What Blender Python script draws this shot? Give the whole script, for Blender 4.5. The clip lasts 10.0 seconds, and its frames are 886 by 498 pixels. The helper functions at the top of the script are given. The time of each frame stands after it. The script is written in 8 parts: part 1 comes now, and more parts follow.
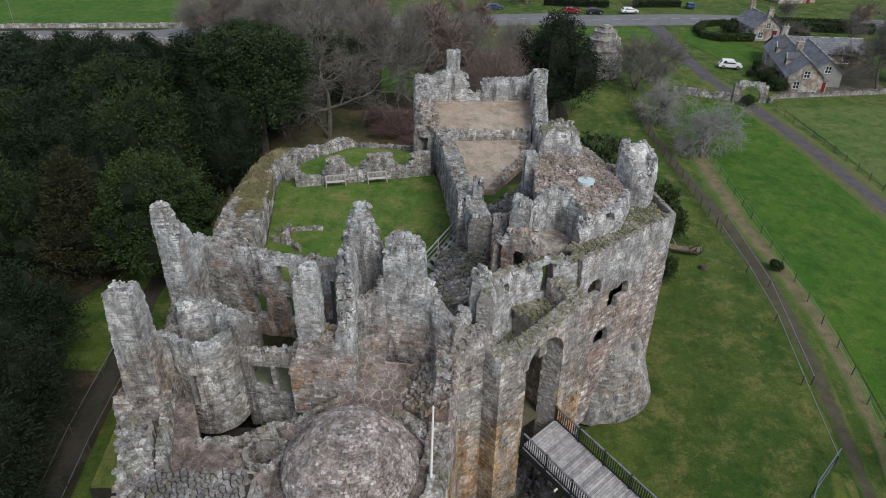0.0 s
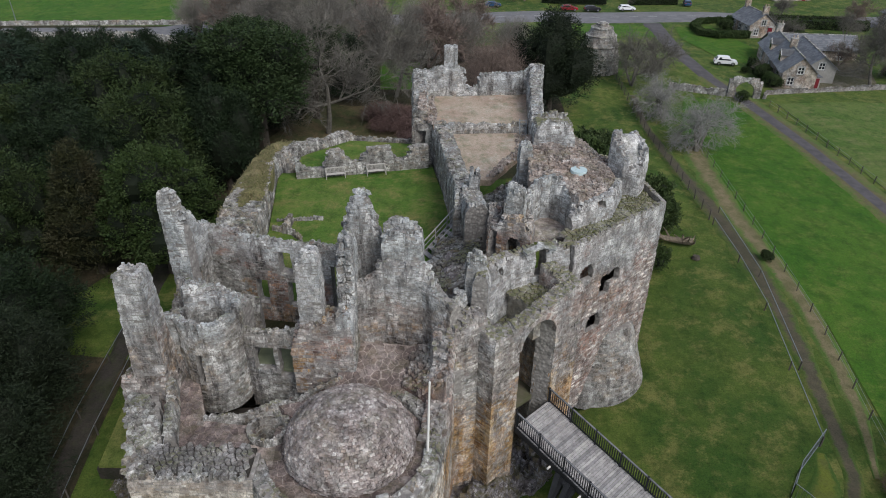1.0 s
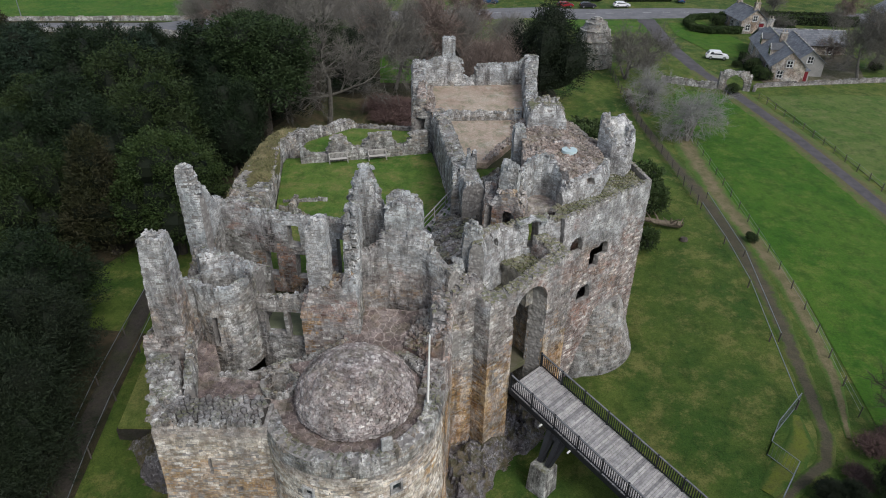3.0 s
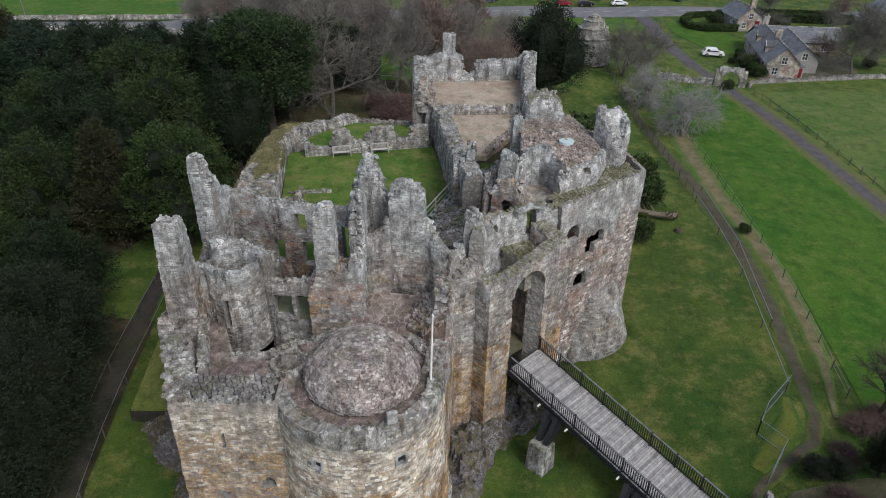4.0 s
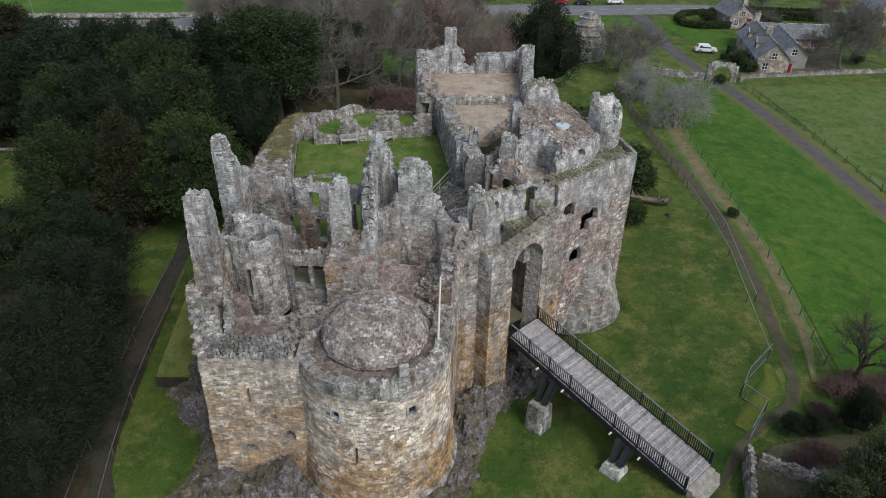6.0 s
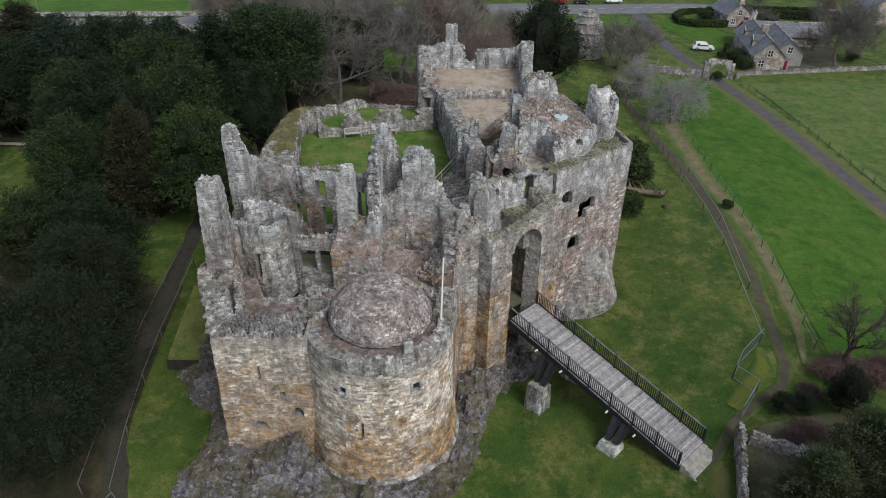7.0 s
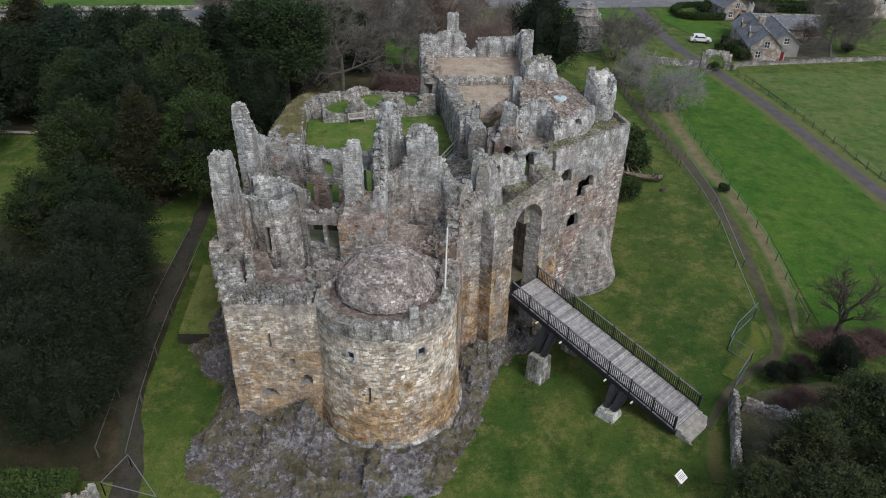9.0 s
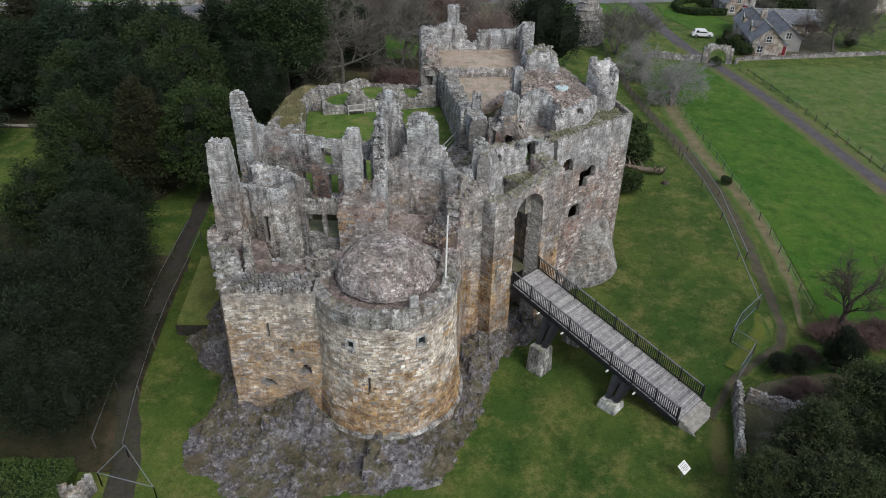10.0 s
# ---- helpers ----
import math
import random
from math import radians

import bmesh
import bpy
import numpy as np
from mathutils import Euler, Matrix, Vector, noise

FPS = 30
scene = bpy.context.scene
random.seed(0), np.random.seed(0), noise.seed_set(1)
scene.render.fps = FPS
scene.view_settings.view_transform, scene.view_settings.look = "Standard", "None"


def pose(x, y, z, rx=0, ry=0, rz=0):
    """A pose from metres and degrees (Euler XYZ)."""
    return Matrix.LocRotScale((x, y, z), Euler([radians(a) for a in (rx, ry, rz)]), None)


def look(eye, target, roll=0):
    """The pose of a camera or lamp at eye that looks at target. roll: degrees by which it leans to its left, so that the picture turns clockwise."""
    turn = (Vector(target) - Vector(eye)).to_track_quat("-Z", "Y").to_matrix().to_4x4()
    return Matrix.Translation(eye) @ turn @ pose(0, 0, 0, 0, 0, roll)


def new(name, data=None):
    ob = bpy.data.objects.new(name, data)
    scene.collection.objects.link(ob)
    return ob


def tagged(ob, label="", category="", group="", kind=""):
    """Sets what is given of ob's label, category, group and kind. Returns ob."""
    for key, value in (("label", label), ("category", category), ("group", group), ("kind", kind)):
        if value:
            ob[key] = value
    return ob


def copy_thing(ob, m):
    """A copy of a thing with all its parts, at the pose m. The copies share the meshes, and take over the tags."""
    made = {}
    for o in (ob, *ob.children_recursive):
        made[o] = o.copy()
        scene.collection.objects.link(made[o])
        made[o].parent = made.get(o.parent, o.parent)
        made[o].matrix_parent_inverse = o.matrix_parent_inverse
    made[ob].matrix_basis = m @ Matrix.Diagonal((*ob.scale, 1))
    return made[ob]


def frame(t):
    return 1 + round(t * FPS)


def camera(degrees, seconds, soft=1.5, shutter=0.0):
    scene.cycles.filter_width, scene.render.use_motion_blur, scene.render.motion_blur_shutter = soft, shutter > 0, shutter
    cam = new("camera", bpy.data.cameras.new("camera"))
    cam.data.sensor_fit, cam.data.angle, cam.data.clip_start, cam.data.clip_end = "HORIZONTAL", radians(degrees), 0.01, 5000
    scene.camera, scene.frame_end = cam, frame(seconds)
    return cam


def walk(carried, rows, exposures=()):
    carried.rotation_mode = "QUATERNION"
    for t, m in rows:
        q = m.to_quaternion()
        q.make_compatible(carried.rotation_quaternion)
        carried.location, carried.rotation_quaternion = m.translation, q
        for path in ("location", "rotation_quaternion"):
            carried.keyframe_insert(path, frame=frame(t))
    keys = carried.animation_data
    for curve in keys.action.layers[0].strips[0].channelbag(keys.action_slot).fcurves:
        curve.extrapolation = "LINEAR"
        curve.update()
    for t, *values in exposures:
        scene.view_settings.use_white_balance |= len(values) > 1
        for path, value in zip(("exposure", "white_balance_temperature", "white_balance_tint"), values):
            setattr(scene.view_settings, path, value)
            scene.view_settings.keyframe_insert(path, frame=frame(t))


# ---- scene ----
import itertools

cam = camera(68.0, 10.0, 1.0)
PATH = [
    (0, (0.061, -0.392, 35.636), (0.057, 1.319, 34.601), 0.7),
    (0.5, (0.169, -1.132, 35.684), (0.166, 0.579, 34.647), 0.8),
    (1, (0.232, -1.868, 35.636), (0.23, -0.158, 34.598), 0.7),
    (1.5, (0.255, -2.628, 35.656), (0.255, -0.919, 34.617), 0.8),
    (2, (0.261, -3.375, 35.591), (0.262, -1.666, 34.551), 0.8),
    (2.5, (0.253, -4.189, 35.552), (0.256, -2.48, 34.513), 0.8),
    (4, (0.072, -6.842, 35.676), (0.078, -5.134, 34.636), 0.7),
    (4.5, (-0.018, -7.767, 35.698), (-0.01, -6.058, 34.659), 0.7),
    (5, (-0.143, -8.697, 35.754), (-0.134, -6.988, 34.715), 0.7),
    (6.5, (-0.518, -11.549, 35.836), (-0.505, -9.839, 34.799), 0.7),
    (7, (-0.596, -12.515, 35.73), (-0.583, -10.804, 34.694), 0.7),
    (7.5, (-0.71, -13.479, 35.587), (-0.694, -11.768, 34.551), 0.7),
    (8, (-0.773, -14.323, 35.43), (-0.756, -12.613, 34.393), 0.7),
    (8.5, (-0.841, -14.631, 35.282), (-0.824, -12.922, 34.244), 0.7),
    (9, (-0.859, -14.725, 34.978), (-0.845, -13.015, 33.94), 0.6),
    (9.5, (-0.886, -14.722, 34.601), (-0.872, -13.013, 33.562), 0.6),
    (10, (-0.86, -14.668, 34.159), (-0.847, -12.96, 33.119), 0.6),
]
walk(cam, [(t, look(eye, target, roll)) for t, eye, target, roll in PATH])

# ---- light: overcast winter day ----
SUN_ELEVATION, SUN_AZIMUTH = 47.0, 143.0
world = bpy.data.worlds.new("world")
scene.world = world
world.use_nodes = True
sky = world.node_tree.nodes.new("ShaderNodeTexSky")
sky.sky_type, sky.sun_disc = "NISHITA", False
sky.sun_elevation, sky.sun_rotation = radians(SUN_ELEVATION), radians(SUN_AZIMUTH)
sky.air_density, sky.dust_density, sky.ozone_density = 1.0, 2.0, 1.0
soften = world.node_tree.nodes.new("ShaderNodeHueSaturation")
soften.inputs["Saturation"].default_value = 0.62
background = world.node_tree.nodes["Background"]
background.inputs["Strength"].default_value = 0.125
world.node_tree.links.new(sky.outputs[0], soften.inputs["Color"])
world.node_tree.links.new(soften.outputs[0], background.inputs["Color"])
sun = new("sun", bpy.data.lights.new("sun", "SUN"))
sun.data.energy, sun.data.angle, sun.data.color = 1.35, radians(25), (1.0, 0.99, 0.98)
_a, _e = radians(SUN_AZIMUTH), radians(SUN_ELEVATION)
sun.matrix_world = look((math.sin(_a) * math.cos(_e) * 100, math.cos(_a) * math.cos(_e) * 100, math.sin(_e) * 100), (0, 0, 0))
scene.view_settings.exposure = 0.42

# ---- materials ----
class Graph:
    """A small writer of shader graphs."""

    def __init__(self, name):
        self.mat = bpy.data.materials.new(name)
        self.mat.use_nodes = True
        self.nt = self.mat.node_tree
        self.bsdf = self.nt.nodes["Principled BSDF"]
        self.bsdf.inputs["Roughness"].default_value = 0.9
        self.bsdf.inputs["Specular IOR Level"].default_value = 0.25
        self.geo = self.nt.nodes.new("ShaderNodeNewGeometry")

    def put(self, socket, value):
        if isinstance(value, bpy.types.NodeSocket):
            self.nt.links.new(value, socket)
        elif isinstance(value, tuple) and len(value) == 3 and socket.type == "RGBA":
            socket.default_value = (*value, 1)
        else:
            socket.default_value = value

    def node(self, kind, **inputs):
        n = self.nt.nodes.new("ShaderNode" + kind)
        for key, value in inputs.items():
            self.put(n.inputs[key.replace("_", " ")], value)
        return n

    def place(self, sx=1.0, sy=1.0, sz=1.0):
        n = self.nt.nodes.new("ShaderNodeVectorMath")
        n.operation = "MULTIPLY"
        self.put(n.inputs[0], self.geo.outputs["Position"])
        n.inputs[1].default_value = (sx, sy, sz)
        return n.outputs[0]

    def noise(self, scale, detail=4.0, rough=0.6, where=None):
        n = self.node("TexNoise", Scale=scale, Detail=detail, Roughness=rough)
        self.put(n.inputs["Vector"], where or self.geo.outputs["Position"])
        return n.outputs["Fac"]

    def span(self, value, low, high, to_low=0.0, to_high=1.0):
        n = self.nt.nodes.new("ShaderNodeMapRange")
        n.interpolation_type = "SMOOTHSTEP"
        for i, v in enumerate((value, low, high, to_low, to_high)):
            self.put(n.inputs[i], v)
        return n.outputs[0]

    def math(self, op, a, b=0.0):
        n = self.nt.nodes.new("ShaderNodeMath")
        n.operation = op
        self.put(n.inputs[0], a)
        self.put(n.inputs[1], b)
        return n.outputs[0]

    def scaled(self, colour, by):
        n = self.nt.nodes.new("ShaderNodeVectorMath")
        n.operation = "SCALE"
        self.put(n.inputs[0], colour)
        self.put(n.inputs["Scale"], by)
        return n.outputs[0]

    def mix(self, fac, a, b, blend="MIX"):
        n = self.nt.nodes.new("ShaderNodeMix")
        n.data_type, n.blend_type = "RGBA", blend
        self.put(n.inputs[0], fac)
        self.put(n.inputs[6], a)
        self.put(n.inputs[7], b)
        return n.outputs[2]

    def ramp(self, fac, colours):
        n = self.nt.nodes.new("ShaderNodeValToRGB")
        n.color_ramp.interpolation = "LINEAR"
        el = n.color_ramp.elements
        while len(el) < len(colours):
            el.new(0.5)
        for i, c in enumerate(colours):
            el[i].position = i / (len(colours) - 1)
            el[i].color = (*c, 1)
        self.put(n.inputs[0], fac)
        return n.outputs[0]

    def own(self):
        """A random number for each piece, whether joined or single."""
        info = self.nt.nodes.new("ShaderNodeObjectInfo")
        return self.math("FRACT", self.math("ADD", self.geo.outputs["Random Per Island"], info.outputs["Random"]))

    def up(self):
        n = self.nt.nodes.new("ShaderNodeSeparateXYZ")
        self.put(n.inputs[0], self.geo.outputs["Normal"])
        return n.outputs[2]

    def bump(self, height, strength=0.4, distance=0.05):
        n = self.node("Bump", Strength=strength, Distance=distance, Height=height)
        self.put(self.bsdf.inputs["Normal"], n.outputs[0])

    def done(self, colour, rough=0.9, metal=0.0):
        self.put(self.bsdf.inputs["Base Color"], colour)
        self.put(self.bsdf.inputs["Roughness"], rough)
        self.bsdf.inputs["Metallic"].default_value = metal
        return self.mat


GREY_STONES = [(0.155, 0.155, 0.14), (0.275, 0.275, 0.255), (0.365, 0.37, 0.35), (0.215, 0.205, 0.185), (0.52, 0.53, 0.505)]
WARM_STONES = [(0.30, 0.24, 0.175), (0.58, 0.505, 0.40), (0.81, 0.76, 0.685), (0.42, 0.33, 0.24), (0.91, 0.875, 0.82)]
PINK_STONES = [(0.16, 0.135, 0.125), (0.31, 0.28, 0.258), (0.42, 0.39, 0.36), (0.235, 0.195, 0.18), (0.60, 0.58, 0.545)]


def stone_mat(name, stones, ochre=0.15, red=0.1, pale=0.3, moss=0.3, dark=0.3, bed=None, blue=0.5, soot=None, cold_above=None, speck=0.5, mossy=False, contrast=0.95, lichen=(0.74, 0.73, 0.71), grit=0.8):
    """bed: the height below which the beds of stone turn ochre. soot: the height above which they are stained grey."""
    g = Graph(name)
    own = g.own()
    other = g.math("FRACT", g.math("MULTIPLY", own, 7.31))
    third = g.math("FRACT", g.math("MULTIPLY", own, 17.7))
    mean = tuple(sum(q[i] for q in stones) / len(stones) for i in range(3))
    c = g.mix(1.0 - contrast, g.ramp(own, stones), mean)
    z = g.nt.nodes.new("ShaderNodeSeparateXYZ")
    g.put(z.inputs[0], g.geo.outputs["Position"])
    rusty = g.math("ADD", g.noise(0.35, 4, 0.65), g.math("MULTIPLY", g.math("SUBTRACT", other, 0.5), 0.22))
    if bed:
        rusty = g.math("ADD", rusty, g.span(z.outputs[2], bed - 4.0, bed + 2.5, 0.2, -0.13))
    c = g.mix(g.math("MULTIPLY", g.span(rusty, 0.48, 0.66), ochre), c, g.mix(third, (0.25, 0.13, 0.05), (0.50, 0.33, 0.15)))
    ruddy = g.math("ADD", g.noise(0.27, 3, where=g.place(1.0, 1.0, 1.3)), g.math("MULTIPLY", g.math("SUBTRACT", third, 0.5), 0.12))
    c = g.mix(g.math("MULTIPLY", g.span(ruddy, 0.5, 0.66), red), c, g.mix(other, (0.24, 0.105, 0.075), (0.36, 0.20, 0.14)))
    # grey lichen in broad patches, and darker damp ones
    cold = g.math("ADD", g.noise(0.42, 6, 0.72), g.math("MULTIPLY", g.math("SUBTRACT", other, 0.5), 0.08))
    if cold_above:
        cold = g.math("ADD", cold, g.span(z.outputs[2], cold_above - 1.5, cold_above + 1.0, -0.08, 0.14))
    c = g.mix(g.math("MULTIPLY", g.span(cold, 0.46, 0.60), blue), c, g.mix(g.noise(2.2, 5, 0.75), (0.27, 0.29, 0.30), (0.56, 0.59, 0.60)))
    c = g.mix(g.span(g.noise(0.5, 5, 0.7), 0.47, 0.6, 0.0, 0.62), c, g.mix(1.0, c, (0.46, 0.43, 0.42), "MULTIPLY"))
    c = g.mix(g.math("MULTIPLY", g.span(g.noise(0.8, 7, 0.8, g.place(1, 1, 0.6)), 0.50, 0.62), pale), c, lichen)
    # rain streaks
    c = g.mix(g.math("MULTIPLY", g.span(g.noise(1.3, 6, 0.75, g.place(1, 1, 0.13)), 0.48, 0.64), dark), c, (0.07, 0.064, 0.062))
    if soot:
        band = g.math("MULTIPLY", g.span(z.outputs[2], soot - 0.7, soot + 0.4), g.span(g.noise(0.6, 4), 0.3, 0.5))
        c = g.mix(g.math("MULTIPLY", band, 0.75), c, g.mix(other, (0.20, 0.175, 0.16), (0.30, 0.275, 0.26)))
    # mottling, crumbs of lichen and pits
    c = g.mix(g.span(g.noise(2.6, 7, 0.8), 0.5, 0.66, 0.0, 0.6), c, g.mix(1.0, c, (0.42, 0.39, 0.375), "MULTIPLY"))
    c = g.mix(g.span(g.noise(5.5, 6, 0.85), 0.55, 0.63, 0.0, speck), c, (0.80, 0.79, 0.77))
    c = g.mix(g.span(g.noise(11.0, 5, 0.85), 0.5, 0.64, 0.0, grit), c, g.mix(1.0, c, (0.24, 0.22, 0.215), "MULTIPLY"))
    shade = g.span(g.noise(1.5, 8, 0.82, g.place(1, 1, 0.8)), 0.4, 0.61, 0.66, 1.36)
    c = g.scaled(c, shade)
    green = g.math("MULTIPLY", g.span(g.up(), 0.45, 0.9), g.span(g.noise(0.8, 5, 0.7), *((0.28, 0.46) if mossy else (0.45, 0.62))))
    c = g.mix(g.math("MULTIPLY", green, moss), c, g.mix(g.span(g.noise(2.0, 3), 0.35, 0.65), (0.085, 0.10, 0.03), (0.17, 0.17, 0.065)))
    g.bump(g.noise(5.0, 8, 0.75), 0.9, 0.08)
    return g.done(c, 0.93)


STONE_WARM = stone_mat("stone_warm", WARM_STONES, ochre=0.95, red=0.15, pale=0.34, moss=0.4, dark=0.16, bed=6.2, blue=0.1, speck=0.5, soot=9.6, contrast=0.95, lichen=(0.86, 0.81, 0.72), grit=0.45)
STONE_SQUARE = stone_mat("stone_square", WARM_STONES, ochre=0.85, red=0.35, pale=0.2, moss=0.4, dark=0.4, bed=8.5, blue=0.2, soot=10.2, contrast=0.85, lichen=(0.74, 0.67, 0.56), grit=0.6)
STONE_GREY = stone_mat("stone_grey", GREY_STONES, ochre=0.3, red=0.1, pale=0.7, moss=0.5, dark=0.9, blue=0.8, cold_above=14.0)
STONE_PINK = stone_mat("stone_pink", PINK_STONES, ochre=0.45, red=0.4, pale=0.55, moss=0.4, dark=0.75, blue=0.7, cold_above=14.5)
STONE_GATE = stone_mat("stone_gate", PINK_STONES, ochre=0.95, red=0.4, pale=0.4, moss=0.6, dark=0.6, bed=9.6, blue=0.55)
STONE_KITCHEN = stone_mat("stone_kitchen", [(0.19, 0.135, 0.12), (0.30, 0.24, 0.22), (0.42, 0.38, 0.35), (0.21, 0.155, 0.14), (0.80, 0.755, 0.70)], ochre=0.3, red=0.6, pale=0.45, moss=0.3, dark=0.5, blue=0.75, cold_above=12.3)
STONE_RUST = stone_mat("stone_rust", PINK_STONES, ochre=0.9, red=0.8, pale=0.4, moss=0.3, dark=0.5, blue=0.35)
STONE_QUOIN = stone_mat("stone_quoin", [(0.40, 0.27, 0.13), (0.50, 0.37, 0.21), (0.46, 0.39, 0.32)], ochre=0.5, red=0.2, dark=0.3)
STONE_PALE = stone_mat("stone_pale", [(0.37, 0.375, 0.375), (0.50, 0.51, 0.515), (0.42, 0.41, 0.395)], ochre=0.05, red=0.05, pale=0.7, moss=0.3, dark=0.4, blue=0.6)
STONE_HALL = stone_mat("stone_hall", GREY_STONES, ochre=0.75, red=0.7, pale=0.5, moss=0.5, dark=0.95, bed=11.3, blue=0.7, cold_above=13.5)
STONE_FOOT = stone_mat("stone_foot", [tuple(v * 0.85 for v in q) for q in GREY_STONES], ochre=0.25, red=0.15, pale=0.3, moss=0.4, dark=0.75, blue=0.3)
STONE_MOSSY = stone_mat("stone_mossy", [(0.22, 0.21, 0.18), (0.33, 0.31, 0.27), (0.27, 0.25, 0.19)], ochre=0.1, red=0.05, moss=0.62, dark=0.3, mossy=True)
PAVING = stone_mat("paving_stone", [(0.165, 0.13, 0.122), (0.235, 0.19, 0.178), (0.20, 0.16, 0.15), (0.28, 0.24, 0.225)], ochre=0.1, red=0.1, pale=0.05, moss=0.2, dark=0.25, blue=0.0, speck=0.12)
JOINT = stone_mat("pale_mortar_bed", [(0.33, 0.27, 0.245), (0.40, 0.34, 0.31)], ochre=0.1, red=0.05, pale=0.1, moss=0.2, dark=0.2, blue=0.0, speck=0.15)
COBBLE = stone_mat("cobble", [(0.12, 0.115, 0.11), (0.18, 0.175, 0.165), (0.25, 0.245, 0.235), (0.14, 0.13, 0.125), (0.33, 0.325, 0.31)], ochre=0.1, red=0.1, pale=0.3, moss=0.5, dark=0.4, blue=0.2, speck=0.4)
ROOF_RUBBLE = stone_mat("roof_rubble", [(0.25, 0.205, 0.18), (0.37, 0.315, 0.28), (0.31, 0.255, 0.225), (0.45, 0.405, 0.37)], ochre=0.15, red=0.15, pale=0.4, moss=0.35, dark=0.3, blue=0.12)
DOME_STONE = stone_mat("dome_stone", [(0.20, 0.168, 0.162), (0.335, 0.295, 0.282), (0.40, 0.355, 0.34), (0.28, 0.24, 0.23), (0.68, 0.645, 0.615)], ochre=0.1, red=0.15, pale=0.25, moss=0.2, dark=0.4, blue=0.08, speck=0.45)


def plain_mat(name, colour, rough=0.8, vary=0.35, scale=3.0, metal=0.0, bump=0.2, second=None):
    g = Graph(name)
    dark = tuple(v * (1 - vary) for v in colour)
    c = g.mix(g.span(g.noise(scale, 5, 0.65), 0.3, 0.7), second or dark, colour)
    c = g.mix(g.span(g.noise(scale * 7, 3, 0.6), 0.35, 0.75, 0.0, 0.35), c, dark)
    g.bump(g.noise(scale * 6, 4), bump, 0.02)
    return g.done(c, rough, metal)


def piece_mat(name, colours, rough=0.85, vary=0.3, scale=4.0, grain=(1, 1, 1)):
    g = Graph(name)
    c = g.ramp(g.own(), colours)
    c = g.mix(g.span(g.noise(scale, 5, 0.7, g.place(*grain)), 0.35, 0.7, 0.0, vary), c, (0.04, 0.04, 0.04))
    g.bump(g.noise(scale * 3, 4, 0.6, g.place(*grain)), 0.3, 0.02)
    return g.done(c, rough)


def grass_mat(name, lush, dull, dry, earth=0.0):
    g = Graph(name)
    c = g.mix(g.span(g.noise(0.13, 6, 0.7), 0.38, 0.62), lush, dull)
    c = g.mix(g.span(g.noise(0.4, 8, 0.8), 0.47, 0.64, 0.0, 0.8), c, dry)
    c = g.mix(g.span(g.noise(0.7, 7, 0.78, g.place(1.0, 0.7, 1.0)), 0.46, 0.64, 0.0, 0.65), c, g.mix(1.0, c, (0.42, 0.55, 0.4), "MULTIPLY"))
    c = g.mix(g.span(g.noise(3.0, 6, 0.8), 0.46, 0.64, 0.0, 0.5), c, g.mix(1.0, c, (1.5, 1.35, 1.5), "MULTIPLY"))
    c = g.mix(g.span(g.noise(9.0, 6, 0.85), 0.46, 0.64, 0.0, 0.7), c, g.mix(1.0, c, (0.36, 0.42, 0.3), "MULTIPLY"))
    if earth:
        c = g.mix(g.span(g.noise(0.3, 4, 0.7), 0.62 - earth * 0.2, 0.75, 0.0, 0.8), c, (0.09, 0.065, 0.04))
    g.bump(g.math("ADD", g.noise(9.0, 5, 0.7), g.noise(1.2, 4, 0.6)), 0.8, 0.12)
    return g.done(c, 0.95)


GRASS = grass_mat("grass", (0.035, 0.080, 0.011), (0.081, 0.120, 0.021), (0.165, 0.163, 0.05))
LAWN = grass_mat("lawn_grass", (0.062, 0.14, 0.018), (0.105, 0.165, 0.03), (0.21, 0.19, 0.07))
FIELD = grass_mat("field_grass", (0.037, 0.112, 0.007), (0.060, 0.132, 0.012), (0.105, 0.15, 0.026))
PASTURE = grass_mat("pasture_grass", (0.066, 0.127, 0.021), (0.098, 0.144, 0.034), (0.16, 0.168, 0.068))
WOODFLOOR = grass_mat("woodland_floor", (0.030, 0.033, 0.014), (0.044, 0.037, 0.021), (0.078, 0.06, 0.036), earth=0.5)
DRYGRASS = grass_mat("dry_grass", (0.19, 0.17, 0.08), (0.13, 0.135, 0.05), (0.28, 0.23, 0.13))


def rubble_core():
    g = Graph("mortar")
    v = g.node("TexVoronoi", Scale=4.5)
    g.put(v.inputs["Vector"], g.geo.outputs["Position"])
    c = g.mix(g.span(v.outputs["Color"], 0.2, 0.8), (0.24, 0.23, 0.215), (0.37, 0.355, 0.335))
    c = g.mix(g.span(v.outputs["Distance"], 0.25, 0.55, 0.0, 0.45), c, (0.16, 0.145, 0.135))
    c = g.mix(g.span(g.noise(9.0, 4, 0.7), 0.35, 0.7, 0.0, 0.4), c, (0.12, 0.11, 0.10))
    g.bump(g.math("SUBTRACT", 0.6, v.outputs["Distance"]), 0.7, 0.08)
    return g.done(c, 0.95)


MORTAR = rubble_core()
# near-black base colour that paints the shade down pits and shafts
PIT_SHADE = plain_mat("pit_shade", (0.055, 0.046, 0.04), 0.95, 0.4, 2.0)


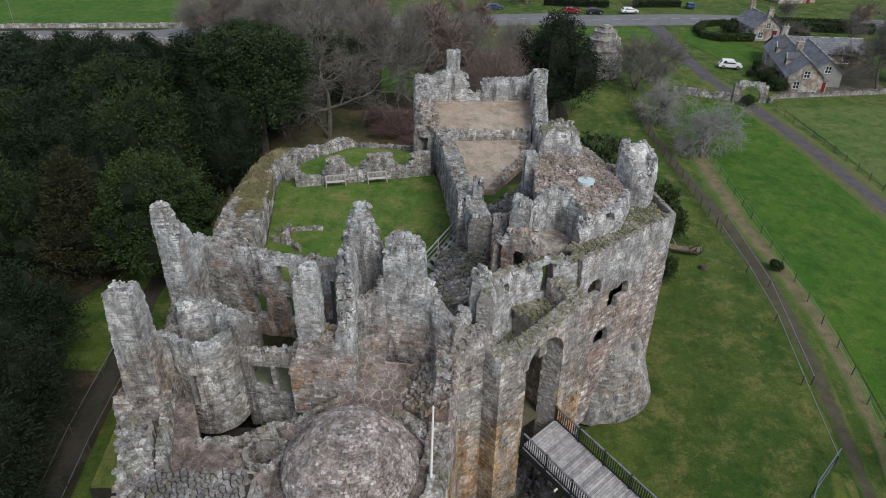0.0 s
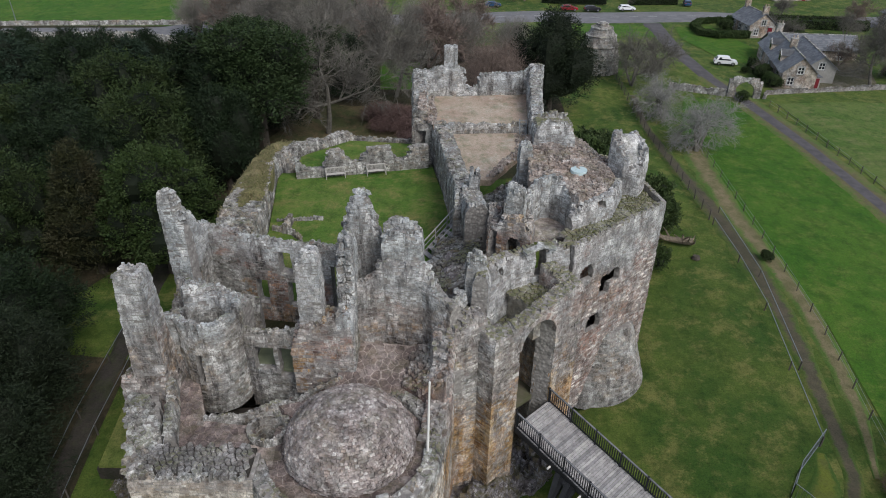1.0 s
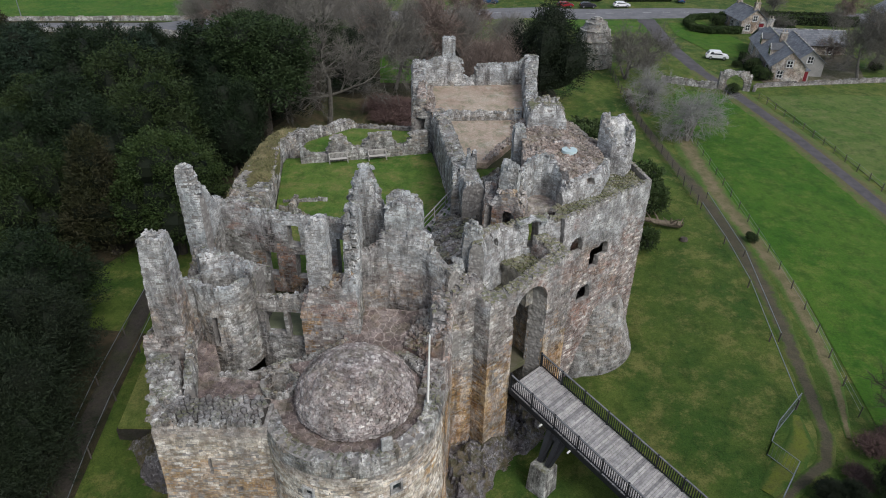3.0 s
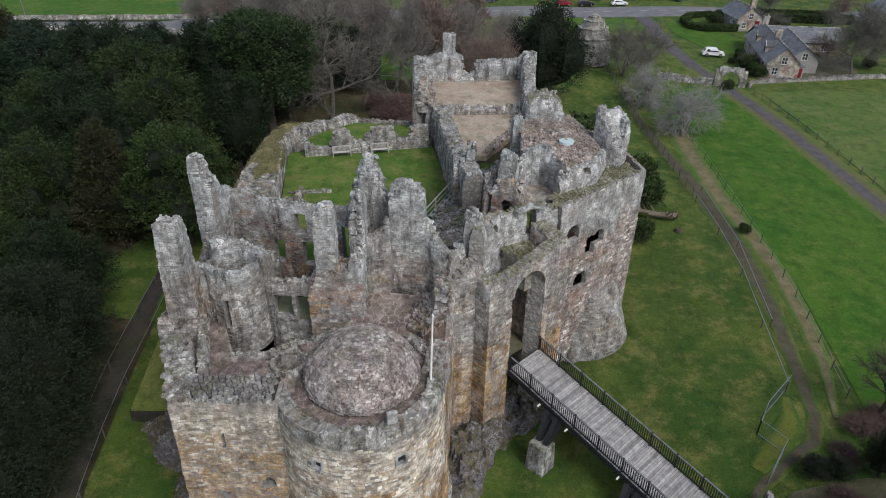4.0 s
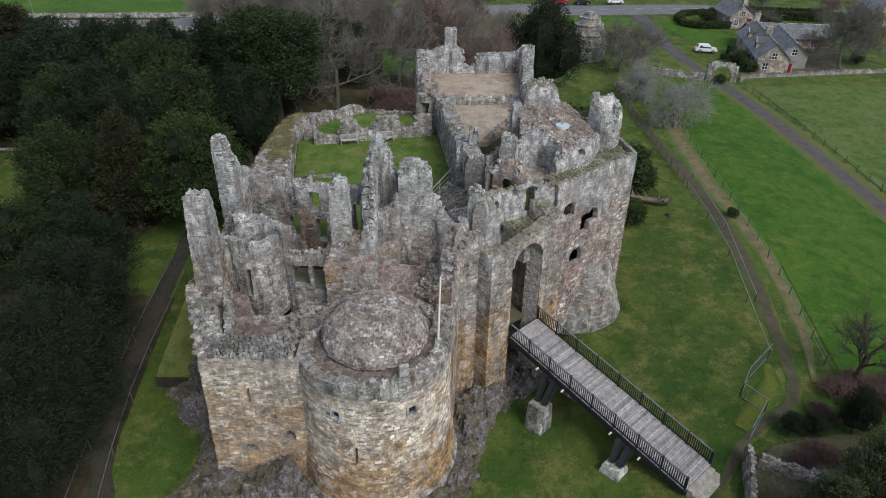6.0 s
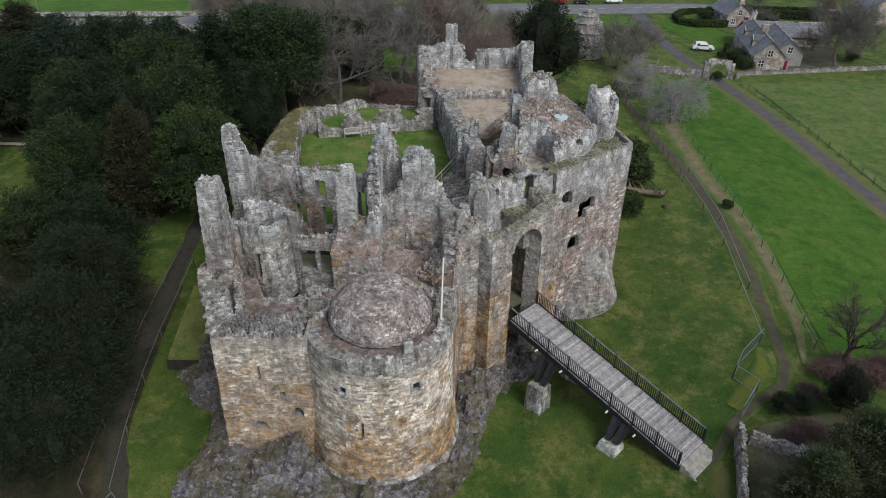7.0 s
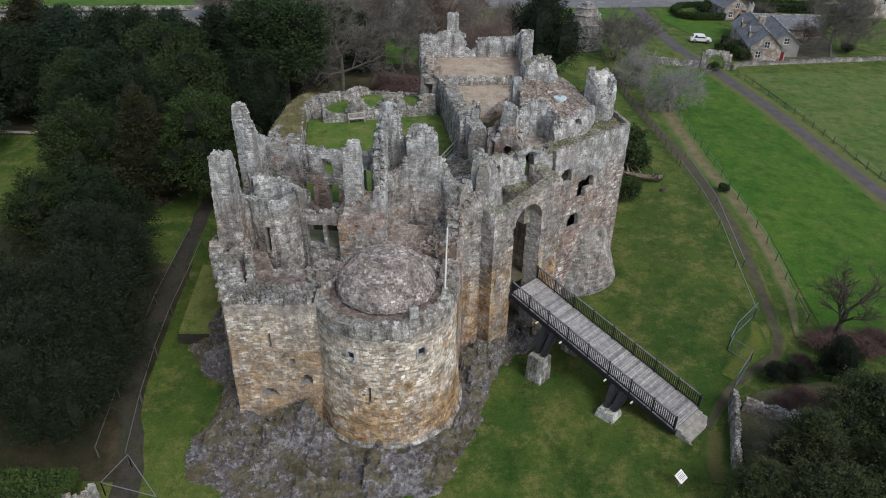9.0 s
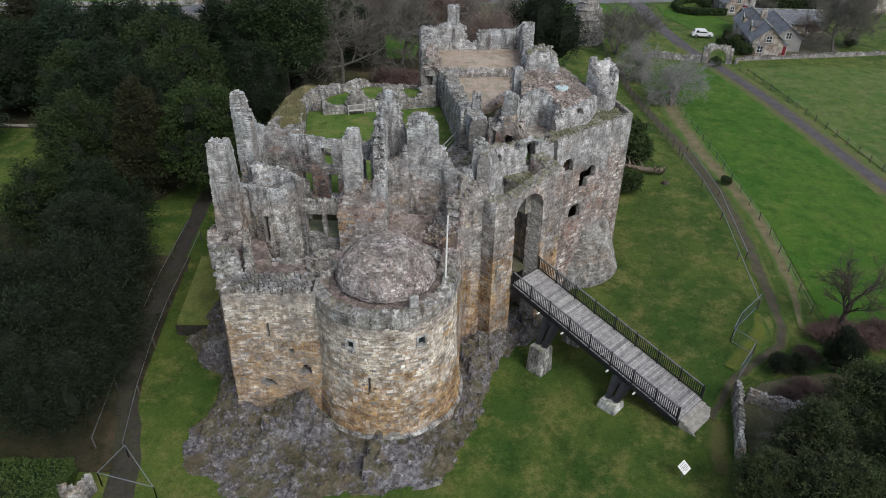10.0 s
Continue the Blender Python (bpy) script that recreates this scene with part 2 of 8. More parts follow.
def rock_mat():
    g = Graph("rock")
    c = g.mix(g.span(g.noise(1.3, 8, 0.75, g.place(1, 1, 3.0)), 0.36, 0.66), (0.10, 0.09, 0.095), (0.30, 0.28, 0.292))
    c = g.mix(g.span(g.noise(0.33, 4, 0.7), 0.46, 0.62, 0.0, 0.6), c, (0.17, 0.15, 0.155))
    c = g.mix(g.span(g.noise(0.5, 5, 0.7), 0.52, 0.66, 0.0, 0.6), c, (0.42, 0.43, 0.45))
    c = g.mix(g.span(g.noise(4.5, 7, 0.8), 0.46, 0.6, 0.0, 0.8), c, (0.055, 0.05, 0.053))
    c = g.mix(g.span(g.noise(2.2, 7, 0.85), 0.52, 0.62, 0.0, 0.75), c, (0.56, 0.55, 0.56))
    tuft = g.math("MULTIPLY", g.span(g.up(), 0.35, 0.7), g.span(g.noise(0.36, 6, 0.75), 0.43, 0.53))
    c = g.mix(g.math("MULTIPLY", tuft, 0.75), c, g.mix(g.span(g.noise(1.6, 3), 0.35, 0.65), (0.085, 0.085, 0.03), (0.17, 0.135, 0.07)))
    g.bump(g.noise(4.0, 10, 0.85), 1.0, 0.25)
    return g.done(c, 0.95)


ROCK = rock_mat()


def worn_mat(name, bare, second, green, dry):
    """A trodden way whose bare middle gives over to grass, by the strip's own wear."""
    g = Graph(name)
    wear = g.nt.nodes.new("ShaderNodeAttribute")
    wear.attribute_name = "wear"
    edge = g.math("ADD", wear.outputs["Fac"], g.math("MULTIPLY", g.math("SUBTRACT", g.noise(1.6, 6, 0.75), 0.5), 1.5))
    soil = g.mix(g.span(g.noise(0.8, 5, 0.7), 0.35, 0.65), bare, second)
    lawn = g.mix(g.span(g.noise(0.55, 5, 0.7), 0.4, 0.65), green, dry)
    c = g.mix(g.span(edge, 0.42, 0.8, 0.0, 0.85), lawn, soil)
    c = g.mix(g.span(g.noise(9.0, 4, 0.7), 0.4, 0.7, 0.0, 0.5), c, g.mix(1.0, c, (0.45, 0.45, 0.4), "MULTIPLY"))
    g.bump(g.noise(7.0, 5, 0.7), 0.7, 0.08)
    return g.done(c, 0.95)


SOIL = grass_mat("dark_soil", (0.045, 0.040, 0.034), (0.060, 0.052, 0.046), (0.055, 0.060, 0.030))
PATH = worn_mat("worn_path", (0.10, 0.078, 0.062), (0.062, 0.052, 0.04), (0.05, 0.09, 0.016), (0.10, 0.115, 0.032))
BANK = worn_mat("dry_bank_grass", (0.215, 0.165, 0.105), (0.125, 0.11, 0.055), (0.07, 0.13, 0.025), (0.11, 0.14, 0.04))
EARTH = plain_mat("trodden_earth", (0.13, 0.115, 0.085), 0.95, 0.4, 0.8, second=(0.085, 0.09, 0.045))
DRIVE = plain_mat("drive_tarmac", (0.10, 0.094, 0.10), 0.9, 0.35, 0.8)
VERGE = worn_mat("brown_verge", (0.13, 0.10, 0.07), (0.10, 0.09, 0.05), (0.08, 0.13, 0.028), (0.13, 0.13, 0.05))
ASPHALT = plain_mat("asphalt", (0.185, 0.185, 0.195), 0.9, 0.3, 0.5)
GARDEN = grass_mat("winter_garden", (0.10, 0.10, 0.055), (0.135, 0.115, 0.08), (0.20, 0.18, 0.15))

# ---- builders ----
QUADS = np.array([(0, 3, 2, 1), (4, 5, 6, 7), (0, 1, 5, 4), (1, 2, 6, 5), (2, 3, 7, 6), (3, 0, 4, 7)])


FRONT = (0, 1, 3, 4, 5)  # all sides but the one bedded in the wall


class Heap:
    """Collects boxes and loose faces for one mesh."""

    def __init__(self):
        self.v, self.f, self.t, self.n = [], [], [], 0

    def tris(self, corners):
        corners = np.asarray(corners, float).reshape(-1, 3, 3)
        self.v.append(corners.reshape(-1, 3))
        self.t.append(np.arange(len(corners) * 3).reshape(-1, 3) + self.n)
        self.n += len(corners) * 3
        return self

    def boxes(self, corners, sides=(0, 1, 2, 3, 4, 5)):
        corners = np.asarray(corners, float).reshape(-1, 8, 3)
        k = len(corners)
        if k:
            c = corners
            turn = (np.cross(c[:, 1] - c[:, 0], c[:, 3] - c[:, 0]) * (c[:, 4] - c[:, 0])).sum(1) < 0
            self.v.append(corners.reshape(-1, 3))
            q = QUADS[list(sides)]
            q = np.where(turn[:, None, None], q[None, :, ::-1], q[None])
            self.f.append((q + (np.arange(k) * 8)[:, None, None] + self.n).reshape(-1, 4))
            self.n += k * 8
        return self

    def quads(self, corners):
        corners = np.asarray(corners, float).reshape(-1, 4, 3)
        k = len(corners)
        self.v.append(corners.reshape(-1, 3))
        self.f.append((np.arange(k * 4).reshape(-1, 4)) + self.n)
        self.n += k * 4
        return self

    def mesh(self, name, material, smooth=False):
        me = bpy.data.meshes.new(name)
        v = np.concatenate(self.v) if self.v else np.zeros((0, 3))
        f = np.concatenate(self.f) if self.f else np.zeros((0, 4), int)
        me.vertices.add(len(v))
        me.vertices.foreach_set("co", v.ravel())
        t = np.concatenate(self.t) if self.t else np.zeros((0, 3), int)
        me.loops.add(f.size + t.size)
        me.loops.foreach_set("vertex_index", np.concatenate([f.ravel(), t.ravel()]).astype(np.int32))
        me.polygons.add(len(f) + len(t))
        me.polygons.foreach_set("loop_start", np.concatenate([np.arange(len(f)) * 4, f.size + np.arange(len(t)) * 3]).astype(np.int32))
        me.update(calc_edges=True)
        me.validate()
        me.materials.append(material)
        me.polygons.foreach_set("use_smooth", np.full(len(me.polygons), smooth))
        return me


def thing(name, label, category, at=(0, 0, 0), group="", kind=""):
    ob = new(name)
    ob.location = at
    return tagged(ob, label, category, group, kind)


def child(name, me, parent, label="", kind=""):
    """Links a mesh given in world coordinates under a thing that stands at its own place."""
    ob = new(name, me)
    ob.parent = parent
    base = Vector(parent.location)
    up = parent.parent
    while up:
        base += up.location
        up = up.parent
    ob.location = -base
    return tagged(ob, label, kind=kind)


def part(name, bm, material, parent, label=""):
    """A bmesh in the parent's own coordinates, as one mesh under it."""
    me = bpy.data.meshes.new(name)
    bm.to_mesh(me)
    bm.free()
    me.materials.append(material)
    ob = new(name, me)
    ob.parent = parent
    return tagged(ob, label)


def box_bm(size, at=(0, 0, 0), bevel=0.0, turn=0.0):
    bm = bmesh.new()
    bmesh.ops.create_cube(bm, size=1)
    bmesh.ops.scale(bm, vec=size, verts=bm.verts)
    if bevel:
        bmesh.ops.bevel(bm, geom=bm.edges[:], offset=bevel, segments=1, affect="EDGES")
    bmesh.ops.rotate(bm, cent=(0, 0, 0), matrix=Matrix.Rotation(radians(turn), 3, "Z"), verts=bm.verts)
    bmesh.ops.translate(bm, vec=at, verts=bm.verts)
    return bm


def tube_bm(a, b, r0, r1=None, sides=8):
    r1 = r0 if r1 is None else r1
    a, b = Vector(a), Vector(b)
    bm = bmesh.new()
    q = (b - a).to_track_quat("Z", "Y").to_matrix().to_4x4()
    bmesh.ops.create_cone(bm, cap_ends=True, segments=sides, radius1=r0, radius2=r1, depth=(b - a).length)
    bmesh.ops.transform(bm, matrix=Matrix.Translation((a + b) / 2) @ q, verts=bm.verts)
    return bm


def joined(bms):
    out = bmesh.new()
    for b in bms:
        me = bpy.data.meshes.new("tmp")
        b.to_mesh(me)
        b.free()
        out.from_mesh(me)
        bpy.data.meshes.remove(me)
    return out


def beams(rods):
    """Boxes from rows of (a, b, width, height), each along its own line."""
    out = []
    for a, b, w, h in rods:
        a, b = np.array(a, float), np.array(b, float)
        d = (b - a) / np.linalg.norm(b - a)
        side = np.cross(d, (0, 0, 1.0))
        side = side / np.linalg.norm(side) if np.linalg.norm(side) > 1e-3 else np.array((1.0, 0, 0))
        top = np.cross(side, d)
        s, t = side * w / 2, top * h / 2
        out.append([a - s - t, a + s - t, b + s - t, b - s - t, a - s + t, a + s + t, b + s + t, b - s + t])
    return np.array(out)


def table(pairs):
    """A height that goes straight between (s, z) pairs."""
    xs, zs = [p[0] for p in pairs], [p[1] for p in pairs]
    return lambda s: np.interp(s, xs, zs)


def circle(cx, cy, r, a0=0.0, a1=360.0, n=48):
    """Points of an arc, degrees anticlockwise from +x."""
    return [(cx + r * math.cos(radians(a0 + (a1 - a0) * i / n)), cy + r * math.sin(radians(a0 + (a1 - a0) * i / n))) for i in range(n + 1)]


class Line:
    """A wall's face line. Offsets are positive to the right of the way along it."""

    def __init__(self, pts):
        self.p = np.array(pts, float)
        seg = np.diff(self.p, axis=0)
        ln = np.linalg.norm(seg, axis=1)
        self.s = np.concatenate([[0], np.cumsum(ln)])
        d = seg / ln[:, None]
        nor = np.stack([d[:, 1], -d[:, 0]], 1)
        if np.allclose(self.p[0], self.p[-1]):
            before, after = np.vstack([nor[-1:], nor]), np.vstack([nor, nor[:1]])
        else:
            before, after = np.vstack([nor[:1], nor]), np.vstack([nor, nor[-1:]])
        m = before + after
        self.m = m / np.maximum((m * before).sum(1), 0.35)[:, None]
        self.long = self.s[-1]

    def at(self, s, o, z):
        c = [np.interp(s, self.s, self.p[:, i]) + o * np.interp(s, self.s, self.m[:, i]) for i in (0, 1)]
        return np.stack([c[0], c[1], np.broadcast_to(z, np.shape(c[0]))], -1)


TEMPLATES = {}


def stone_template(material, k):
    """One of six rough blocks of unit size, shared by all single stones of that material."""
    key = (material.name, k)
    if key not in TEMPLATES:
        r = np.random.default_rng(100 + k)
        c = np.array([(-.5, .5, -.5), (.5, .5, -.5), (.5, -.5, -.5), (-.5, -.5, -.5), (-.5, .5, .5), (.5, .5, .5), (.5, -.5, .5), (-.5, -.5, .5)])
        c = c + r.uniform(-0.05, 0.05, (8, 3))
        c[[2, 3, 6, 7], 0] *= 0.93
        c[[2, 3, 6, 7], 2] *= 0.90
        TEMPLATES[key] = Heap().boxes(c[[3, 2, 1, 0, 7, 6, 5, 4]]).mesh("stone", material)
    return TEMPLATES[key]


def unlevel(c):
    """Old masonry is nowhere quite level, plumb or straight."""
    x, y, z = c[..., 0], c[..., 1], c[..., 2]
    dz = 0.03 * np.sin(1.1 * x + 0.8 * y + 0.7 * z) + 0.02 * np.sin(3.1 * x - 2.3 * y + 1.6 * z) + 0.012 * np.sin(6.7 * x + 5.9 * y - 2.1 * z)
    dx = 0.016 * np.sin(1.7 * z + 0.6 * x + 1.3 * y) + 0.012 * np.sin(4.3 * z - 1.9 * x + 2.2 * y) + 0.014 * np.sin(9.1 * z + 3.0 * x - 4.0 * y)
    dy = 0.016 * np.sin(1.5 * z - 0.9 * x + 0.7 * y + 2.0) + 0.012 * np.sin(3.9 * z + 2.4 * x - 1.7 * y) + 0.014 * np.sin(8.3 * z - 3.4 * x + 3.6 * y)
    return np.stack([dx, dy, dz], -1)


def wall(name, parent, pts, thick, base, top, material, openings=(), batter=0.0, zref=0.0, course=0.155, long=0.25,
         seed=1, rough=0.018, cap=True, cap_material=None, ragged=0.25, back=True, label="", singles=None, most=300, core=None):
    """A rubble-built wall: a mortar core with every stone proud of it, a broken top and openings that go through.
    openings: (from, to, sill, head, arched) along the face line. singles: (from, to, low, high) whose stones are objects."""
    r = np.random.default_rng(seed)
    line = Line(pts)
    zt = top if callable(top) else (lambda s, t=top: np.full(np.shape(s), float(t)))
    hi = float(np.max(zt(np.linspace(0, line.long, 400)))) + 0.6
    wob = r.uniform(0, 50, 2)
    rows = []
    z = base
    while z < hi:
        h = course * r.uniform(0.75, 1.3)
        cuts = [0.0, line.long, *[s for s in line.s[1:-1] if len(pts) < 12]]
        zm = z + h / 2
        holes = []
        for a, b, lo, up, arch in openings:
            if lo <= zm < up:
                mid, half = (a + b) / 2, (b - a) / 2
                if arch and zm > up - half:
                    half = math.sqrt(max(half * half - (zm - up + half) ** 2, 0.0))
                holes.append((mid - half, mid + half))
                cuts += [mid - half, mid + half]
        cuts = sorted(c for c in cuts if 0 <= c <= line.long)
        for c0, c1 in zip(cuts, cuts[1:]):
            if c1 - c0 < 0.02 or any(a - 1e-6 <= (c0 + c1) / 2 <= b + 1e-6 for a, b in holes):
                continue
            s = c0
            while s < c1 - 1e-6:
                step = long * r.uniform(0.5, 1.9)
                e = c1 if s + step > c1 - long * 0.4 else s + step
                rows.append((s, e, z, z + h))
                s = e
        z += h
    a = np.array(rows)
    sm, zm = (a[:, 0] + a[:, 1]) / 2, (a[:, 2] + a[:, 3]) / 2
    def skyline(q):
        """The broken top: the profile with a ragged edge."""
        e = np.array([noise.noise((v * 0.9 + wob[0], wob[1], 0)) + 0.7 * noise.noise((v * 2.7 + wob[0], wob[1], 4)) + 0.4 * noise.noise((v * 6.5 + wob[0], wob[1], 8)) for v in q])
        return zt(q) + e * ragged

    ends_at = np.round([0.0, line.long], 4)
    s0, s1, z0, z1 = a.T
    t0, t1 = skyline(s0), skyline(s1)
    keep = z0 < (t0 + t1) / 2 - 0.05
    s0, s1, z0, z1, t0, t1, sm, zm = (q[keep] for q in (s0, s1, z0, z1, t0, t1, sm, zm))
    za_, zb_ = np.maximum(np.minimum(z1, t0), z0 + 0.03), np.maximum(np.minimum(z1, t1), z0 + 0.03)
    a = s0
    of = lambda zz: batter * np.maximum(zref - zz, 0.0)

    worn = min(0.28 * thick, 0.2) * min(ragged / 0.25, 1.0)
    lost = np.array([0.35 + max(0.0, 0.9 + 1.6 * noise.noise((v * 1.3 + wob[0], wob[1], 17.0))) for v in sm])

    def frayed(t, z):
        """How far the face has weathered back below a broken top."""
        return worn * lost * np.clip(1 - (t - z) / 0.9, 0, 1) ** 2

    def blocks(sa, sb, low, up_a, up_b, oa, ob_, inset=0.0, ea=0.0, eb=-1.0):
        """Eight corners: back face first (at oa), front at ob_, the front drawn in by inset."""
        la, lb, ua, ub = frayed(t0, low), frayed(t1, low), frayed(t0, up_a), frayed(t1, up_b)
        c = np.stack([line.at(sa, oa(low) + ea * la, low), line.at(sb, oa(low) + ea * lb, low), line.at(sb - inset, ob_(low) + eb * lb, low + inset), line.at(sa + inset, ob_(low) + eb * la, low + inset),
                      line.at(sa, oa(up_a) + ea * ua, up_a), line.at(sb, oa(up_b) + ea * ub, up_b), line.at(sb - inset, ob_(up_b) + eb * ub, up_b - inset), line.at(sa + inset, ob_(up_a) + eb * ua, up_a - inset)], 1)
        return c + unlevel(c)

    core_boxes = (blocks(s0, s1, z0, za_ + 0.002, zb_ + 0.002, lambda q: np.full(len(q), -thick + 0.009), lambda q: of(q) - 0.009, ea=1.0))
    ends = np.isin(np.round(s0, 4), ends_at) | np.isin(np.round(s1, 4), ends_at) | (z1 > np.minimum(t0, t1) - 0.6)
    near = np.zeros(len(s0), bool)
    for oa_, ob_2, lo_, up_, arch_ in openings:
        near |= (s1 > oa_ - 0.6) & (s0 < ob_2 + 0.6) & (z1 > lo_ - 0.5) & (z0 < up_ + 0.6)
    core_heap = Heap().boxes(core_boxes, (1, 2, 4)).boxes(core_boxes[ends | near], (3, 5)).boxes(core_boxes[near], (0,))
    child("core", core_heap.mesh("core", core or MORTAR), parent)
    n = len(a)
    gap = np.minimum(r.uniform(0.001, 0.006, n), (s1 - s0) * 0.1)
    proud = r.uniform(-0.004, rough, n) + np.where(r.uniform(0, 1, n) < 0.07, 0.022, 0.0) - np.where(r.uniform(0, 1, n) < 0.05, 0.05, 0.0)
    shift = r.uniform(-0.025, 0.025, n) * (zm > base + 0.5)
    fz0, fza, fzb = z0 + shift + r.uniform(-0.012, 0.008, n), za_ + np.where(za_ < z1, 0.0, shift), zb_ + np.where(zb_ < z1, 0.0, shift)
    fza, fzb = np.maximum(fza, fz0 + 0.03), np.maximum(fzb, fz0 + 0.03)
    tilt = lambda k: r.uniform(-0.013, 0.013, (k, 8, 3)) * np.array((1, 1, 1.0))
    face = blocks(s0 + gap, s1 - gap, fz0 + 0.004, fza - 0.004, fzb - 0.004, lambda q: of(q) - 0.16, lambda q: of(q) + proud, 0.009, -1.0, -1.0) + tilt(n) * np.array((0.35, 0.35, 1.0))
    heap = Heap()
    if singles:
        sa, sb, lo, up = singles
        pick = np.where((sm > sa) & (sm < sb) & (zm > lo) & (zm < up))[0][:most]
        rest = np.setdiff1d(np.arange(n), pick)
        heap.boxes(face[rest], FRONT)
    else:
        pick = ()
        heap.boxes(face, FRONT)
    if back:
        heap.boxes(blocks(s0 + gap, s1 - gap, fz0 + 0.004, fza - 0.004, fzb - 0.004, lambda q: np.full(len(q), -thick + 0.16), lambda q: np.full(len(q), -thick) - r.uniform(-0.01, rough, n), 0.009, 1.0, 1.0) + tilt(n) * np.array((0.35, 0.35, 1.0)), FRONT)
    masonry = child("masonry", heap.mesh("masonry", material), parent, label, "stuff")
    if cap:
        bins, b = [], 0.0
        while b < line.long:
            bins.append(b)
            lean = abs(float(zt(np.array([b + 0.1]))[0] - zt(np.array([max(b - 0.1, 0.0)]))[0])) / 0.2
            b += 0.26 / math.sqrt(1 + min(lean, 4.0) ** 2)
        tops = []
        for b in bins:
            on = (s0 <= b + 0.13) & (s1 > b + 0.13)
            if on.any():
                tops.append((b + 0.13, np.maximum(za_, zb_)[on].max() * 0.5 + np.minimum(za_, zb_)[on].max() * 0.5))
        tops = np.array(tops)
        across = max(2, int(thick / 0.27))
        S = np.repeat(tops[:, 0], across) + r.uniform(-0.12, 0.12, len(tops) * across)
        Z = np.repeat(tops[:, 1], across)
        O = np.tile(-(np.arange(across) + 0.5) * thick / across, len(tops)) + r.uniform(-0.06, 0.06, len(S))
        O = -thick / 2 + (O + thick / 2) * (1 - 2 * worn / thick)
        centre = line.at(np.clip(S, 0.1, line.long - 0.1), O, Z + r.uniform(-0.09, 0.03, len(S)))
        child("coping_rubble", rubble(centre, r, min(0.12, 0.26 * thick), 0.08, cap_material or material), parent, kind="stuff")
    for i in pick:
        mid_s = (s0[i] + s1[i]) / 2
        p, q = line.at(np.array([s0[i] + gap[i], s1[i] - gap[i]]), of(zm[i]), zm[i])
        d = q - p
        outward = np.array([d[1], -d[0], 0]) / np.hypot(d[0], d[1])
        depth = 0.2
        c = (p + q) / 2 + outward * (proud[i] - depth / 2)
        c = c + unlevel(c)
        ob = new("stone", stone_template(material, int(i) % 6))
        ob.parent = parent
        turn = math.atan2(d[1], d[0])
        ob.matrix_local = Matrix.LocRotScale(Vector(c) - Vector(parent.location), Euler((-math.atan(batter), 0, turn)), (np.hypot(d[0], d[1]), depth, z1[i] - z0[i] - 0.014))
    return line


def rubble(centres, r, size, height, material, spread=0.4):
    """Loose stones as jittered blocks, one mesh."""
    k = len(centres)
    unit = np.array([(-1, -1, -1), (1, -1, -1), (1, 1, -1), (-1, 1, -1), (-1, -1, 1), (1, -1, 1), (1, 1, 1), (-1, 1, 1)], float)
    c = np.repeat(unit[None], k, 0) * np.array((size, size, height)) * r.uniform(1 - spread, 1 + spread, (k, 1, 3)) + r.uniform(-0.28, 0.28, (k, 8, 3)) * size
    c[:, 4:, :2] *= 0.78
    a = r.uniform(0, math.tau, k)
    ca, sa = np.cos(a)[:, None], np.sin(a)[:, None]
    x, y = c[:, :, 0] * ca - c[:, :, 1] * sa, c[:, :, 0] * sa + c[:, :, 1] * ca
    c = np.stack([x, y, c[:, :, 2]], -1) + np.asarray(centres)[:, None, :]
    return Heap().boxes(c).mesh("rubble", material)


def inside(poly, x, y):
    x, y = np.asarray(x, float), np.asarray(y, float)
    hit = np.zeros(x.shape, bool)
    for (x0, y0), (x1, y1) in zip(poly, poly[1:] + poly[:1]):
        if y0 != y1:
            hit ^= ((y0 > y) != (y1 > y)) & (x < (x1 - x0) * (y - y0) / (y1 - y0) + x0)
    return hit


def slab(name, parent, poly, z, material, depth=0.6, label="", cell=0.5, swell=0.03, seed=1):
    """A floor over a plan, its top finely uneven. z: a number or a function of x, y."""
    bm = bmesh.new()
    zf = z if callable(z) else (lambda x, y: z)
    face = bm.faces.new([bm.verts.new((x, y, 0)) for x, y in poly])
    x0, x1 = min(p[0] for p in poly), max(p[0] for p in poly)
    y0, y1 = min(p[1] for p in poly), max(p[1] for p in poly)
    for k in np.arange(x0 + cell, x1, cell):
        bmesh.ops.bisect_plane(bm, geom=bm.verts[:] + bm.edges[:] + bm.faces[:], plane_co=(k, 0, 0), plane_no=(1, 0, 0))
    for k in np.arange(y0 + cell, y1, cell):
        bmesh.ops.bisect_plane(bm, geom=bm.verts[:] + bm.edges[:] + bm.faces[:], plane_co=(0, k, 0), plane_no=(0, 1, 0))
    for v in bm.verts:
        v.co.z = zf(v.co.x, v.co.y) + swell * noise.noise((v.co.x * 0.8, v.co.y * 0.8, seed)) + swell * 0.5 * noise.noise((v.co.x * 3, v.co.y * 3, seed))
    rim = bmesh.ops.extrude_edge_only(bm, edges=[e for e in bm.edges if e.is_boundary])
    for v in rim["geom"]:
        if isinstance(v, bmesh.types.BMVert):
            v.co.z -= depth
    bmesh.ops.recalc_face_normals(bm, faces=bm.faces)
    me = bpy.data.meshes.new(name)
    bm.to_mesh(me)
    bm.free()
    me.materials.append(material)
    return child(name, me, parent, label)


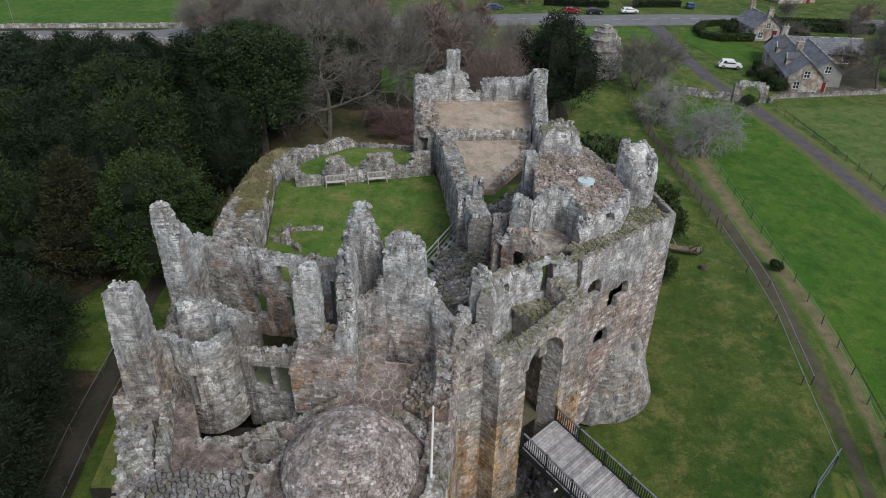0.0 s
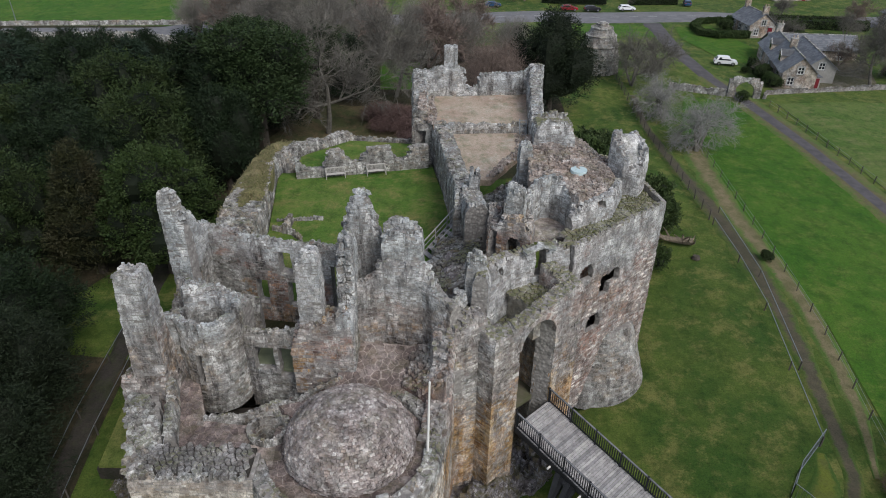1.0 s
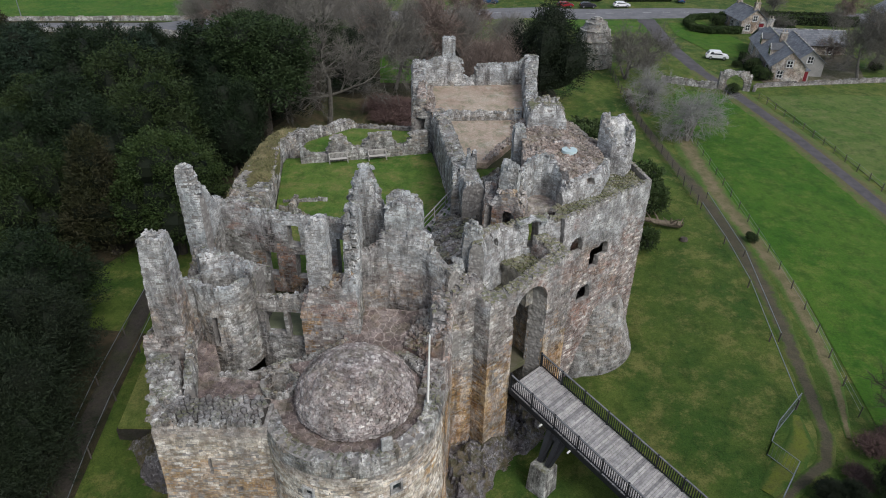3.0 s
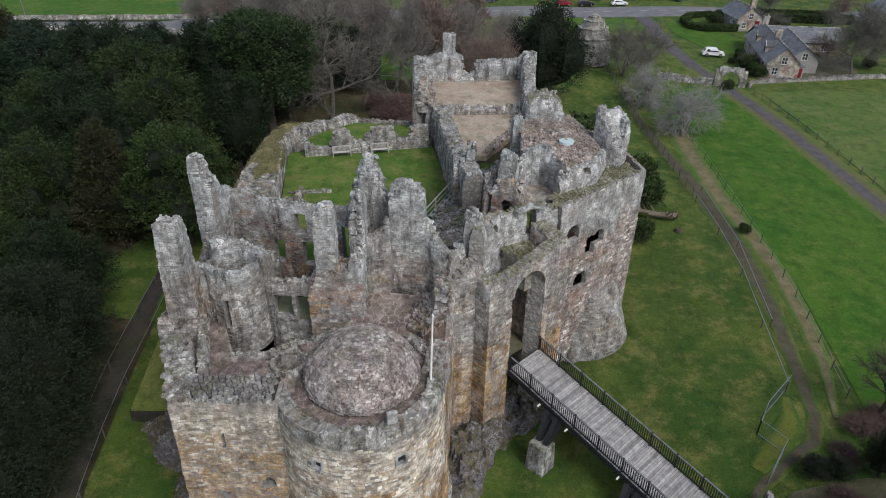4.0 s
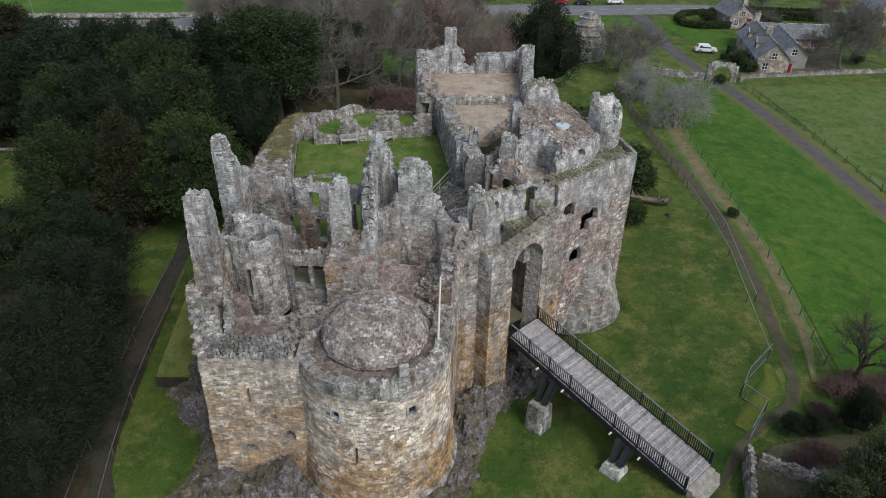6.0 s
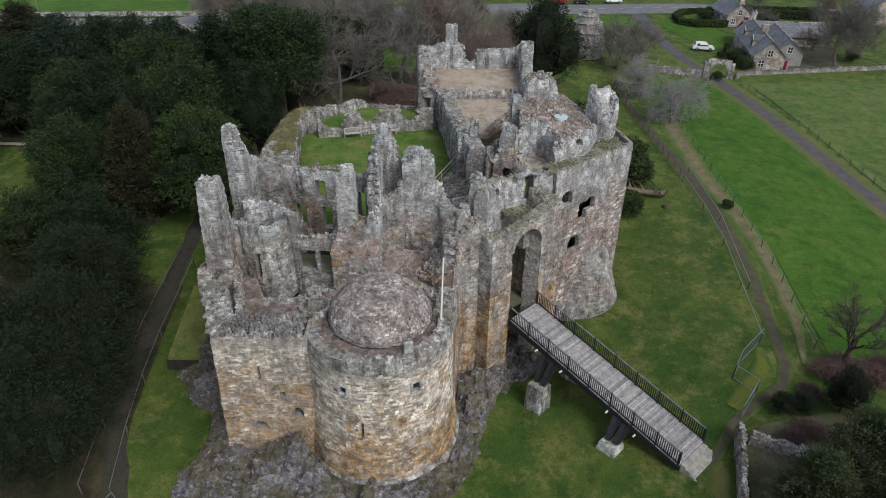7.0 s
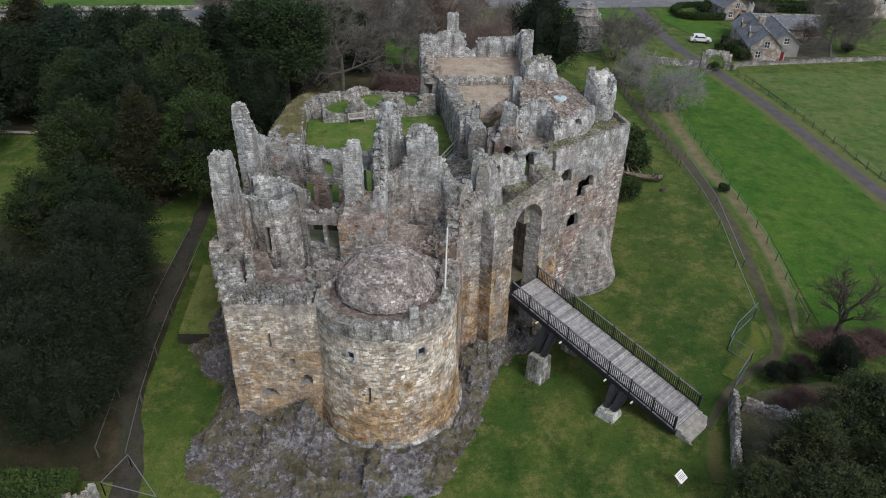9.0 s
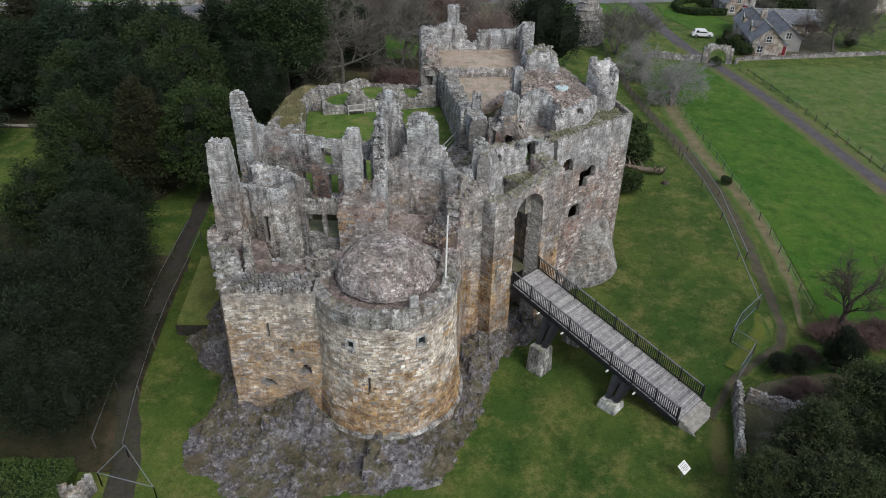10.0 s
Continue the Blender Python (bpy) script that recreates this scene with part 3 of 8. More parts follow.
def paving(parent, poly, z, material, cell=0.42, seed=1, high=0.025, jitter=0.3, tight=0.82):
    """Crazy paving over a plan: uneven stones with open joints."""
    r = np.random.default_rng(seed)
    zf = z if callable(z) else (lambda x, y: z + 0 * x)
    xs, ys = [p[0] for p in poly], [p[1] for p in poly]
    gx, gy = np.arange(min(xs), max(xs) + cell, cell), np.arange(min(ys), max(ys) + cell, cell)
    X, Y = np.meshgrid(gx, gy, indexing="ij")
    X = X + r.uniform(-jitter, jitter, X.shape) * cell + (np.arange(len(gy)) % 2)[None] * cell * 0.5
    Y = Y + r.uniform(-jitter, jitter, X.shape) * cell
    verts, faces = [], []
    n0, n1 = X.shape
    for i, j in itertools.product(range(n0), range(n1)):
        m = np.array((X[i, j], Y[i, j]))
        if not inside(poly, m[:1], m[1:])[0]:
            continue
        cell_pts = [m + np.array(p) * cell for p in ((-1, -1), (1, -1), (1, 1), (-1, 1))]
        for a, b in itertools.product(range(max(i - 2, 0), min(i + 3, n0)), range(max(j - 2, 0), min(j + 3, n1))):
            if (a, b) == (i, j):
                continue
            d = np.array((X[a, b], Y[a, b])) - m
            half = d @ d / 2
            side = [(p - m) @ d - half for p in cell_pts]
            cut = []
            for k, p in enumerate(cell_pts):
                o, so, sp = cell_pts[k - 1], side[k - 1], side[k]
                if (so < 0) != (sp < 0):
                    cut.append(o + (p - o) * so / (so - sp))
                if sp < 0:
                    cut.append(p)
            cell_pts = cut
        q = np.array(cell_pts)
        k, mid = len(q), q.mean(0)
        high_ = high * r.uniform(0.5, 1.3)
        low, up = mid + (q - mid) * 0.95, mid + (q - mid) * tight
        zl, zu = zf(low[:, 0], low[:, 1]) - 0.1, zf(up[:, 0], up[:, 1]) + high_
        base = len(verts)
        verts += [(*p, z0) for p, z0 in zip(low, zl)] + [(*p, z0) for p, z0 in zip(up, zu)]
        faces.append([base + k + t for t in range(k)])
        faces += [[base + t, base + (t + 1) % k, base + k + (t + 1) % k, base + k + t] for t in range(k)]
    me = bpy.data.meshes.new("paving")
    me.from_pydata(verts, [], faces)
    me.materials.append(material)
    child("paving", me, parent, kind="stuff")


def loose_stones(name, parent, poly, zf, material, gap, size, high, seed):
    """Tumbled stones lying close together over a plan."""
    r = np.random.default_rng(seed)
    xs, ys = [p[0] for p in poly], [p[1] for p in poly]
    X, Y = np.meshgrid(np.arange(min(xs), max(xs), gap), np.arange(min(ys), max(ys), gap))
    x, y = X.ravel() + r.normal(0, gap * 0.3, X.size), Y.ravel() + r.normal(0, gap * 0.3, X.size)
    ok = inside(poly, x, y)
    c = np.stack([x[ok], y[ok], zf(x[ok], y[ok]) + r.normal(0.02, 0.03, ok.sum())], -1)
    return child(name, rubble(c, r, size, high, material, 0.5), parent, kind="stuff")


# ---- ground ----
CASTLE = [(-16.5, 24.0), (-14.4, 17.8), (-8.8, 17.8), (-6.0, 15.6), (-2.5, 15.6), (0.6, 18.0), (1.2, 25.0), (4.6, 26.4), (8.5, 31.0), (15.3, 37.2), (13.6, 44.0), (10.5, 69.0), (-3.0, 69.0), (-4.0, 60.0), (-16.0, 58.0), (-17.5, 44.0), (-16.0, 33.0)]


def ground_height(x, y):
    """The lie of the land: a ditch before the castle, a rise towards the village."""
    z = 0.5 + 1.9 * np.clip((x - 6) / 18, 0, 1) + 0.9 * np.clip((y - 45) / 50, 0, 1) * np.clip((30 - x) / 20, 0, 1) + 0.6 * np.clip((y - 60) / 60, 0, 1)
    z = z + 1.0 * np.clip((-14 - x) / 8, 0, 1) + 0.8 * np.clip((-24 - x) / 20, 0, 1)
    z = z + 0.35 * np.sin(x * 0.11 + 1.3) * np.sin(y * 0.09) * np.clip((np.abs(x) + np.abs(y)) / 60, 0, 1)
    return z


def ground_sheet():
    def steps(near0, near1, fine, far0, far1):
        mid = np.arange(near0, near1, fine)
        left = near0 - np.geomspace(fine * 2, near0 - far0, 24)
        right = near1 + np.geomspace(fine * 2, far1 - near1, 24)
        return np.concatenate([left[::-1], mid, right])
    gx, gy = steps(-70, 90, 1.0, -1800, 1800), steps(-30, 170, 1.0, -1500, 2200)
    X, Y = np.meshgrid(gx, gy, indexing="ij")
    bump = np.array([noise.noise((x * 0.5, y * 0.5, 3)) for x, y in zip(X.ravel(), Y.ravel())]).reshape(X.shape) * 0.02
    Z = ground_height(X, Y) + bump
    Z = np.where(inside(CASTLE, X, Y), np.minimum(Z, 0.5), Z)
    P = np.stack([X, Y, Z], -1)
    q = np.stack([P[:-1, :-1], P[1:, :-1], P[1:, 1:], P[:-1, 1:]], 2).reshape(-1, 4, 3)
    n0, n1 = X.shape
    idx = np.arange(n0 * n1).reshape(n0, n1)
    heap = Heap()
    heap.v, heap.n = [P.reshape(-1, 3)], n0 * n1
    heap.f = [np.stack([idx[:-1, :-1], idx[1:, :-1], idx[1:, 1:], idx[:-1, 1:]], -1).reshape(-1, 4)]
    ob = new("ground", heap.mesh("ground", GRASS, True))
    return tagged(ob, "mown green winter grass, worn and mossy in patches", "grass", kind="structure")


ground_sheet()


def sheet(name, poly, material, label, category, lift=0.03, cell=2.0):
    """A sheet of another cover that lies on the ground."""
    xs, ys = [p[0] for p in poly], [p[1] for p in poly]
    me_bm = bmesh.new()
    me_bm.faces.new([me_bm.verts.new((x, y, 0)) for x, y in poly])
    for k in np.arange(min(xs) + cell, max(xs), cell):
        bmesh.ops.bisect_plane(me_bm, geom=me_bm.verts[:] + me_bm.edges[:] + me_bm.faces[:], plane_co=(k, 0, 0), plane_no=(1, 0, 0))
    for k in np.arange(min(ys) + cell, max(ys), cell):
        bmesh.ops.bisect_plane(me_bm, geom=me_bm.verts[:] + me_bm.edges[:] + me_bm.faces[:], plane_co=(0, k, 0), plane_no=(0, 1, 0))
    for v in me_bm.verts:
        v.co.z = float(ground_height(v.co.x, v.co.y)) + 0.02 + lift
    bmesh.ops.recalc_face_normals(me_bm, faces=me_bm.faces)
    me = bpy.data.meshes.new(name)
    me_bm.to_mesh(me)
    me_bm.free()
    me.materials.append(material)
    return tagged(new(name, me), label, category, kind="structure")


def strip(name, pts, widths, material, label, category, lift=0.05, step=0.7, wobble=0.3, seed=1):
    """A path or road along a line, with uneven edges."""
    line = Line(pts)
    k = max(2, int(line.long / step))
    s = np.linspace(0, line.long, k + 1)
    w = np.interp(s, np.linspace(0, line.long, len(widths)), widths) / 2
    across = 9
    P = np.zeros((k + 1, across, 3))
    for j in range(across):
        f = j / (across - 1) * 2 - 1
        o = w * f * (1 + wobble * np.array([noise.noise((q * 0.45, seed, 3.0 * np.sign(f))) for q in s]))
        P[:, j] = line.at(s, o, 0.0)
    rise = 0.05 + lift - (0.11 + lift) * np.abs(np.linspace(-1, 1, across)) ** 6
    P[..., 2] = ground_height(P[..., 0], P[..., 1]) + rise[None, :]
    heap = Heap()
    idx = np.arange((k + 1) * across).reshape(k + 1, across)
    heap.v, heap.n = [P.reshape(-1, 3)], (k + 1) * across
    heap.f = [np.stack([idx[:-1, :-1], idx[:-1, 1:], idx[1:, 1:], idx[1:, :-1]], -1).reshape(-1, 4)]
    me = heap.mesh(name, material, True)
    me.flip_normals()
    wear = me.attributes.new("wear", "FLOAT", "POINT")
    wear.data.foreach_set("value", np.tile(1 - np.abs(np.linspace(-1, 1, across)) ** 1.3, k + 1).astype(np.float32))
    return tagged(new(name, me), label, category, kind="structure")


sheet("field_east", [(32.5, 83), (31.5, 60), (32.0, 42), (30.0, 26), (34, 22), (47.0, 20), (47.2, 50), (47.0, 64), (46.2, 80), (44.8, 97), (38, 100)], FIELD, "bright green grass field beside the castle grounds", "field", 0.02)
sheet("pasture", [(51.6, 66), (51.8, 10), (160, 10), (150, 96), (62, 97), (51, 96)], PASTURE, "pale tussocky pasture behind a stone wall", "field", 0.04, 4.0)
sheet("playing_field", [(-260, 140), (-92, 137.4), (-56, 140.6), (-35, 158), (-40, 330), (-260, 330)], FIELD, "flat bright green playing field", "field", 0.04, 8.0)
sheet("verge", [(20, 150), (24, 138), (44, 137), (46, 143), (42, 149)], FIELD, "bright green grass verge beside the road", "grass", 0.05)
sheet("green", [(50, 146), (48.5, 136), (52, 121), (57, 119), (62, 125), (58, 147)], FIELD, "bright green lawn before the cottages", "grass", 0.05)
sheet("woodland_floor", [(-25, 60), (-3.2, 59), (-3, 70), (12, 72), (18, 92), (18, 130), (-30, 140), (-100, 136), (-110, 60), (-60, 30), (-34, 40)], WOODFLOOR, "brown leaf litter under the trees", "ground", 0.02)
sheet("clearing", [(-75, 66.4), (-52.0, 66.4), (-44.6, 55.5), (-40.5, 47.5), (-46, 44), (-75, 44)], GRASS, "green lawn clearing among the trees", "grass", 0.05)
strip("clearing_path", [(-80, 67.6), (-52, 67.4), (-43, 54.5), (-40, 48)], [0.9, 0.9, 0.8, 0.8], plain_mat("pale_gravel", (0.30, 0.28, 0.25), 0.95, 0.25, 1.0), "pale gravel path round the clearing", "path", 0.07)
sheet("wood_edge", [(-24.0, 12.6), (-20.2, 12.7), (-22.1, 21), (-23.2, 30), (-23.8, 37), (-40, 38), (-48, 12)], WOODFLOOR, "brown leaf litter under the yews", "ground", 0.03)
sheet("garden_floor", [(20.0, 18.6), (18.6, 13.4), (17.5, 6), (44, 4), (44, 20), (34, 20.5), (27, 21), (22, 20)], GARDEN, "brown overgrown garden ground", "ground", 0.03)
sheet("wood_glade", [(-21, 62.5), (-3.6, 61.5), (-3.4, 70.5), (-3.0, 84), (-9, 96), (-19, 96), (-24, 80), (-22.5, 70)], grass_mat("glade_floor", (0.07, 0.08, 0.03), (0.095, 0.078, 0.042), (0.14, 0.10, 0.06)), "thin grass and brown leaves below the trees", "ground", 0.045)
MOSSY_TURF = worn_mat("mossy_turf", (0.125, 0.145, 0.02), (0.09, 0.10, 0.025), (0.04, 0.085, 0.013), (0.085, 0.115, 0.025))
strip("mossy_verge", [(20.4, 21.8), (22.4, 23.6), (24.2, 25.6), (25.0, 28.0)], [1.2, 2.2, 2.0, 0.8], MOSSY_TURF, "yellow-green mossy turf beside the path", "grass", 0.01)
strip("worn_turf", [(16.6, 12.4), (17.0, 14.4), (17.8, 16.6)], [1.4, 2.0, 1.6], worn_mat("bare_turf", (0.11, 0.095, 0.04), (0.10, 0.105, 0.03), (0.05, 0.085, 0.015), (0.08, 0.10, 0.025)), "thin worn turf between the steps and the wall", "grass", 0.01)
strip("footpath", [(17.4, 16.9), (18.6, 18.4), (20.0, 20.3), (22.6, 22.2), (25.1, 24.0), (26.2, 26.2), (26.8, 29.5), (27.4, 32.8), (28.0, 36.6), (28.7, 42.3), (29.2, 50), (29.3, 60), (29.2, 66), (28.7, 75), (28.6, 86), (30, 100)], [0.8, 1.3, 2.0, 3.1, 2.9, 2.3, 1.9, 1.8], PATH, "worn brown earth footpath through the grass", "path", 0.015)
strip("dry_bank", [(27.6, 26.0), (28.6, 29.0), (29.6, 32.3), (30.4, 37.3), (31.2, 43.3), (31.2, 50), (31.2, 60), (31.9, 70), (33.0, 80)], [0.5, 1.8, 2.2, 2.6, 3.2, 3.6, 4.0], BANK, "pale dry grass bank along a wire fence", "grass", 0.03)
strip("drive_verge", [(49.4, 10), (49.2, 45), (48.7, 64.6), (48.0, 80), (46.6, 97), (45.0, 110)], [5.4, 5.4, 5.2, 5.0], VERGE, "brown trodden verge beside the drive", "verge", 0.045, wobble=0.12)
strip("drive", [(49.4, 10), (49.2, 45), (48.7, 64.6), (48.0, 80), (46.6, 97), (45.0, 110), (44.5, 125), (46, 150)], [2.6, 2.5, 2.5, 3.2, 4.5], DRIVE, "grey gravel drive between the fields", "road", 0.06, wobble=0.05)
strip("west_path", [(-18.6, 4), (-19.9, 12.0), (-21.6, 17.0), (-23.2, 20.8), (-24.0, 26.5), (-24.8, 34.2), (-25.3, 40), (-26.0, 50)], [2.0, 1.8, 1.7, 1.7, 1.8], SOIL, "dark earth footpath round the castle mound", "path")
strip("main_road", [(-250, 133), (-92, 130.5), (-58, 133), (-38, 144), (-20, 155), (30, 157), (80, 156), (160, 152)], [6, 6, 6, 12, 13, 12, 11], ASPHALT, "grey asphalt village road", "road", 0.06, 3.0, wobble=0.02)


def tufts(name, label, poly, count, seed, colours, size=0.16, lift=None):
    """Loose grass blades in tufts over a stretch of lawn."""
    r = np.random.default_rng(seed)
    xs, ys = [p[0] for p in poly], [p[1] for p in poly]
    x, y = r.uniform(min(xs), max(xs), count), r.uniform(min(ys), max(ys), count)
    thick = np.array([noise.noise((a * 0.35, b * 0.35, seed)) + 0.7 * noise.noise((a * 1.1, b * 1.1, seed)) for a, b in zip(x, y)])
    ok = inside(poly, x, y) & (thick > r.uniform(-0.6, 0.5, count))
    x, y = x[ok], y[ok]
    z = (ground_height(x, y) if lift is None else np.full(len(x), lift)) + 0.02
    n = len(x)
    d = r.normal(0, 0.5, (n, 3)) + np.array((0, 0, 0.8))
    side = np.cross(d, r.normal(0, 1, (n, 3)))
    side /= np.linalg.norm(side, axis=1)[:, None]
    h, w = size * r.uniform(0.5, 1.5, (n, 1)), size * r.uniform(0.2, 0.5, (n, 1))
    c = np.stack([x, y, z], -1)
    q = np.stack([c - side * w, c + side * w, c + d * h + side * w * 0.4, c + d * h - side * w * 0.4], 1)
    ob = new(name, Heap().quads(q).mesh(name, piece_mat(name, colours, 0.9, 0.2, 1.0)))
    return tagged(ob, label, "grass", kind="stuff")


tufts("grass_tufts", "uneven tufts of winter grass on the mound", [(-24, 9), (19, 8), (26, 22), (28, 40), (28.5, 62), (18, 62), (15, 37), (8, 30), (2, 24), (0, 14), (-12, 11), (-18, 20), (-18, 40), (-24, 40)], 70000, 41, [(0.036, 0.075, 0.014), (0.075, 0.112, 0.024), (0.052, 0.095, 0.018)], 0.06)
tufts("field_tufts", "tufts of bright field grass", [(32.5, 70), (32.0, 42), (30.0, 26), (36, 22), (48, 40), (47, 62), (44, 80), (34, 85)], 16000, 42, [(0.04, 0.11, 0.015), (0.06, 0.14, 0.022), (0.075, 0.15, 0.025)], 0.05)

# ---- castle ----
def rect(x0, y0, x1, y1):
    return [(x0, y0), (x1, y0), (x1, y1), (x0, y1)]


def pier(parent, poly, base, top, material, thick=0.45, seed=1, **more):
    """A solid or flued block of masonry on a plan that goes round anticlockwise. top: a height, or a function of x, y."""
    ring = poly + [poly[0]]
    if callable(top):
        line = Line(ring)
        height = lambda s: top(*line.at(np.asarray(s, float), 0.0, 0.0)[..., :2].reshape(-1, 2).T).reshape(np.shape(s))
    else:
        height = top
    return wall("block", parent, ring, thick, base, height, material, seed=seed, **more)


def along(axis, pairs):
    xs, zs = [p[0] for p in pairs], [p[1] for p in pairs]
    return lambda x, y: np.interp(x if axis == "x" else y, xs, zs)


def rough_dome(parent, cx, cy, r, z0, high, material, seed=3):
    """A low stone cupola: rings of laid stones over a smooth core."""
    heap, core = Heap(), Heap()
    g = np.random.default_rng(seed)
    rows = 34
    for i in range(rows):
        t0, t1 = i / rows, (i + 1) / rows
        r0, r1 = r * math.cos(t0 * math.pi / 2) ** 1.25, r * math.cos(min(t1, 0.999) * math.pi / 2) ** 1.25
        za, zb = z0 + high * math.sin(t0 * math.pi / 2), z0 + high * math.sin(t1 * math.pi / 2)
        k = max(6, int(math.tau * r0 / 0.2))
        a = np.sort((np.arange(k) + g.uniform(-0.25, 0.25, k)) / k * math.tau)
        b = np.roll(a, -1)
        b[-1] += math.tau
        pr = np.where(g.uniform(0, 1, k) < 0.04, -0.07, g.uniform(0.0, 0.07, k))
        gap = 0.006 / max(r0, 0.3)
        def ring(ang, rad, z, off):
            return np.stack([cx + (rad + off) * np.cos(ang), cy + (rad + off) * np.sin(ang), np.full(k, z) + off * 0.5], -1)
        A, B = a + gap, b - gap
        low = [ring(A, r0, za, pr * 0 - 0.1), ring(B, r0, za, pr * 0 - 0.1), ring(B, r1, zb, pr * 0 - 0.1), ring(A, r1, zb, pr * 0 - 0.1)]
        top = [ring(A, r0, za + 0.004, pr), ring(B, r0, za + 0.004, pr), ring(B, r1, zb - 0.004, pr), ring(A, r1, zb - 0.004, pr)]
        heap.boxes(np.stack(low + top, 1) + g.uniform(-0.03, 0.03, (k, 8, 3)))
        n = 48
        q = np.linspace(0, math.tau, n + 1)
        P = lambda rad, z: np.stack([cx + (rad - 0.04) * np.cos(q), cy + (rad - 0.04) * np.sin(q), np.full(n + 1, z - 0.03)], -1)
        p0, p1 = P(r0, za), P(r1, zb)
        core.quads(np.stack([p0[:-1], p0[1:], p1[1:], p1[:-1]], 1))
    dome = child("dome", core.mesh("dome", MORTAR, True), parent, "low weathered stone dome")
    child("dome_stonework", heap.mesh("dome_stones", material), parent, kind="stuff")
    return dome


def small_window(parent, x, y, face, w, h, z):
    """A deep-set square window: four dressed stones round a dark pane with a mesh of lead."""
    win = thing("window", "", "", (x, y, z))
    win.parent = parent
    win.location = Vector((x, y, z)) - Vector(parent.location)
    win.rotation_euler = (0, 0, face)
    t = 0.14
    for name, size, at in (("sill", (w + 2 * t, 0.3, t), (0, 0, -h / 2 - t / 2)), ("lintel", (w + 2 * t, 0.3, t), (0, 0, h / 2 + t / 2)),
                           ("jamb", (t, 0.3, h), (-w / 2 - t / 2, 0, 0)), ("jamb", (t, 0.3, h), (w / 2 + t / 2, 0, 0))):
        part(name, box_bm(size, at, 0.015), STONE_PALE, win)
    part("pane", box_bm((w, 0.04, h), (0, 0.1, 0)), GLASS_DARK, win, "dark leaded glass pane")
    bm = bmesh.new()
    for k in range(1, 4):
        for size, at in (((0.02, 0.03, h), (-w / 2 + w * k / 4, 0.07, 0)), ((w, 0.03, 0.02), (0, 0.07, -h / 2 + h * k / 4))):
            one = box_bm(size, at)
            me = bpy.data.meshes.new("tmp")
            one.to_mesh(me)
            bm.from_mesh(me)
            bpy.data.meshes.remove(me)
            one.free()
    part("lattice", bm, IRON, win)
    return win


IRON = plain_mat("black_iron", (0.03, 0.03, 0.035), 0.6, 0.3, 4.0)
GLASS_DARK = plain_mat("dark_glass", (0.03, 0.05, 0.055), 0.15, 0.3, 2.0, bump=0.0)
RED_GRAVEL = grass_mat("red_gravel_roof", (0.45, 0.365, 0.29), (0.37, 0.275, 0.215), (0.49, 0.44, 0.37))

# the great round tower
TX, TY, TR = -4.4, 20.7, 4.75
tower = thing("round_tower", "round ochre and grey sandstone tower with a low stone dome", "tower", (TX, TY, 0.5))
arc = lambda deg: radians(deg - 196) * TR
wall("wall", tower, circle(TX, TY, TR, 196, 512, 86), 1.3, 1.0, 9.85, STONE_WARM, cap=False, batter=0.085, zref=6.0, ragged=0.05, seed=11, long=0.28, course=0.18,
     openings=[(arc(248.3) - 0.3, arc(248.3) + 0.3, 8.15, 8.85, False), (arc(301.8) - 0.3, arc(301.8) + 0.3, 8.2, 8.9, False), (arc(261) - 0.07, arc(261) + 0.07, 4.9, 6.0, False), (arc(256) - 0.1, arc(256) + 0.1, 5.3, 5.55, False), (arc(265) - 0.1, arc(265) + 0.1, 5.2, 5.45, False)],
     back=False, singles=(arc(236), arc(304), 6.4, 9.9))
wall("parapet", tower, circle(TX, TY, TR - 0.01, 196, 425, 64), 0.9, 9.85, 10.75, STONE_GREY, back=True, ragged=0.08, seed=10)
for deg, z in ((248.3, 8.5), (301.8, 8.55)):
    a = radians(deg)
    small_window(tower, TX + (TR - 0.06) * math.cos(a), TY + (TR - 0.06) * math.sin(a), a + math.pi / 2, 0.42, 0.55, z)
ring = Heap()
q = np.linspace(0, math.tau, 65)
for (ra, za), (rb, zb) in zip(((5.0, 0.6), (5.36, 0.6), (5.33, 1.25), (5.24, 1.45)), ((5.36, 0.6), (5.33, 1.25), (5.24, 1.45), (5.0, 1.5))):
    f = lambda rad, z: np.stack([TX + rad * np.cos(q), TY + rad * np.sin(q), np.full(65, z)], -1)
    a, b = f(ra, za), f(rb, zb)
    ring.quads(np.stack([a[:-1], a[1:], b[1:], b[:-1]], 1))
child("plinth", ring.mesh("plinth", STONE_GREY), tower, "grey stone plinth ring")
slab("roof_walk", tower, circle(TX, TY, 4.0, 207, 510, 36), 10.45, JOINT, 0.4, seed=2)
paving(tower, circle(TX, TY, 3.9, 207, 510, 36), 10.46, PAVING, 0.46, 4, 0.02, jitter=0.42, tight=0.88)
rough_dome(tower, -4.25, 20.85, 3.2, 10.6, 2.6, DOME_STONE)
part("loose_slab", box_bm((0.55, 0.2, 0.8), (2.1, -3.75, 10.75), 0.03, 20), STONE_PALE, tower, "upright pale stone slab on the parapet")

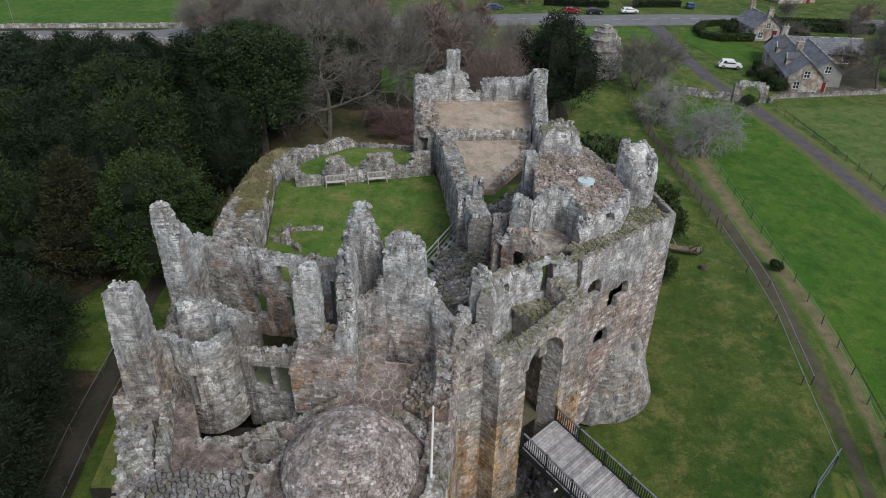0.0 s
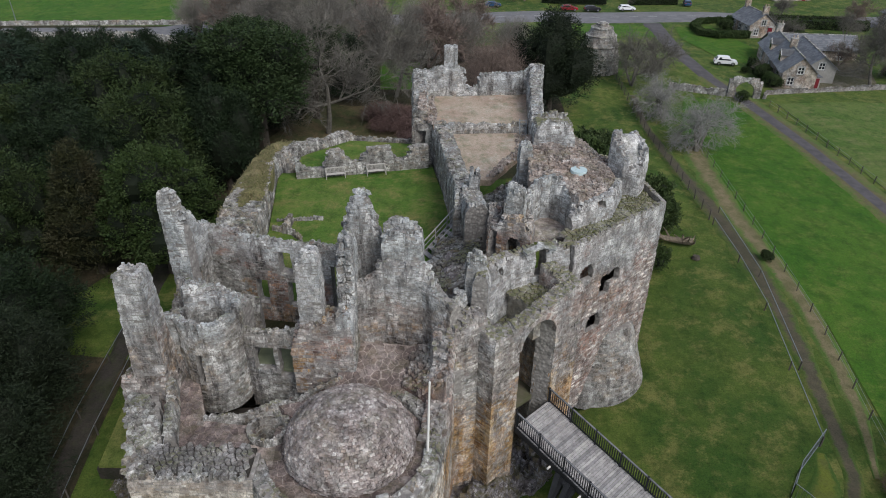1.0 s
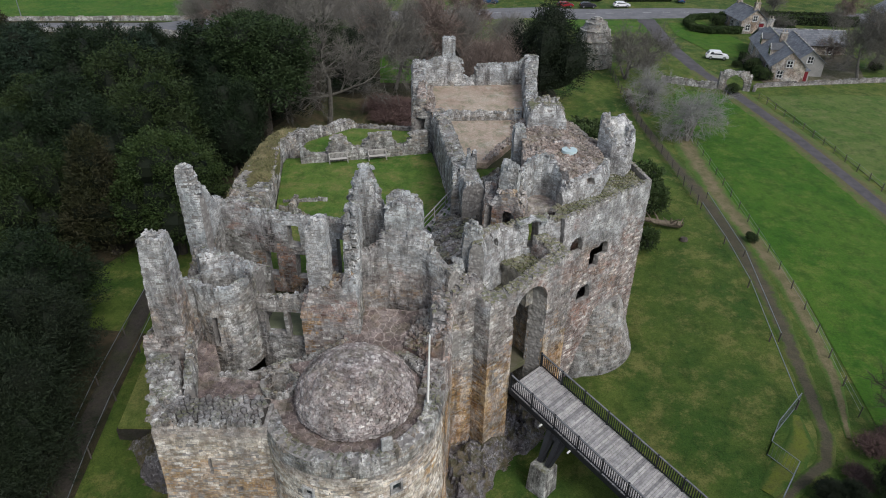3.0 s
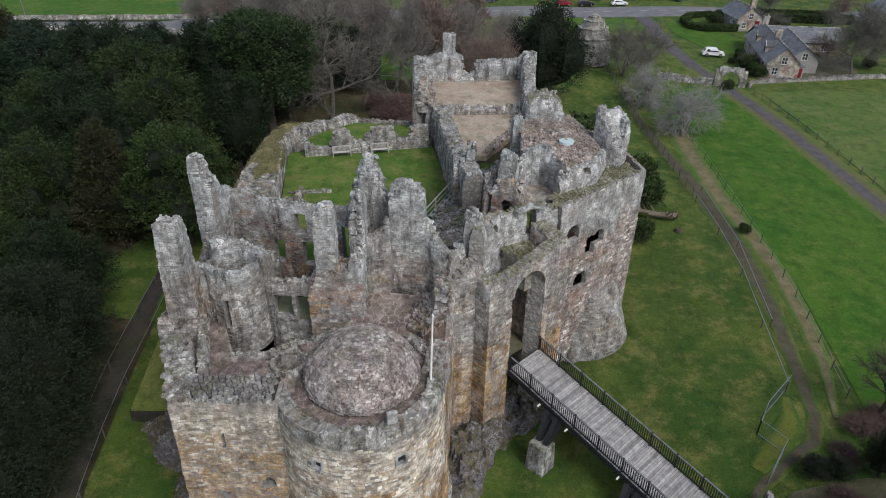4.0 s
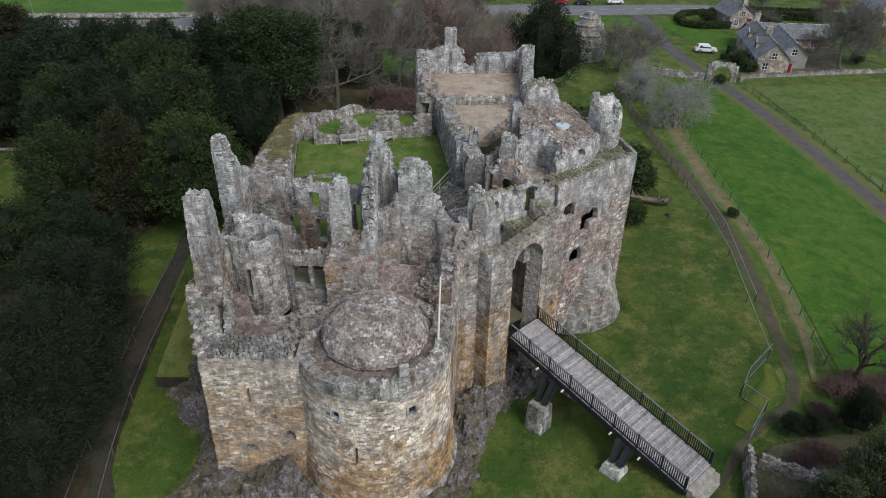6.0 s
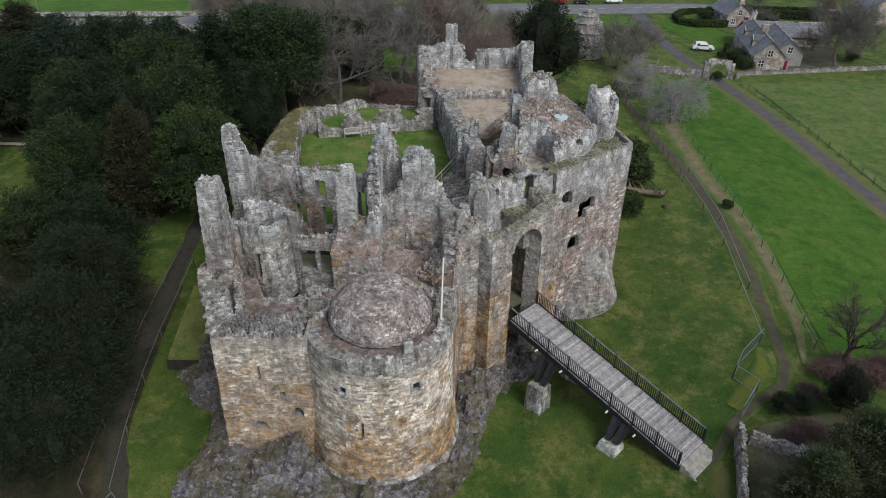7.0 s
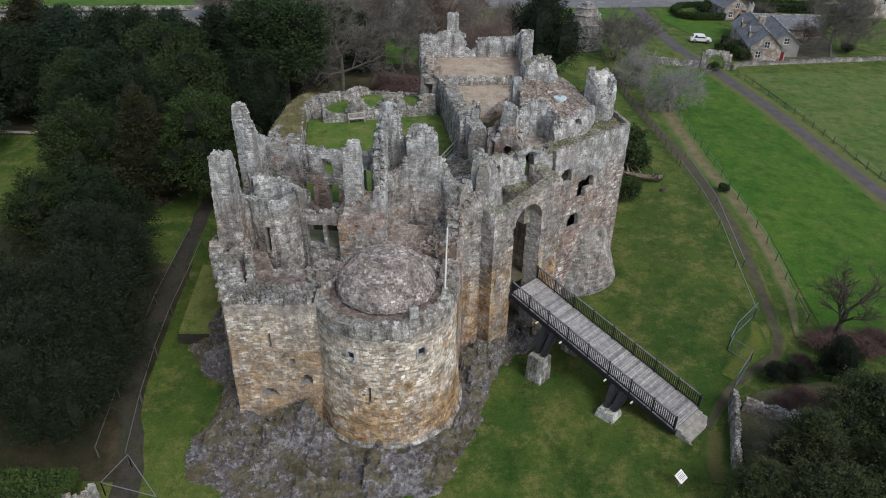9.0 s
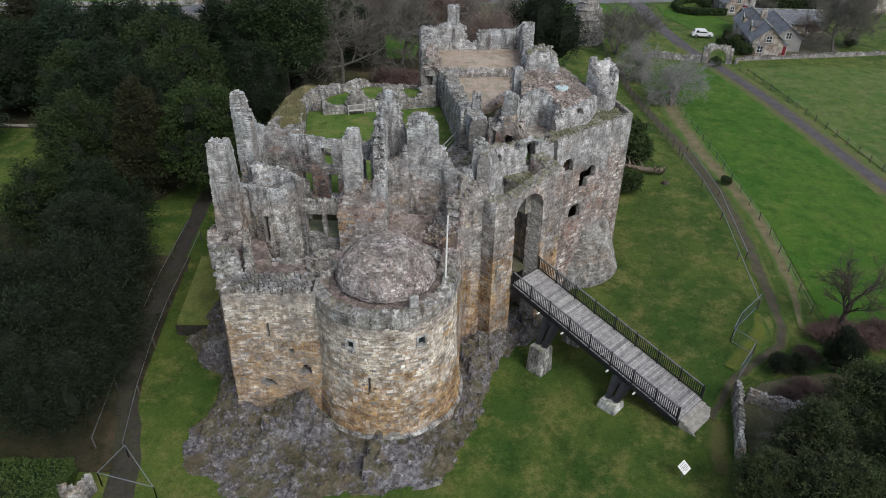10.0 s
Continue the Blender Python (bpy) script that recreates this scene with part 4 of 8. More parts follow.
# the square tower beside it
sq = thing("square_tower", "square sandstone tower with an ochre rubble face", "tower", (-12, 21, 0.5))
wall("wall", sq, [(-16.6, 24.2), (-14.2, 18.2), (-8.4, 18.2)], 1.7, 1.4, table([(0, 11.0), (6, 11.0), (12, 10.9)]), STONE_SQUARE, seed=12, back=False, ragged=0.12, cap=False,
     openings=[(8.98, 9.14, 7.5, 8.7, False), (10.2, 10.5, 6.2, 6.6, False), (10.75, 11.5, 4.5, 5.2, True), (8.1, 9.2, 3.5, 4.1, True)], cap_material=STONE_GREY, batter=0.03, zref=9,
     singles=(6.6, 11.6, 5.4, 10.4))
slab("roof_floor", sq, [(-16.2, 24.0), (-13.2, 19.8), (-9.3, 19.8), (-9.4, 21.9), (-11.8, 22.2), (-13.1, 25.1), (-14.8, 26.4)], 10.55, JOINT, 1.2, seed=5)
paving(sq, [(-16.0, 24.0), (-13.2, 19.9), (-9.3, 19.9), (-9.4, 21.8), (-11.8, 22.1), (-13.1, 25.0), (-14.8, 26.2)], 10.56, PAVING, 0.42, 7, 0.02, jitter=0.42, tight=0.87)
slab("roof_floor", sq, [(-9.4, 19.6), (-7.8, 19.4), (-7.9, 20.7), (-9.3, 20.7)], 10.5, JOINT, 1.5, seed=6)
COBBLES = [(-14.1, 18.42), (-8.6, 18.42), (-8.6, 20.05), (-13.4, 20.05)]
slab("cobble_bed", sq, COBBLES, 11.04, plain_mat("dark_earth_bed", (0.05, 0.046, 0.04), 0.95, 0.4, 3.0), 0.2)
paving(sq, COBBLES, 11.06, COBBLE, 0.28, 6, 0.12, jitter=0.38, tight=0.72)
loose_stones("rim_rubble", sq, [(-14.4, 18.22), (-8.7, 18.22), (-8.7, 18.5), (-14.2, 18.5)], lambda x, y: 11.05 + 0 * x, STONE_GREY, 0.24, 0.13, 0.09, 124)
loose_stones("rim_rubble", sq, [(-16.5, 24.0), (-14.3, 18.4), (-12.9, 19.6), (-15.0, 23.6)], lambda x, y: 11.03 + 0 * x, STONE_GREY, 0.27, 0.14, 0.09, 125)
# floor coloured near-black for the shade in the stair pit
slab("stair_floor", sq, [(-13.2, 22.2), (-7.2, 22.2), (-7.2, 26.2), (-13.2, 26.2)], 7.5, PIT_SHADE, 0.3)
wall("low_wall", sq, [(-11.9, 22.05), (-9.7, 22.5), (-8.8, 23.1), (-7.2, 23.5), (-4.9, 25.2)], 0.4, 9.2, table([(0, 10.7), (2, 10.6), (4, 10.75), (8, 11.0)]), STONE_GREY, seed=14)
wall("low_wall", sq, [(-12.6, 20.4), (-13.2, 22.4), (-13.9, 24.4)], 0.6, 10.3, 11.7, STONE_GREY, seed=15)
wall("well_ring", sq, circle(-8.45, 21.6, 1.1, 0, 360, 18), 0.3, 8.0, 10.85, STONE_GREY, seed=17, ragged=0.12)
# bottom in the same painted shade
slab("well_bottom", sq, circle(-8.45, 21.6, 0.9, 0, 360, 12)[:-1], 8.4, PIT_SHADE, 0.2)

# the western chimney and the broken rooms behind
chim = thing("chimney_stack", "tall square rubble chimney stack with an open flue", "chimney", (-15, 24.6, 10))
pier(chim, rect(-15.62, 24.0, -14.3, 25.25), 11.8, 18.1, STONE_PINK, 0.36, 21, ragged=0.12, batter=0.035, zref=17.5)
pier(chim, [(-16.6, 23.7), (-14.0, 23.5), (-13.9, 25.9), (-16.3, 25.9)], 9.0, 11.9, STONE_PINK, 0.6, 22, openings=[(1.0, 1.45, 11.2, 11.55, False)])

turret = thing("stair_turret", "round broken turret with a slit window", "turret", (-12.2, 27.2, 9))
wall("wall", turret, [(-14.75, 25.5), (-13.95, 25.75)] + circle(-12.4, 26.5, 1.72, 205, 540, 26), 0.42, 8.5, table([(0, 14.75), (0.8, 14.5), (2.2, 14.7), (3.4, 14.5), (4.6, 14.6), (5.6, 14.9), (6.4, 14.3), (8.5, 14.1), (10.7, 14.2)]), STONE_GREY, seed=23, ragged=0.1, openings=[(2.3, 2.65, 10.6, 12.6, False)])
wall("back_wall", turret, [(-14.0, 27.35), (-12.4, 27.5), (-10.9, 27.2)], 1.3, 9.0, table([(0, 15.2), (1.2, 14.7), (2.2, 14.3), (3.2, 13.9)]), STONE_GREY, seed=24, ragged=0.2)
wall("wall", turret, [(-14.4, 28.0), (-13.0, 28.7), (-10.4, 28.9)], 0.6, 9.5, table([(0, 15.3), (1.0, 14.7), (2.2, 13.7), (4.3, 13.2)]), STONE_GREY, seed=25)

shard = thing("tower_shard", "tall jagged shard of a ruined grey tower wall", "ruined wall", (-15.3, 31, 2))
wall("wall", shard, [(-15.0, 34.0), (-15.75, 30.5), (-14.45, 30.2)], 0.75, 2.0, table([(0, 15.8), (1.0, 16.0), (1.7, 16.9), (2.6, 17.8), (3.1, 18.7), (3.5, 19.3), (4.2, 19.2), (4.5, 18.5), (4.91, 17.2)]), STONE_GREY, seed=26, ragged=0.2)
wall("wall", shard, [(-15.75, 30.4), (-16.5, 24.3)], 0.8, 2.0, table([(0, 13.4), (1.5, 12.4), (6, 11.0)]), STONE_GREY, seed=27)

hall = thing("hall_wall", "roofless grey hall wall pierced by windows", "ruined wall", (-10, 32, 9))
wall("wall", hall, [(-15.0, 33.4), (-11.2, 32.5), (-5.4, 31.6)], 0.7, 8.8, table([(0, 15.7), (4.0, 15.3), (6.5, 15.2), (9.8, 15.2)]), STONE_HALL, seed=28,
     openings=[(3.45, 4.25, 10.5, 12.4, False), (5.55, 6.35, 10.5, 12.3, False), (5.2, 6.0, 13.0, 14.5, False), (8.5, 9.25, 10.4, 13.8, False)])
slab("room_floor", hall, [(-14.6, 27.2), (-4.8, 26.7), (-4.8, 31.8), (-14.6, 33.0)], 9.2, WOODFLOOR, 0.3)
inner = thing("inner_wall", "inner rubble wall with a twin-light window", "ruined wall", (-9.2, 26.3, 9))
wall("wall", inner, [(-10.7, 26.4), (-7.7, 26.0)], 0.5, 7.6, table([(0, 13.2), (1.2, 13.0), (2.4, 13.3), (3, 13.5)]), STONE_GREY, seed=29, openings=[(0.4, 1.6, 10.4, 12.15, False), (1.85, 2.85, 10.1, 12.15, False)])

slab("sill_floor", inner, [(-10.6, 26.75), (-7.8, 26.4), (-7.8, 28.4), (-10.5, 28.7)], 10.3, plain_mat("algae_floor", (0.18, 0.20, 0.125), 0.9, 0.3, 1.5), 0.2)

block = thing("fireplace_block", "pink and ochre masonry block with two tall piers", "ruined wall", (-6.3, 26.2, 9))
pier(block, rect(-7.9, 25.5, -4.6, 27.1), 9.4, along("x", [(-7.9, 13.4), (-7.6, 14.1), (-6.2, 14.3), (-4.6, 14.8)]), STONE_RUST, 0.7, 31)
pier(block, rect(-7.3, 25.75, -6.1, 26.95), 13.3, along("x", [(-7.3, 17.8), (-6.9, 18.4), (-6.1, 18.2)]), STONE_PALE, 0.5, 32)
pier(block, rect(-5.4, 25.55, -4.5, 30.0), 9.4, along("y", [(25.5, 14.9), (26.5, 15.2), (26.8, 17.3), (27.4, 18.4), (28.6, 18.2), (29.2, 16.6), (30, 15.8)]), STONE_GREY, 0.55, 33)
spire = thing("wall_spire", "tall pointed fragment of a broken grey wall", "ruined wall", (-4.5, 30.5, 9))
pier(spire, rect(-5.9, 29.9, -3.3, 31.3), 9.2, along("x", [(-5.9, 16.4), (-5.3, 18.0), (-4.9, 19.2), (-4.1, 19.6), (-3.7, 18.4), (-3.3, 17.0)]), STONE_GREY, 0.65, 34)
wall("wall", spire, [(-3.4, 30.9), (-1.2, 30.3)], 0.7, 10.0, table([(0, 16.4), (0.9, 15.4), (2.3, 16.4)]), STONE_GREY, seed=35, openings=[(0.25, 0.75, 13.2, 15.0, True)])
stub = thing("chimney_stub", "broad broken chimney breast with an open flue", "chimney", (-2, 29, 10))
pier(stub, rect(-3.15, 28.4, -0.9, 30.4), 10.4, along("x", [(-3.15, 17.9), (-2.6, 18.3), (-2.0, 18.2), (-1.2, 17.8), (-0.9, 17.5)]), STONE_GREY, 0.6, 36, ragged=0.16)

terrace = thing("terrace", "sloping paved terrace behind the dome", "terrace", (-3, 24, 9.5))
slope = lambda x, y: 10.6 + 0.25 * np.maximum(np.asarray(y) - 23.9, 0.0)
TERRACE = [(-8.3, 23.3), (-4.8, 25.6), (-4.6, 27.6), (-0.6, 27.2), (0.7, 25.4), (0.2, 21.2), (-1.2, 23.6), (-4.3, 24.2), (-7.4, 22.4)]
slab("floor", terrace, TERRACE, lambda x, y: float(slope(x, y)), JOINT, 0.6, seed=8)
paving(terrace, TERRACE, slope, PAVING, 0.42, 9, 0.02, jitter=0.42, tight=0.87)
wall("wall", terrace, [(-4.55, 27.55), (-3.0, 27.9), (-0.9, 27.5), (0.6, 25.9)], 0.9, 9.8, table([(0, 15.2), (1.0, 15.6), (1.6, 16.6), (3.6, 16.5), (4.2, 15.8), (5.0, 15.2), (5.9, 14.9)]), STONE_PINK, seed=37)
wall("rubble_slope", terrace, [(-1.4, 25.9), (-0.3, 25.4), (0.5, 24.4)], 1.2, 10.2, table([(0, 11.3), (1.2, 12.7), (2.5, 11.7)]), STONE_GREY, seed=38, ragged=0.15, openings=[(0.9, 1.15, 12.0, 12.5, False)])

SCREE = [(-1.9, 24.6), (-0.6, 23.4), (0.35, 23.2), (0.75, 25.3), (-0.5, 26.9), (-1.4, 26.6)]
scree_z = lambda x, y: 10.75 + 0.2 * np.maximum(np.asarray(y) - 23.9, 0) + 0.62 * np.maximum(np.asarray(x) + 1.7, 0)
slab("rubble_bank", terrace, SCREE, lambda x, y: float(scree_z(x, y)), STONE_PINK, 1.0, swell=0.2)
loose_stones("bank_rubble", terrace, SCREE, scree_z, STONE_PINK, 0.24, 0.13, 0.1, 123)

link = thing("curtain_wall", "tall grey and rust-stained curtain wall", "castle wall", (1.5, 25, 1))
wall("wall", link, [(0.3, 20.9), (0.75, 23.5), (0.95, 25.4), (2.7, 26.4)], 1.4, 0.8, table([(0, 10.9), (3.0, 11.3), (4.3, 13.6), (5.2, 14.2), (6.5, 14.2)]), STONE_GATE, seed=41, back=False)

# the gatehouse
U, V = np.array((0.770, 0.638)), np.array((-0.638, 0.770))
G0 = np.array((3.05, 25.35))
gp = lambda u, v: tuple(G0 + U * u + V * v)
gate = thing("gatehouse", "gatehouse with a tall pointed archway and mossy broken top", "gatehouse", (5, 28, 1))
wall("front", gate, [gp(-0.2, 1.6), gp(0, 0), gp(7.1, 0), gp(7.1, 2.6)], 1.1, 0.6, table([(0, 13.6), (2, 13.2), (4, 13.3), (6, 13.7), (8.7, 14.2), (11, 14.6)]), STONE_GATE, seed=42, back=True,
     openings=[(1.61 + 2.0, 1.61 + 5.0, -1, 13.2, True)], cap_material=STONE_MOSSY, ragged=0.1)
wall("passage_wall", gate, [gp(2.0, 0.9), gp(2.0, 6.0)], 0.7, 0.6, 12.6, STONE_GATE, seed=43, cap=False, back=False)
wall("passage_wall", gate, [gp(5.0, 6.0), gp(5.0, 0.9)], 0.7, 0.6, 12.6, STONE_GATE, seed=44, cap=False, back=False)
wall("passage_end", gate, [gp(1.6, 5.6), gp(5.4, 5.6)], 0.5, 0.6, 13.0, STONE_GREY, seed=45, cap=False, back=False, openings=[(1.0, 2.9, 6.3, 9.6, True)])
slab("passage_floor", gate, [gp(2.0, 1.0), gp(5.0, 1.0), gp(5.0, 9.0), gp(2.0, 9.0)], 6.15, EARTH, 0.4)
# near-black floor: the shade under the bridge end, as colour
slab("pit_floor", gate, [gp(1.9, 0.2), gp(5.1, 0.2), gp(5.1, 5.6), gp(1.9, 5.6)], 0.9, PIT_SHADE, 0.3)
LEDGE_A = [gp(0.3, 0.9), gp(2.3, 0.9), gp(2.3, 4.0), gp(0.4, 4.0)]
LEDGE_B = [gp(2.3, 2.3), gp(4.0, 2.5), gp(4.0, 4.6), gp(2.3, 4.2)]
LEDGE_C = [gp(4.0, 0.9), gp(6.6, 0.9), gp(6.4, 4.6), gp(4.0, 4.6)]
for k, poly in enumerate((LEDGE_A, LEDGE_B, LEDGE_C)):
    zz = (11.7, 11.3, 13.1)[k]
    slab("ledge", gate, poly, zz, STONE_MOSSY, 2.2)
    paving(gate, poly, zz, STONE_MOSSY, 0.45, 46 + k, 0.12)
wall("rear_wall", gate, [(2.7, 27.6), (2.95, 29.0), (4.2, 30.5), (5.5, 31.2), (7.9, 31.9)], 0.9, 11.5, table([(0, 16.0), (1.3, 15.8), (4.0, 15.4), (4.8, 15.4), (5.6, 15.6), (7.4, 15.5)]), STONE_PALE, seed=49,
     openings=[(5.1, 5.75, 13.6, 15.3, False), (2.2, 2.6, 14.6, 15.15, False)], cap_material=STONE_MOSSY)
post = thing("broken_pier", "slender broken masonry pier above the gate", "ruined wall", (2.2, 28.6, 11))
pier(post, rect(1.45, 28.2, 2.7, 29.4), 10.0, along("x", [(1.4, 16.3), (1.9, 17.0), (2.7, 16.4)]), STONE_GREY, 0.45, 51)
wall("flank", post, [(0.9, 26.2), (1.6, 28.0)], 0.9, 9.5, table([(0, 14.0), (1.0, 13.6), (1.9, 15.0)]), STONE_GREY, seed=52)

# the kitchen tower on the right
kit = thing("kitchen_tower", "tall red and grey masonry tower with a mossy wall walk", "tower", (11, 36, 1))
wall("wall", kit, [(8.1, 31.8), (15.1, 37.4), (13.9, 44.0), (10.2, 47.5)], 0.34, 1.0, table([(0, 15.4), (1, 15.55), (9, 15.7), (16, 15.7), (21, 15.5)]), STONE_KITCHEN, seed=53, back=False, ragged=0.06, cap_material=STONE_MOSSY,
     openings=[(0.85, 2.05, 12.4, 13.6, True), (3.05, 4.05, 10.4, 12.1, True), (3.9, 5.0, 11.3, 12.3, True), (2.2, 3.6, 7.9, 9.2, True)], singles=(0.5, 8.6, 6.6, 10.6))
wall("round_base", kit, circle(11.8, 37.0, 2.2, 190, 380, 40), 0.9, 0.8, 6.6, STONE_FOOT, seed=54, batter=0.30, zref=7.0, back=False, cap=False, ragged=0.15)
wall("room_wall", kit, [(6.6, 33.6), (12.4, 38.4), (11.6, 43.5)], 0.3, 1.0, 14.9, STONE_RUST, seed=50, cap=False, back=False, course=0.4, long=0.6)
slab("wall_walk", kit, [(7.8, 32.2), (8.3, 32.1), (14.7, 37.35), (13.6, 43.6), (11.5, 43.4), (12.4, 38.6), (11.2, 36.4), (7.6, 33.9)], 15.35, STONE_MOSSY, 0.4)
paving(kit, [(7.9, 32.4), (8.4, 32.3), (14.6, 37.4), (13.5, 43.5), (11.5, 43.4), (12.4, 38.6), (11.2, 36.4), (7.6, 33.9)], 15.36, STONE_MOSSY, 0.4, 55, 0.1)
wall("inner_face", kit, [(8.2, 33.8), (11.1, 35.6), (12.3, 38.4), (12.2, 40.5)], 0.7, 14.8, table([(0, 16.4), (1.2, 16.9), (3.3, 17.2), (4.2, 17.0), (8, 16.5)]), STONE_PALE, seed=56, openings=[(2.1, 2.75, 16.3, 16.75, False)])
ROOF = [(5.9, 37.0), (6.4, 36.9), (7.0, 37.1), (7.7, 36.8), (8.2, 35.4), (8.6, 34.7), (10.8, 36.0), (11.9, 38.5), (11.8, 41.5), (10.2, 43.9), (6.2, 43.9), (5.9, 38)]
vault = lambda x, y: 17.45 + 0.06 * (np.asarray(y) - 38.6) - 0.06 * (np.asarray(x) - 8.0) - 0.045 * (np.asarray(x) - 8.0) ** 2 + 0.12 * np.sin(np.asarray(x) * 2.3 + np.asarray(y) * 1.1)
slab("vault_roof", kit, ROOF, lambda x, y: float(vault(x, y)), ROOF_RUBBLE, 1.5, swell=0.12, seed=9)
part("skylight", tube_bm((-1.8, 2.45, 15.9), (-1.8, 2.45, 16.52), 0.62, 0.55, 24), plain_mat("frosted_skylight", (0.46, 0.57, 0.58), 0.3, 0.1, 1.0, bump=0.0), kit, "round pale blue skylight in the roof")
horn = thing("corner_pinnacle", "tall pale weathered block of masonry on the corner", "ruined wall", (12.9, 41, 15))
HORN = [(11.55, 40.2), (12.3, 39.0), (13.4, 38.5), (14.1, 39.6), (14.0, 41.2), (13.2, 42.1), (12.0, 42.0)]
horn_top = lambda x, y: np.minimum(19.5 - 1.0 * np.maximum(40.6 - y, 0) - 0.9 * np.maximum(y - 41.2, 0), 19.4 - 1.1 * np.maximum(np.abs(x - 12.7) - 0.75, 0))
pier(horn, HORN, 14.8, lambda x, y: horn_top(np.asarray(x), np.asarray(y)), STONE_PALE, 0.75, 58, ragged=0.12)
slab("rubble_core", horn, [(11.9, 40.3), (12.5, 39.4), (13.3, 39.0), (13.7, 39.8), (13.6, 41.0), (13.0, 41.7), (12.2, 41.6)], lambda x, y: float(horn_top(x, y)) - 0.4, STONE_PALE, 2.0, swell=0.25)
back = thing("upper_block", "mossy square block of upper masonry", "ruined wall", (8, 44, 15))
pier(back, rect(9.3, 43.4, 11.2, 46.2), 12.0, along("x", [(9.3, 17.6), (10.2, 17.0), (11.2, 16.4)]), STONE_GREY, 0.7, 69, cap_material=STONE_MOSSY)
slab("block_top", back, rect(6.8, 42.6, 9.2, 44.4), 19.0, STONE_MOSSY, 1.0, swell=0.15)
pier(back, rect(6.55, 42.3, 9.5, 44.6), 12.0, along("x", [(6.5, 18.9), (7.2, 19.3), (9.0, 19.4), (9.5, 18.9)]), STONE_PALE, 0.7, 59, cap_material=STONE_MOSSY)
pier(back, rect(5.4, 40.0, 6.3, 41.4), 10.0, 18.2, STONE_GREY, 0.4, 60)
mid = thing("pink_ruin", "broken pink sandstone chamber with a doorway", "ruined wall", (4.4, 33.6, 13))
pier(mid, [(3.85, 33.3), (4.95, 32.85), (5.3, 34.1), (4.2, 34.7)], 15.4, along("x", [(3.8, 18.2), (4.3, 18.6), (5.0, 18.4), (5.3, 17.9)]), STONE_GREY, 0.45, 84)
pier(mid, [(2.9, 33.3), (5.4, 32.1), (6.0, 34.2), (3.6, 35.6)], 10.0, along("x", [(2.9, 15.9), (3.5, 16.4), (4.0, 16.9), (5.0, 17.0), (5.3, 16.6), (6.0, 15.9)]), STONE_RUST, 0.6, 61,
     openings=[(0.1, 0.6, 13.0, 15.8, False), (1.3, 2.15, 13.6, 15.6, True)])
wall("alcove", mid, [(5.7, 34.6), (6.0, 35.7), (6.5, 36.4), (7.1, 36.5), (7.7, 36.1), (8.1, 35.2), (8.2, 34.3)], 0.6, 13.5, table([(0, 16.6), (1.2, 17.4), (2.6, 17.8), (3.6, 17.5), (4.9, 16.4)]), STONE_GREY, seed=62)
slab("alcove_floor", mid, [(5.6, 34.0), (8.3, 33.6), (8.2, 35.4), (7.0, 36.7), (5.9, 35.8)], 14.9, ROOF_RUBBLE, 0.4)

# the long east range
east = thing("east_range", "long roofless east range with red gravel floors", "ruined building", (4, 56, 9))
wall("west_wall", east, [(-3.4, 67.8), (-3.0, 58.6), (-1.1, 58.4), (-0.7, 56.4), (0.7, 45.4), (1.7, 38.5)], 1.7, 8.8, table([(0, 15.6), (2, 15.2), (5, 13.9), (9.2, 12.9), (10.9, 12.9), (13, 13.2), (24, 13.5), (28, 14.2), (31, 14.6)]), STONE_GREY, seed=63,
     openings=[(9.5, 10.5, 9.7, 12.3, False), (21.5, 22.2, 10.5, 12.0, False)])
wall("east_wall", east, [(9.2, 45.0), (9.6, 57), (10.6, 69.6)], 1.5, 8.8, table([(0, 15.0), (11, 14.3), (15, 14.6), (22, 15.6), (24.7, 16.0)]), STONE_GREY, seed=64, openings=[(14.6, 15.6, 13.0, 14.4, False)])
wall("gable", east, [(10.6, 69.6), (-3.4, 67.9)], 1.3, 8.8, table([(0, 16.0), (1.2, 15.9), (2.2, 15.2), (6.6, 15.2), (7.0, 14.8), (7.1, 13.7), (8.4, 13.6), (8.5, 15.6), (9.0, 15.8), (9.3, 16.2), (10.9, 16.2), (12.5, 15.5), (14, 14.4)]), STONE_GREY, seed=65)
pier(east, rect(0.05, 67.55, 1.45, 68.9), 13.0, 18.0, STONE_GREY, 0.5, 86, ragged=0.08)
slab("upper_floor", east, [(-0.9, 58.0), (8.2, 58.6), (9.1, 68.1), (-1.6, 66.8)], 13.0, RED_GRAVEL, 0.5, swell=0.06)
slab("lower_floor", east, [(0.9, 47.0), (4.0, 47.0), (7.6, 53.5), (8.0, 57.6), (0.2, 57.2)], 12.6, RED_GRAVEL, 0.5, swell=0.06)
wall("step_wall", east, [(0.3, 57.3), (8.1, 57.9)], 0.8, 12.3, 13.35, STONE_GREY, seed=66)
wall("cross_wall", east, [(7.4, 52.0), (4.2, 42.4)], 1.2, 8.8, table([(0, 12.9), (5, 13.0), (10, 13.4)]), STONE_GREY, seed=67)
pier(east, rect(2.05, 41.9, 2.85, 42.9), 9.5, along("y", [(41.9, 15.2), (42.4, 15.8), (42.9, 15.3)]), STONE_GREY, 0.35, 68)
pier(east, rect(3.3, 38.4, 4.3, 39.6), 9.5, 14.4, STONE_PINK, 0.4, 80)
pier(east, rect(0.9, 40.0, 2.0, 42.6), 9.5, along("y", [(40.0, 13.6), (41.4, 14.6), (42.6, 14.2)]), STONE_GREY, 0.5, 79)
